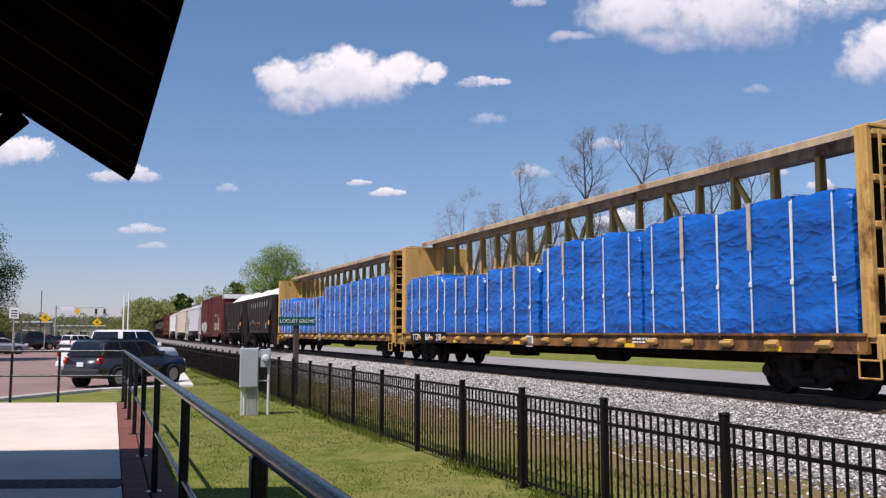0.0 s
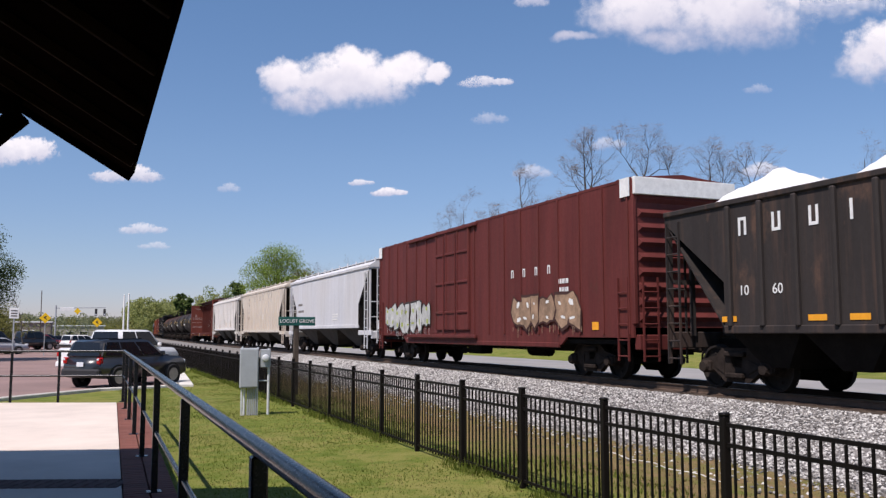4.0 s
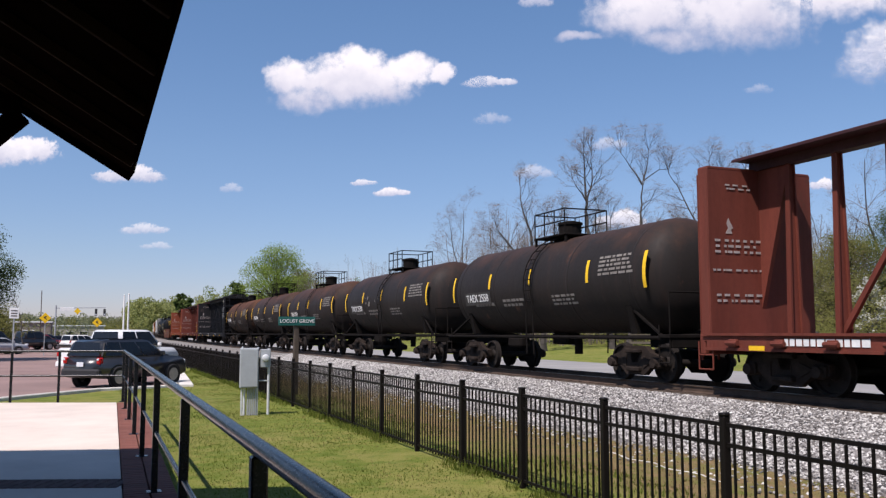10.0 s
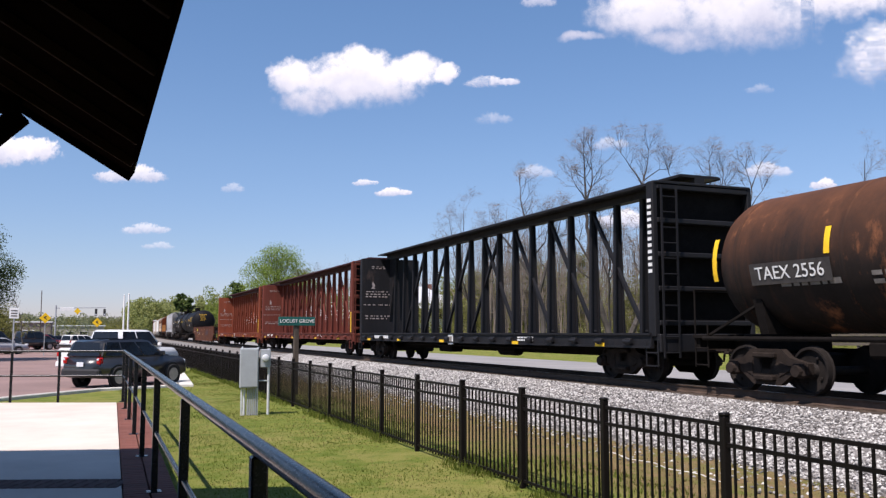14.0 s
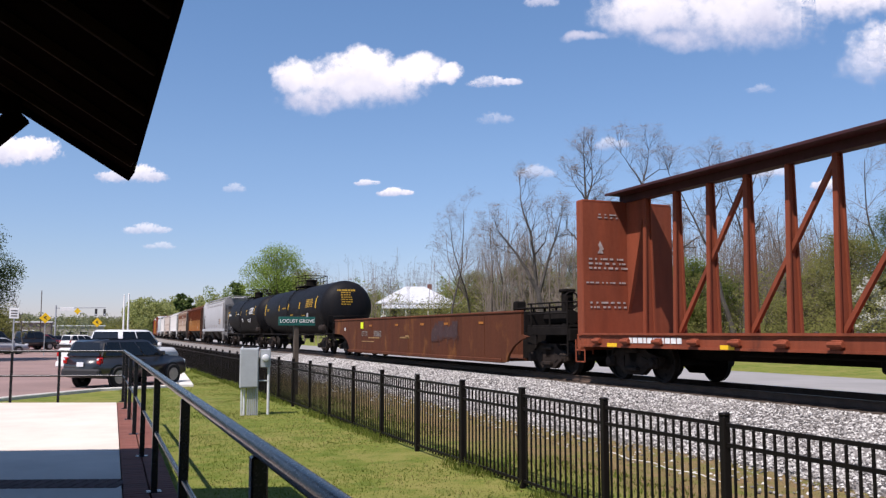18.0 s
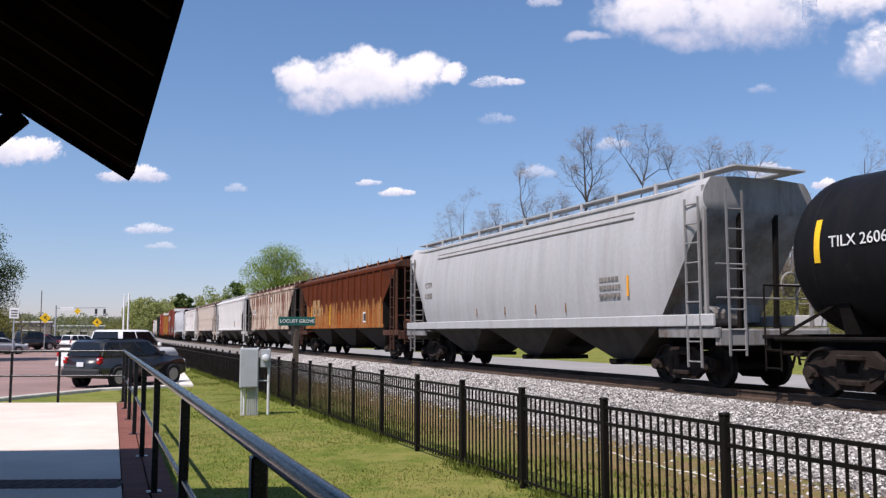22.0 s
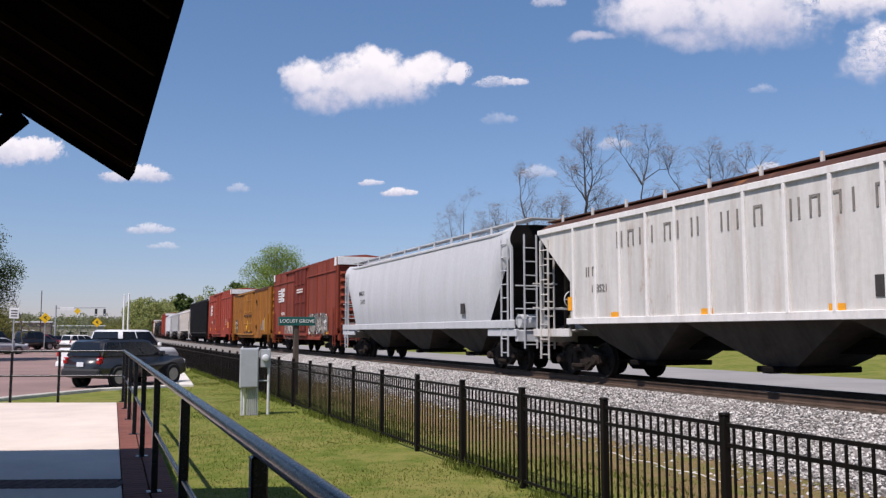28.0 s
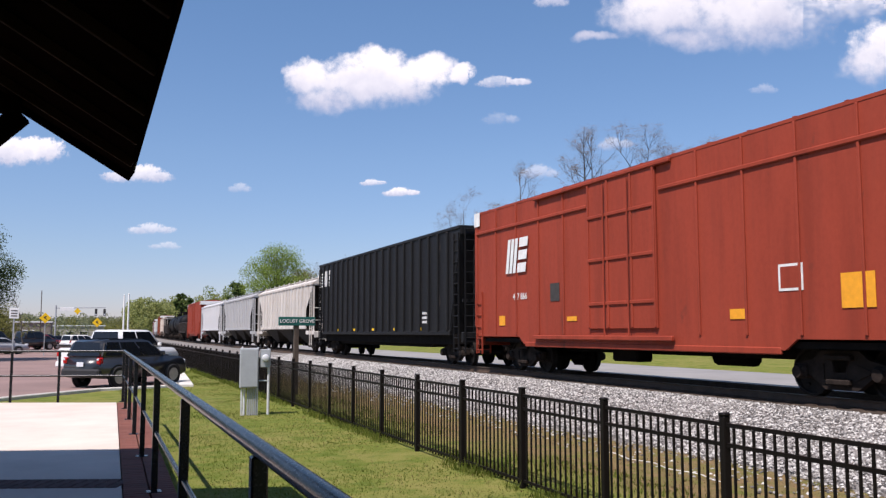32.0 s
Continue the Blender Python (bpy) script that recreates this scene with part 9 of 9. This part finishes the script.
def build_shops():
    """Low town buildings beyond the car park."""
    specs = [(-16, 168, 20, 3.6, (0.20, 0.17, 0.15)), (-2.5, 226, 12, 3.4, (0.34, 0.31, 0.28)), (-34, 150, 14, 5.0, (0.30, 0.22, 0.18))]
    for i, (x, y, w, h, col) in enumerate(specs):
        b = thing("shop_building", (x, y, 0), "low flat-roofed town building far off", "building", "town buildings")
        part("wall", Shape().box((0, 0, h / 2), (w, 8, h), 0.03), plain("shop_wall_%d" % i, col, 0.85, var=0.15, scale=1, grain=10), b)
        part("roof", Shape().box((0, 0, h + 0.12), (w + 0.5, 8.5, 0.24), 0.03), M_METALROOF, b)
        for k in range(int(w / 3)):
            wx = -w / 2 + 1.5 + k * 3.0
            q = part("window", Shape().box((wx, -4.03, h * 0.42), (1.9, 0.06, 1.7), 0.02), M_SIDING, b)
            part("pane", Shape().box((wx, -4.07, h * 0.42), (1.7, 0.02, 1.5)), M_GLASS, q)


build_shops()


# ---- small pieces last: ties, bricks, stones, grass ----
def build_ties():
    me = Shape().box((0, 0, 0), (2.6, 0.23, 0.18), 0.012).mesh("tie", M_TIE)
    y = -14.0
    k = 0
    while k < 290:
        o, h = bend(y)
        part("tie", me, None, TIE_ROOT, at=pose(XC + o + 0.03 * noise.noise((k * 0.9, 0, 0)), y, ZR - 0.255, 0, 0, h))
        y += 0.53
        k += 1
    plate = Shape().box((0, 0, 0), (0.36, 0.19, 0.02), 0.004).mesh("tie_plate", M_STEEL)
    for q in range(0, 110):
        yy = -5.0 - 0.02 + q * 0.53
        for sx in (-0.755, 0.755):
            part("tie_plate", plate, None, TIE_ROOT, at=pose(XC + bend(yy)[0] + sx, -14.0 + (17 + q) * 0.53, ZR - 0.163))


build_ties()


def build_bricks():
    me = Shape().box((0, 0, 0), (0.212, 0.098, 0.062), 0.006).mesh("brick", M_BRICK)
    n = 0
    y = 4.0
    while y < PLAT_Y - 0.06 and n < 300:
        x0 = slab_edge(y) + 0.118
        for c in range(2):
            part("brick", me, None, BORDER_ROOT, at=pose(x0 + c * 0.226, y, ZP - 0.024 + 0.003 * noise.noise((y * 3, c, 0)), 0, 0, -0.4 + noise.noise((y * 5, c, 2))))
            n += 1
        y += 0.109
    s = Shape()
    yy = -4.0
    while yy < 3.99:
        x0 = slab_edge(yy) + 0.118
        for c in range(2):
            s.box((x0 + c * 0.226, yy, ZP - 0.024), (0.212, 0.098, 0.062), 0.006)
        yy += 0.109
    tagged(part("bricks_beyond", s, M_BRICK, BORDER_ROOT), kind="stuff")


build_bricks()


def build_brick_band():
    """A band of darker pavers set across the slab, askew like its far end."""
    root = thing("brick_band", (0, 0, 0), "dark brick band set across the concrete platform", "brick edging", kind="structure")
    dark = plain("brick_dark", (0.10, 0.05, 0.045), 0.85, var=0.35, scale=6, grain=80, bump=0.3, rnd=0.45)
    me = Shape().box((0, 0, 0), (0.098, 0.235, 0.05), 0.005).mesh("brick", dark)
    a = math.degrees(math.atan(-0.36))
    for k in range(42):
        for c in range(2):
            x = 0.28 - k * 0.101 + c * 0.09
            part("brick", me, None, root, at=pose(x, 8.62 + c * 0.235 - 0.36 * (x - 0.32), ZP - 0.018, 0, 0, a))


build_brick_band()


def stone_material():
    n = Nodes("crushed_stone")
    g = n.nt.nodes.new("ShaderNodeNewGeometry")
    r = n.nt.nodes.new("ShaderNodeValToRGB")
    r.color_ramp.elements[0].color = (0.05, 0.045, 0.042, 1)
    r.color_ramp.elements[1].color = (0.62, 0.60, 0.56, 1)
    r.color_ramp.elements.new(0.5).color = (0.255, 0.24, 0.225, 1)
    n.nt.links.new(g.outputs["Random Per Island"], r.inputs[0])
    n.nt.links.new(r.outputs[0], n.b.inputs["Base Color"])
    n.b.inputs["Roughness"].default_value = 0.9
    n.bump(n.noise(60, 3, 0.6, world=True), 0.4, 0.01)
    return n.mat


def build_stones():
    rnd = random.Random(3)
    prof = [(7.2, 0.07), (8.15, 0.075), (8.65, 0.155), (9.6, 0.255), (11.35, 0.505), (11.95, 0.56), (15.0, 0.56)]

    def zat(x):
        for (a, za), (b, zb) in zip(prof, prof[1:]):
            if x <= b:
                return za + (zb - za) * max(0, (x - a) / (b - a))
        return 0.56
    vs, fs = [], []
    for k in range(85000):
        y = 3.0 + 52.0 * rnd.random() ** 1.5
        u = rnd.random()
        x = 8.45 + 3.7 * u if k % 12 else 7.9 + 0.9 * u ** 0.6
        if k % 60 == 0:
            x = 7.2 + 1.2 * rnd.random()
        if 12.45 < x and (rnd.random() < 0.35):
            continue
        s = rnd.uniform(0.012, 0.030) * (1 + max(0, y - 18) * 0.012)
        z = zat(x) + s * 0.25
        if 12.15 < x < 14.8:
            z = ZR - 0.19 + s * 0.2
        a = rnd.uniform(0, 6.28)
        c, sn = math.cos(a), math.sin(a)
        n = len(vs)
        ex, ey, ez = rnd.uniform(0.8, 1.5), rnd.uniform(0.7, 1.2), rnd.uniform(0.6, 1.0)
        for px, py, pz in ((1, 0.2, 0.1), (0.1, 1, -0.2), (-1, 0.1, 0.15), (-0.2, -1, 0), (0.2, 0.1, 1), (0, 0, -0.9)):
            px, py = px * ex * s, py * ey * s
            vs.append((x + px * c - py * sn, y + px * sn + py * c, z + pz * ez * s))
        fs += [(n, n + 1, n + 4), (n + 1, n + 2, n + 4), (n + 2, n + 3, n + 4), (n + 3, n, n + 4), (n + 1, n, n + 5), (n + 2, n + 1, n + 5), (n + 3, n + 2, n + 5), (n, n + 3, n + 5)]
    me = bpy.data.meshes.new("ballast_stones")
    me.from_pydata(vs, [], fs)
    me.materials.append(stone_material())
    tagged(part("ballast_stones", me, None), "loose light grey and dark crushed stones", "ballast", kind="stuff")


build_stones()


def build_grass():
    mg = leaf_material("grass_blade", (0.095, 0.135, 0.016), (0.20, 0.22, 0.042))
    md = leaf_material("dry_blade", (0.13, 0.085, 0.035), (0.27, 0.20, 0.09))
    rnd = random.Random(5)
    for name, mat, count, lo, hi, x0, x1, lab in (("grass", mg, 70000, 0.012, 0.04, 1.0, 5.2, "short green spring grass"), ("grass", mg, 9000, 0.06, 0.18, 4.75, 5.3, "longer grass along the fence foot"), ("grass", mg, 11000, 0.02, 0.08, 5.2, 6.6, "rough green grass behind the fence"), ("dry_grass", md, 9000, 0.01, 0.05, 6.0, 8.3, "dry straw-coloured grass by the gravel"), ("dry_grass", md, 6000, 0.02, 0.05, 1.2, 5.0, "scattered dry grass")):
        vs, fs = [], []
        for k in range(count):
            y = 5.0 + 40.0 * rnd.random() ** 1.7
            x = rnd.uniform(x0, x1)
            p = noise.noise((x * 0.55, y * 0.4, 1.0)) + 0.5 * noise.noise((x * 1.7, y * 1.3, 4.0))
            if (p < -0.22 and mat is mg and x1 > 5.25) or (p > 0.10 and mat is md and x1 < 6):
                continue
            z = ground_z(x, y) + 0.05 * (noise.noise((x * 0.23, y * 0.23, 0)) - 0.2) - 0.012
            h = rnd.uniform(lo, hi) * (1 + 0.5 * p)
            w = 0.006 + 0.00035 * y
            a = rnd.uniform(0, 6.28)
            dx, dy = math.cos(a) * w, math.sin(a) * w
            lx, ly = rnd.uniform(-0.6, 0.6) * h, rnd.uniform(-0.6, 0.6) * h
            n = len(vs)
            vs += [(x - dx, y - dy, z), (x + dx, y + dy, z), (x + lx, y + ly, z + h)]
            fs.append((n, n + 1, n + 2))
        me = bpy.data.meshes.new(name)
        me.from_pydata(vs, [], fs)
        me.materials.append(mat)
        tagged(part(name, me, None), lab, "grass", kind="stuff")


build_grass()


def build_cord():
    """A pale cord lying in the grass at the foot of the gravel."""
    c = Shape()
    p = None
    for k in range(15):
        f = k / 14
        x, y = 7.30 - 0.10 * f + 0.06 * math.sin(k * 1.3), 11.4 - 2.9 * f
        q = Vector((x, y, ground_z(x, y) + 0.06))
        if p:
            c.tube(p, q, 0.006, n=5)
        p = q
    tagged(part("cord", c, M_STRAP, smooth=True), "thin pale cord lying along the gravel edge", "cord")


build_cord()




motions()
